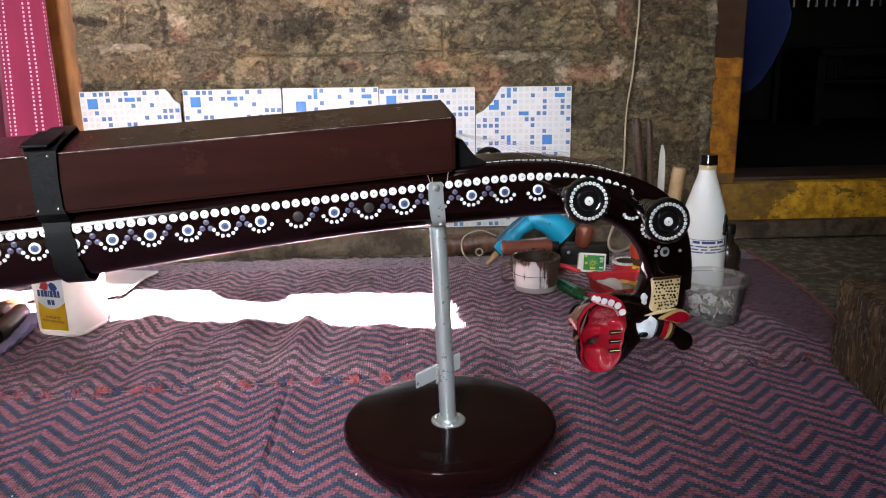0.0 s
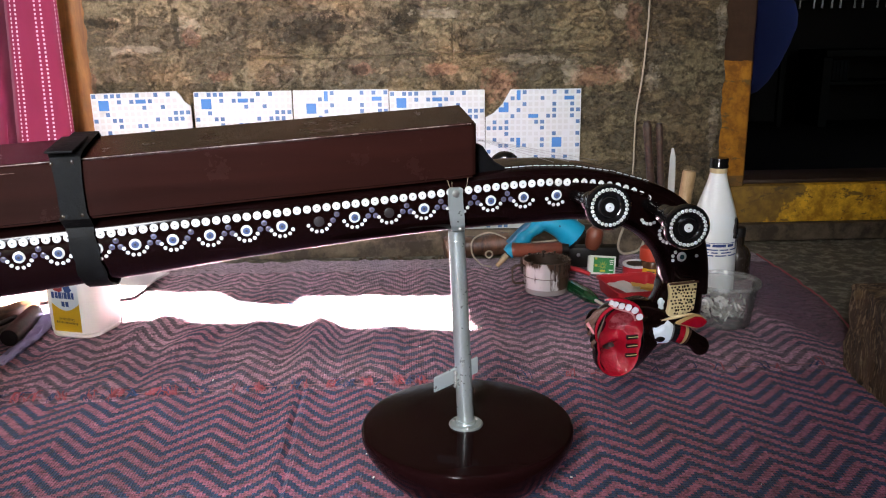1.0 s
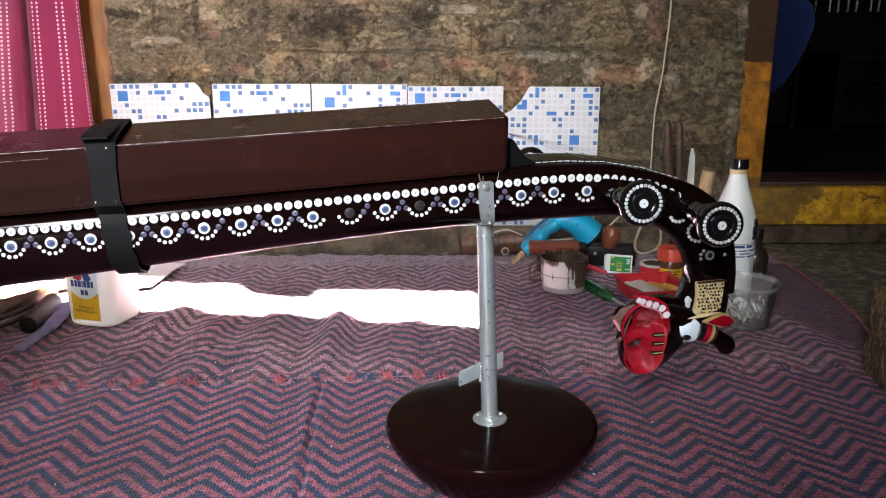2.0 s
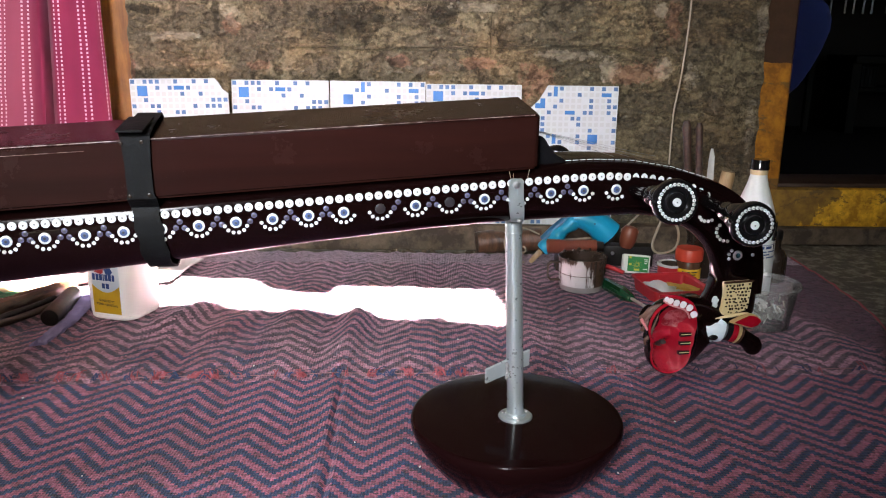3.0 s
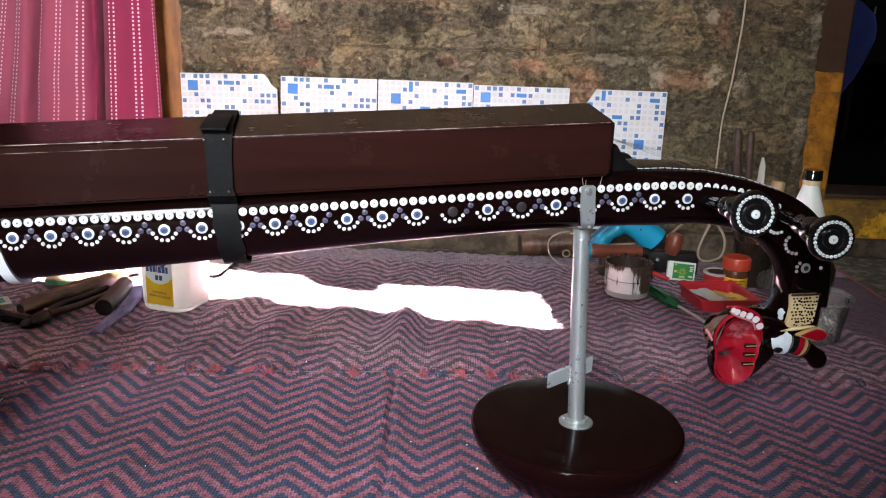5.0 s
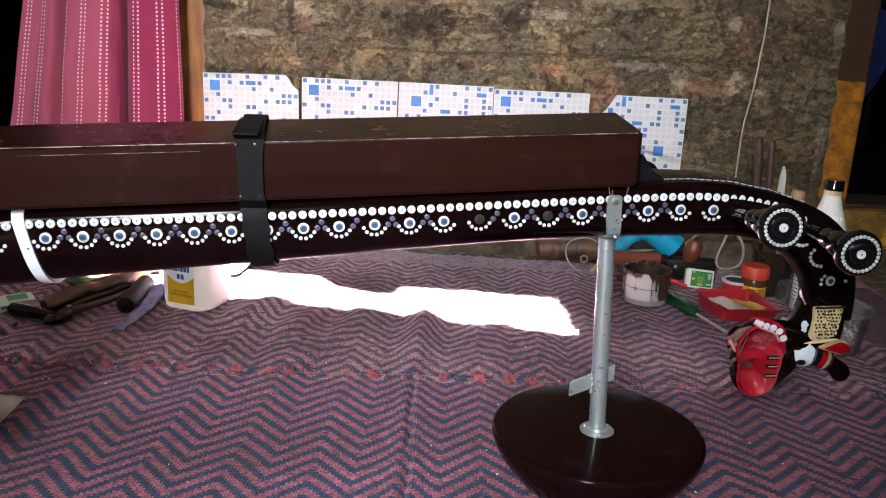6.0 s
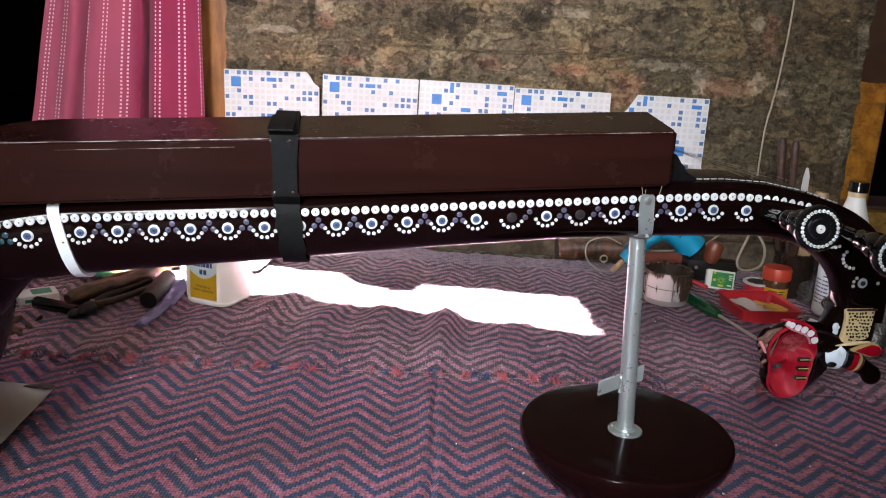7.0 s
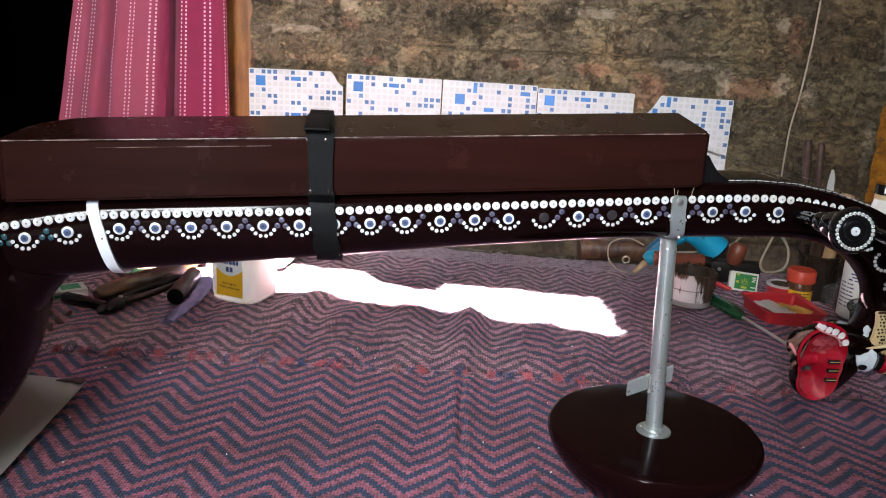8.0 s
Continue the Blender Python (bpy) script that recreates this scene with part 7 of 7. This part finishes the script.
log_tool = empty_at("round_stick", along((-0.638, 1.2, 0.018), (-0.65, 1.315, 0.018)), "short dark round of wood lying by the rag", "stick", "hand tools on the mat")
part("round", lathe([(0.0125, 0), (0.0138, 0.002), (0.0138, 0.112), (0.012, 0.115)], 22), "chisel_wood", log_tool)
part("end_grain", lathe([(0.0005, -0.0012), (0.008, -0.001), (0.0122, -0.0003)], 18, None, None, True, False), "iron", log_tool, "dark sawn end")
wooden_tool("rasp", (-0.748, 1.172, 0.021), (-0.665, 1.36, 0.022), 0.0115, 0.01, "tool_wood", "long brown wooden tool handle on the mat", "rasp")
wooden_tool("awl", (-0.745, 1.275, 0.014), (-0.665, 1.41, 0.016), 0.008, 0.007, "tool_wood", "dark brown tool handle on the mat", "awl")
wooden_tool("wood_strip", (-0.79, 1.33, 0.012), (-0.66, 1.4, 0.02), 0.009, 0.008, "peach", "pale raw wooden strip lit by the sun", "wood", 0.05)
nipper = empty_at("pincers", spot(-0.69, 1.2, 0.004), "dark iron pincers with worn wooden-coloured arms", "pincers", "hand tools on the mat")
part("jaw", ball((-0.022, -0.042, 0.0105), (0.011, 0.026, 0.0085)), "iron", nipper, "dark iron jaws")
part("jaw", ball((-0.032, -0.062, 0.009), (0.0085, 0.014, 0.0065)), "iron", nipper)
part("rivet", ball((-0.02, -0.03, 0.019), (0.0035, 0.0035, 0.002)), "bright", nipper)
part("arm", tube([(-0.022, -0.03, 0.012), (-0.016, 0.01, 0.013), (0.004, 0.05, 0.013), (0.018, 0.095, 0.013)], lambda f: 0.006 - 0.001 * f, 12), "iron", nipper, "dark curved arm")
part("arm", tube([(-0.016, -0.03, 0.012), (0.006, 0.0, 0.013), (0.026, 0.05, 0.013), (0.036, 0.1, 0.012)], lambda f: 0.0058 - 0.001 * f, 12), "chisel_wood", nipper, "worn brown arm")
marker = empty_at("marker_pen", along((-0.797, 1.172, 0.0135), (-0.722, 1.148, 0.0135)), "thick black marker pen on the mat", "pen", "hand tools on the mat")
part("barrel", lathe([(0.0085, 0), (0.0095, 0.002), (0.0095, 0.045), (0.0082, 0.047), (0.0082, 0.072), (0.006, 0.076)], 20), "ebony", marker)
card = empty_at("card_box", pose(-0.813, 1.205, 0.004, 0, 0, 38), "small white and green card box on the mat", "box", "hand tools on the mat")
part("box", block(-0.028, 0.028, -0.02, 0.02, 0, 0.014, 0.0008), "match_white", card, "", False)
part("panel", block(-0.008, 0.02, -0.012, 0.013, 0.0141, 0.0144), "green_card", card, "green printed panel", False)
bars(card, [(0.004, [(-0.02, 0.01)])], -0.0201, "green_card", 0.005)
green = empty_at("green_wrapper", pose(-0.765, 1.335, 0.008, 0, 10, 25), "green plastic wrapper among the tools", "wrapper", "hand tools on the mat")
sheet_bm = bmesh.new()
rows = [[(-0.025 + 0.05 * i / 8, -0.035 + 0.07 * j / 8, 0.006 + 0.004 * noise.noise(Vector((i * 0.8, j * 0.8, 3)))) for i in range(9)] for j in range(9)]
loft(rows, False, False, sheet_bm, False)
bmesh.ops.solidify(sheet_bm, geom=sheet_bm.faces[:], thickness=0.0008)
part("film", sheet_bm, "green_card", green, "", False)
shavings = bmesh.new()
rng = random.Random(21)
for k in range(26):
    x, y = rng.uniform(-0.86, -0.765), rng.uniform(1.055, 1.125)
    tube([(x, y, 0.006), (x + rng.uniform(-0.012, 0.012), y + rng.uniform(-0.006, 0.006), 0.013), (x + rng.uniform(-0.02, 0.02), y + rng.uniform(-0.01, 0.01), 0.007)], rng.uniform(0.002, 0.0042), 7, shavings, 3)
thing("shavings", shavings, "tool_wood", "curled brown wood shavings on the mat", "shavings", "", "stuff")

paper = empty_at("paper_sheet", spot(0, 0, 0.006), "off-white sheet of paper under the resonator", "paper")
leaf_bm = bmesh.new()
corners = [Vector((-0.92, 0.93, 0)), Vector((-0.632, 0.906, 0)), Vector((-0.612, 0.69, 0)), Vector((-0.9, 0.66, 0))]
rows = []
for j in range(13):
    row = []
    for i in range(15):
        a = corners[3].lerp(corners[0], j / 12)
        b = corners[2].lerp(corners[1], j / 12)
        p = a.lerp(b, i / 14)
        row.append((p.x, p.y, 0.0008 + 0.0015 * (1 + noise.noise(Vector((i * 0.4, j * 0.4, 8)))) + mat_height(p.x, p.y)))
    rows.append(row)
loft(rows, False, False, leaf_bm, False)
bmesh.ops.solidify(leaf_bm, geom=leaf_bm.faces[:], thickness=0.0004)
part("leaf", leaf_bm, "sheet", paper, "", True)
blotch = ball((-0.65, 0.903, 0.0035 + mat_height(-0.65, 0.903)), (0.014, 0.009, 0.0012), None, 30, 10)
for v in blotch.verts:
    v.co += Vector((0.009 * noise.noise(v.co * 90), 0.008 * noise.noise(v.co * 80 + Vector((5, 0, 0))), 0))
part("stain", blotch, "sludge", paper, "brown stain at the corner")
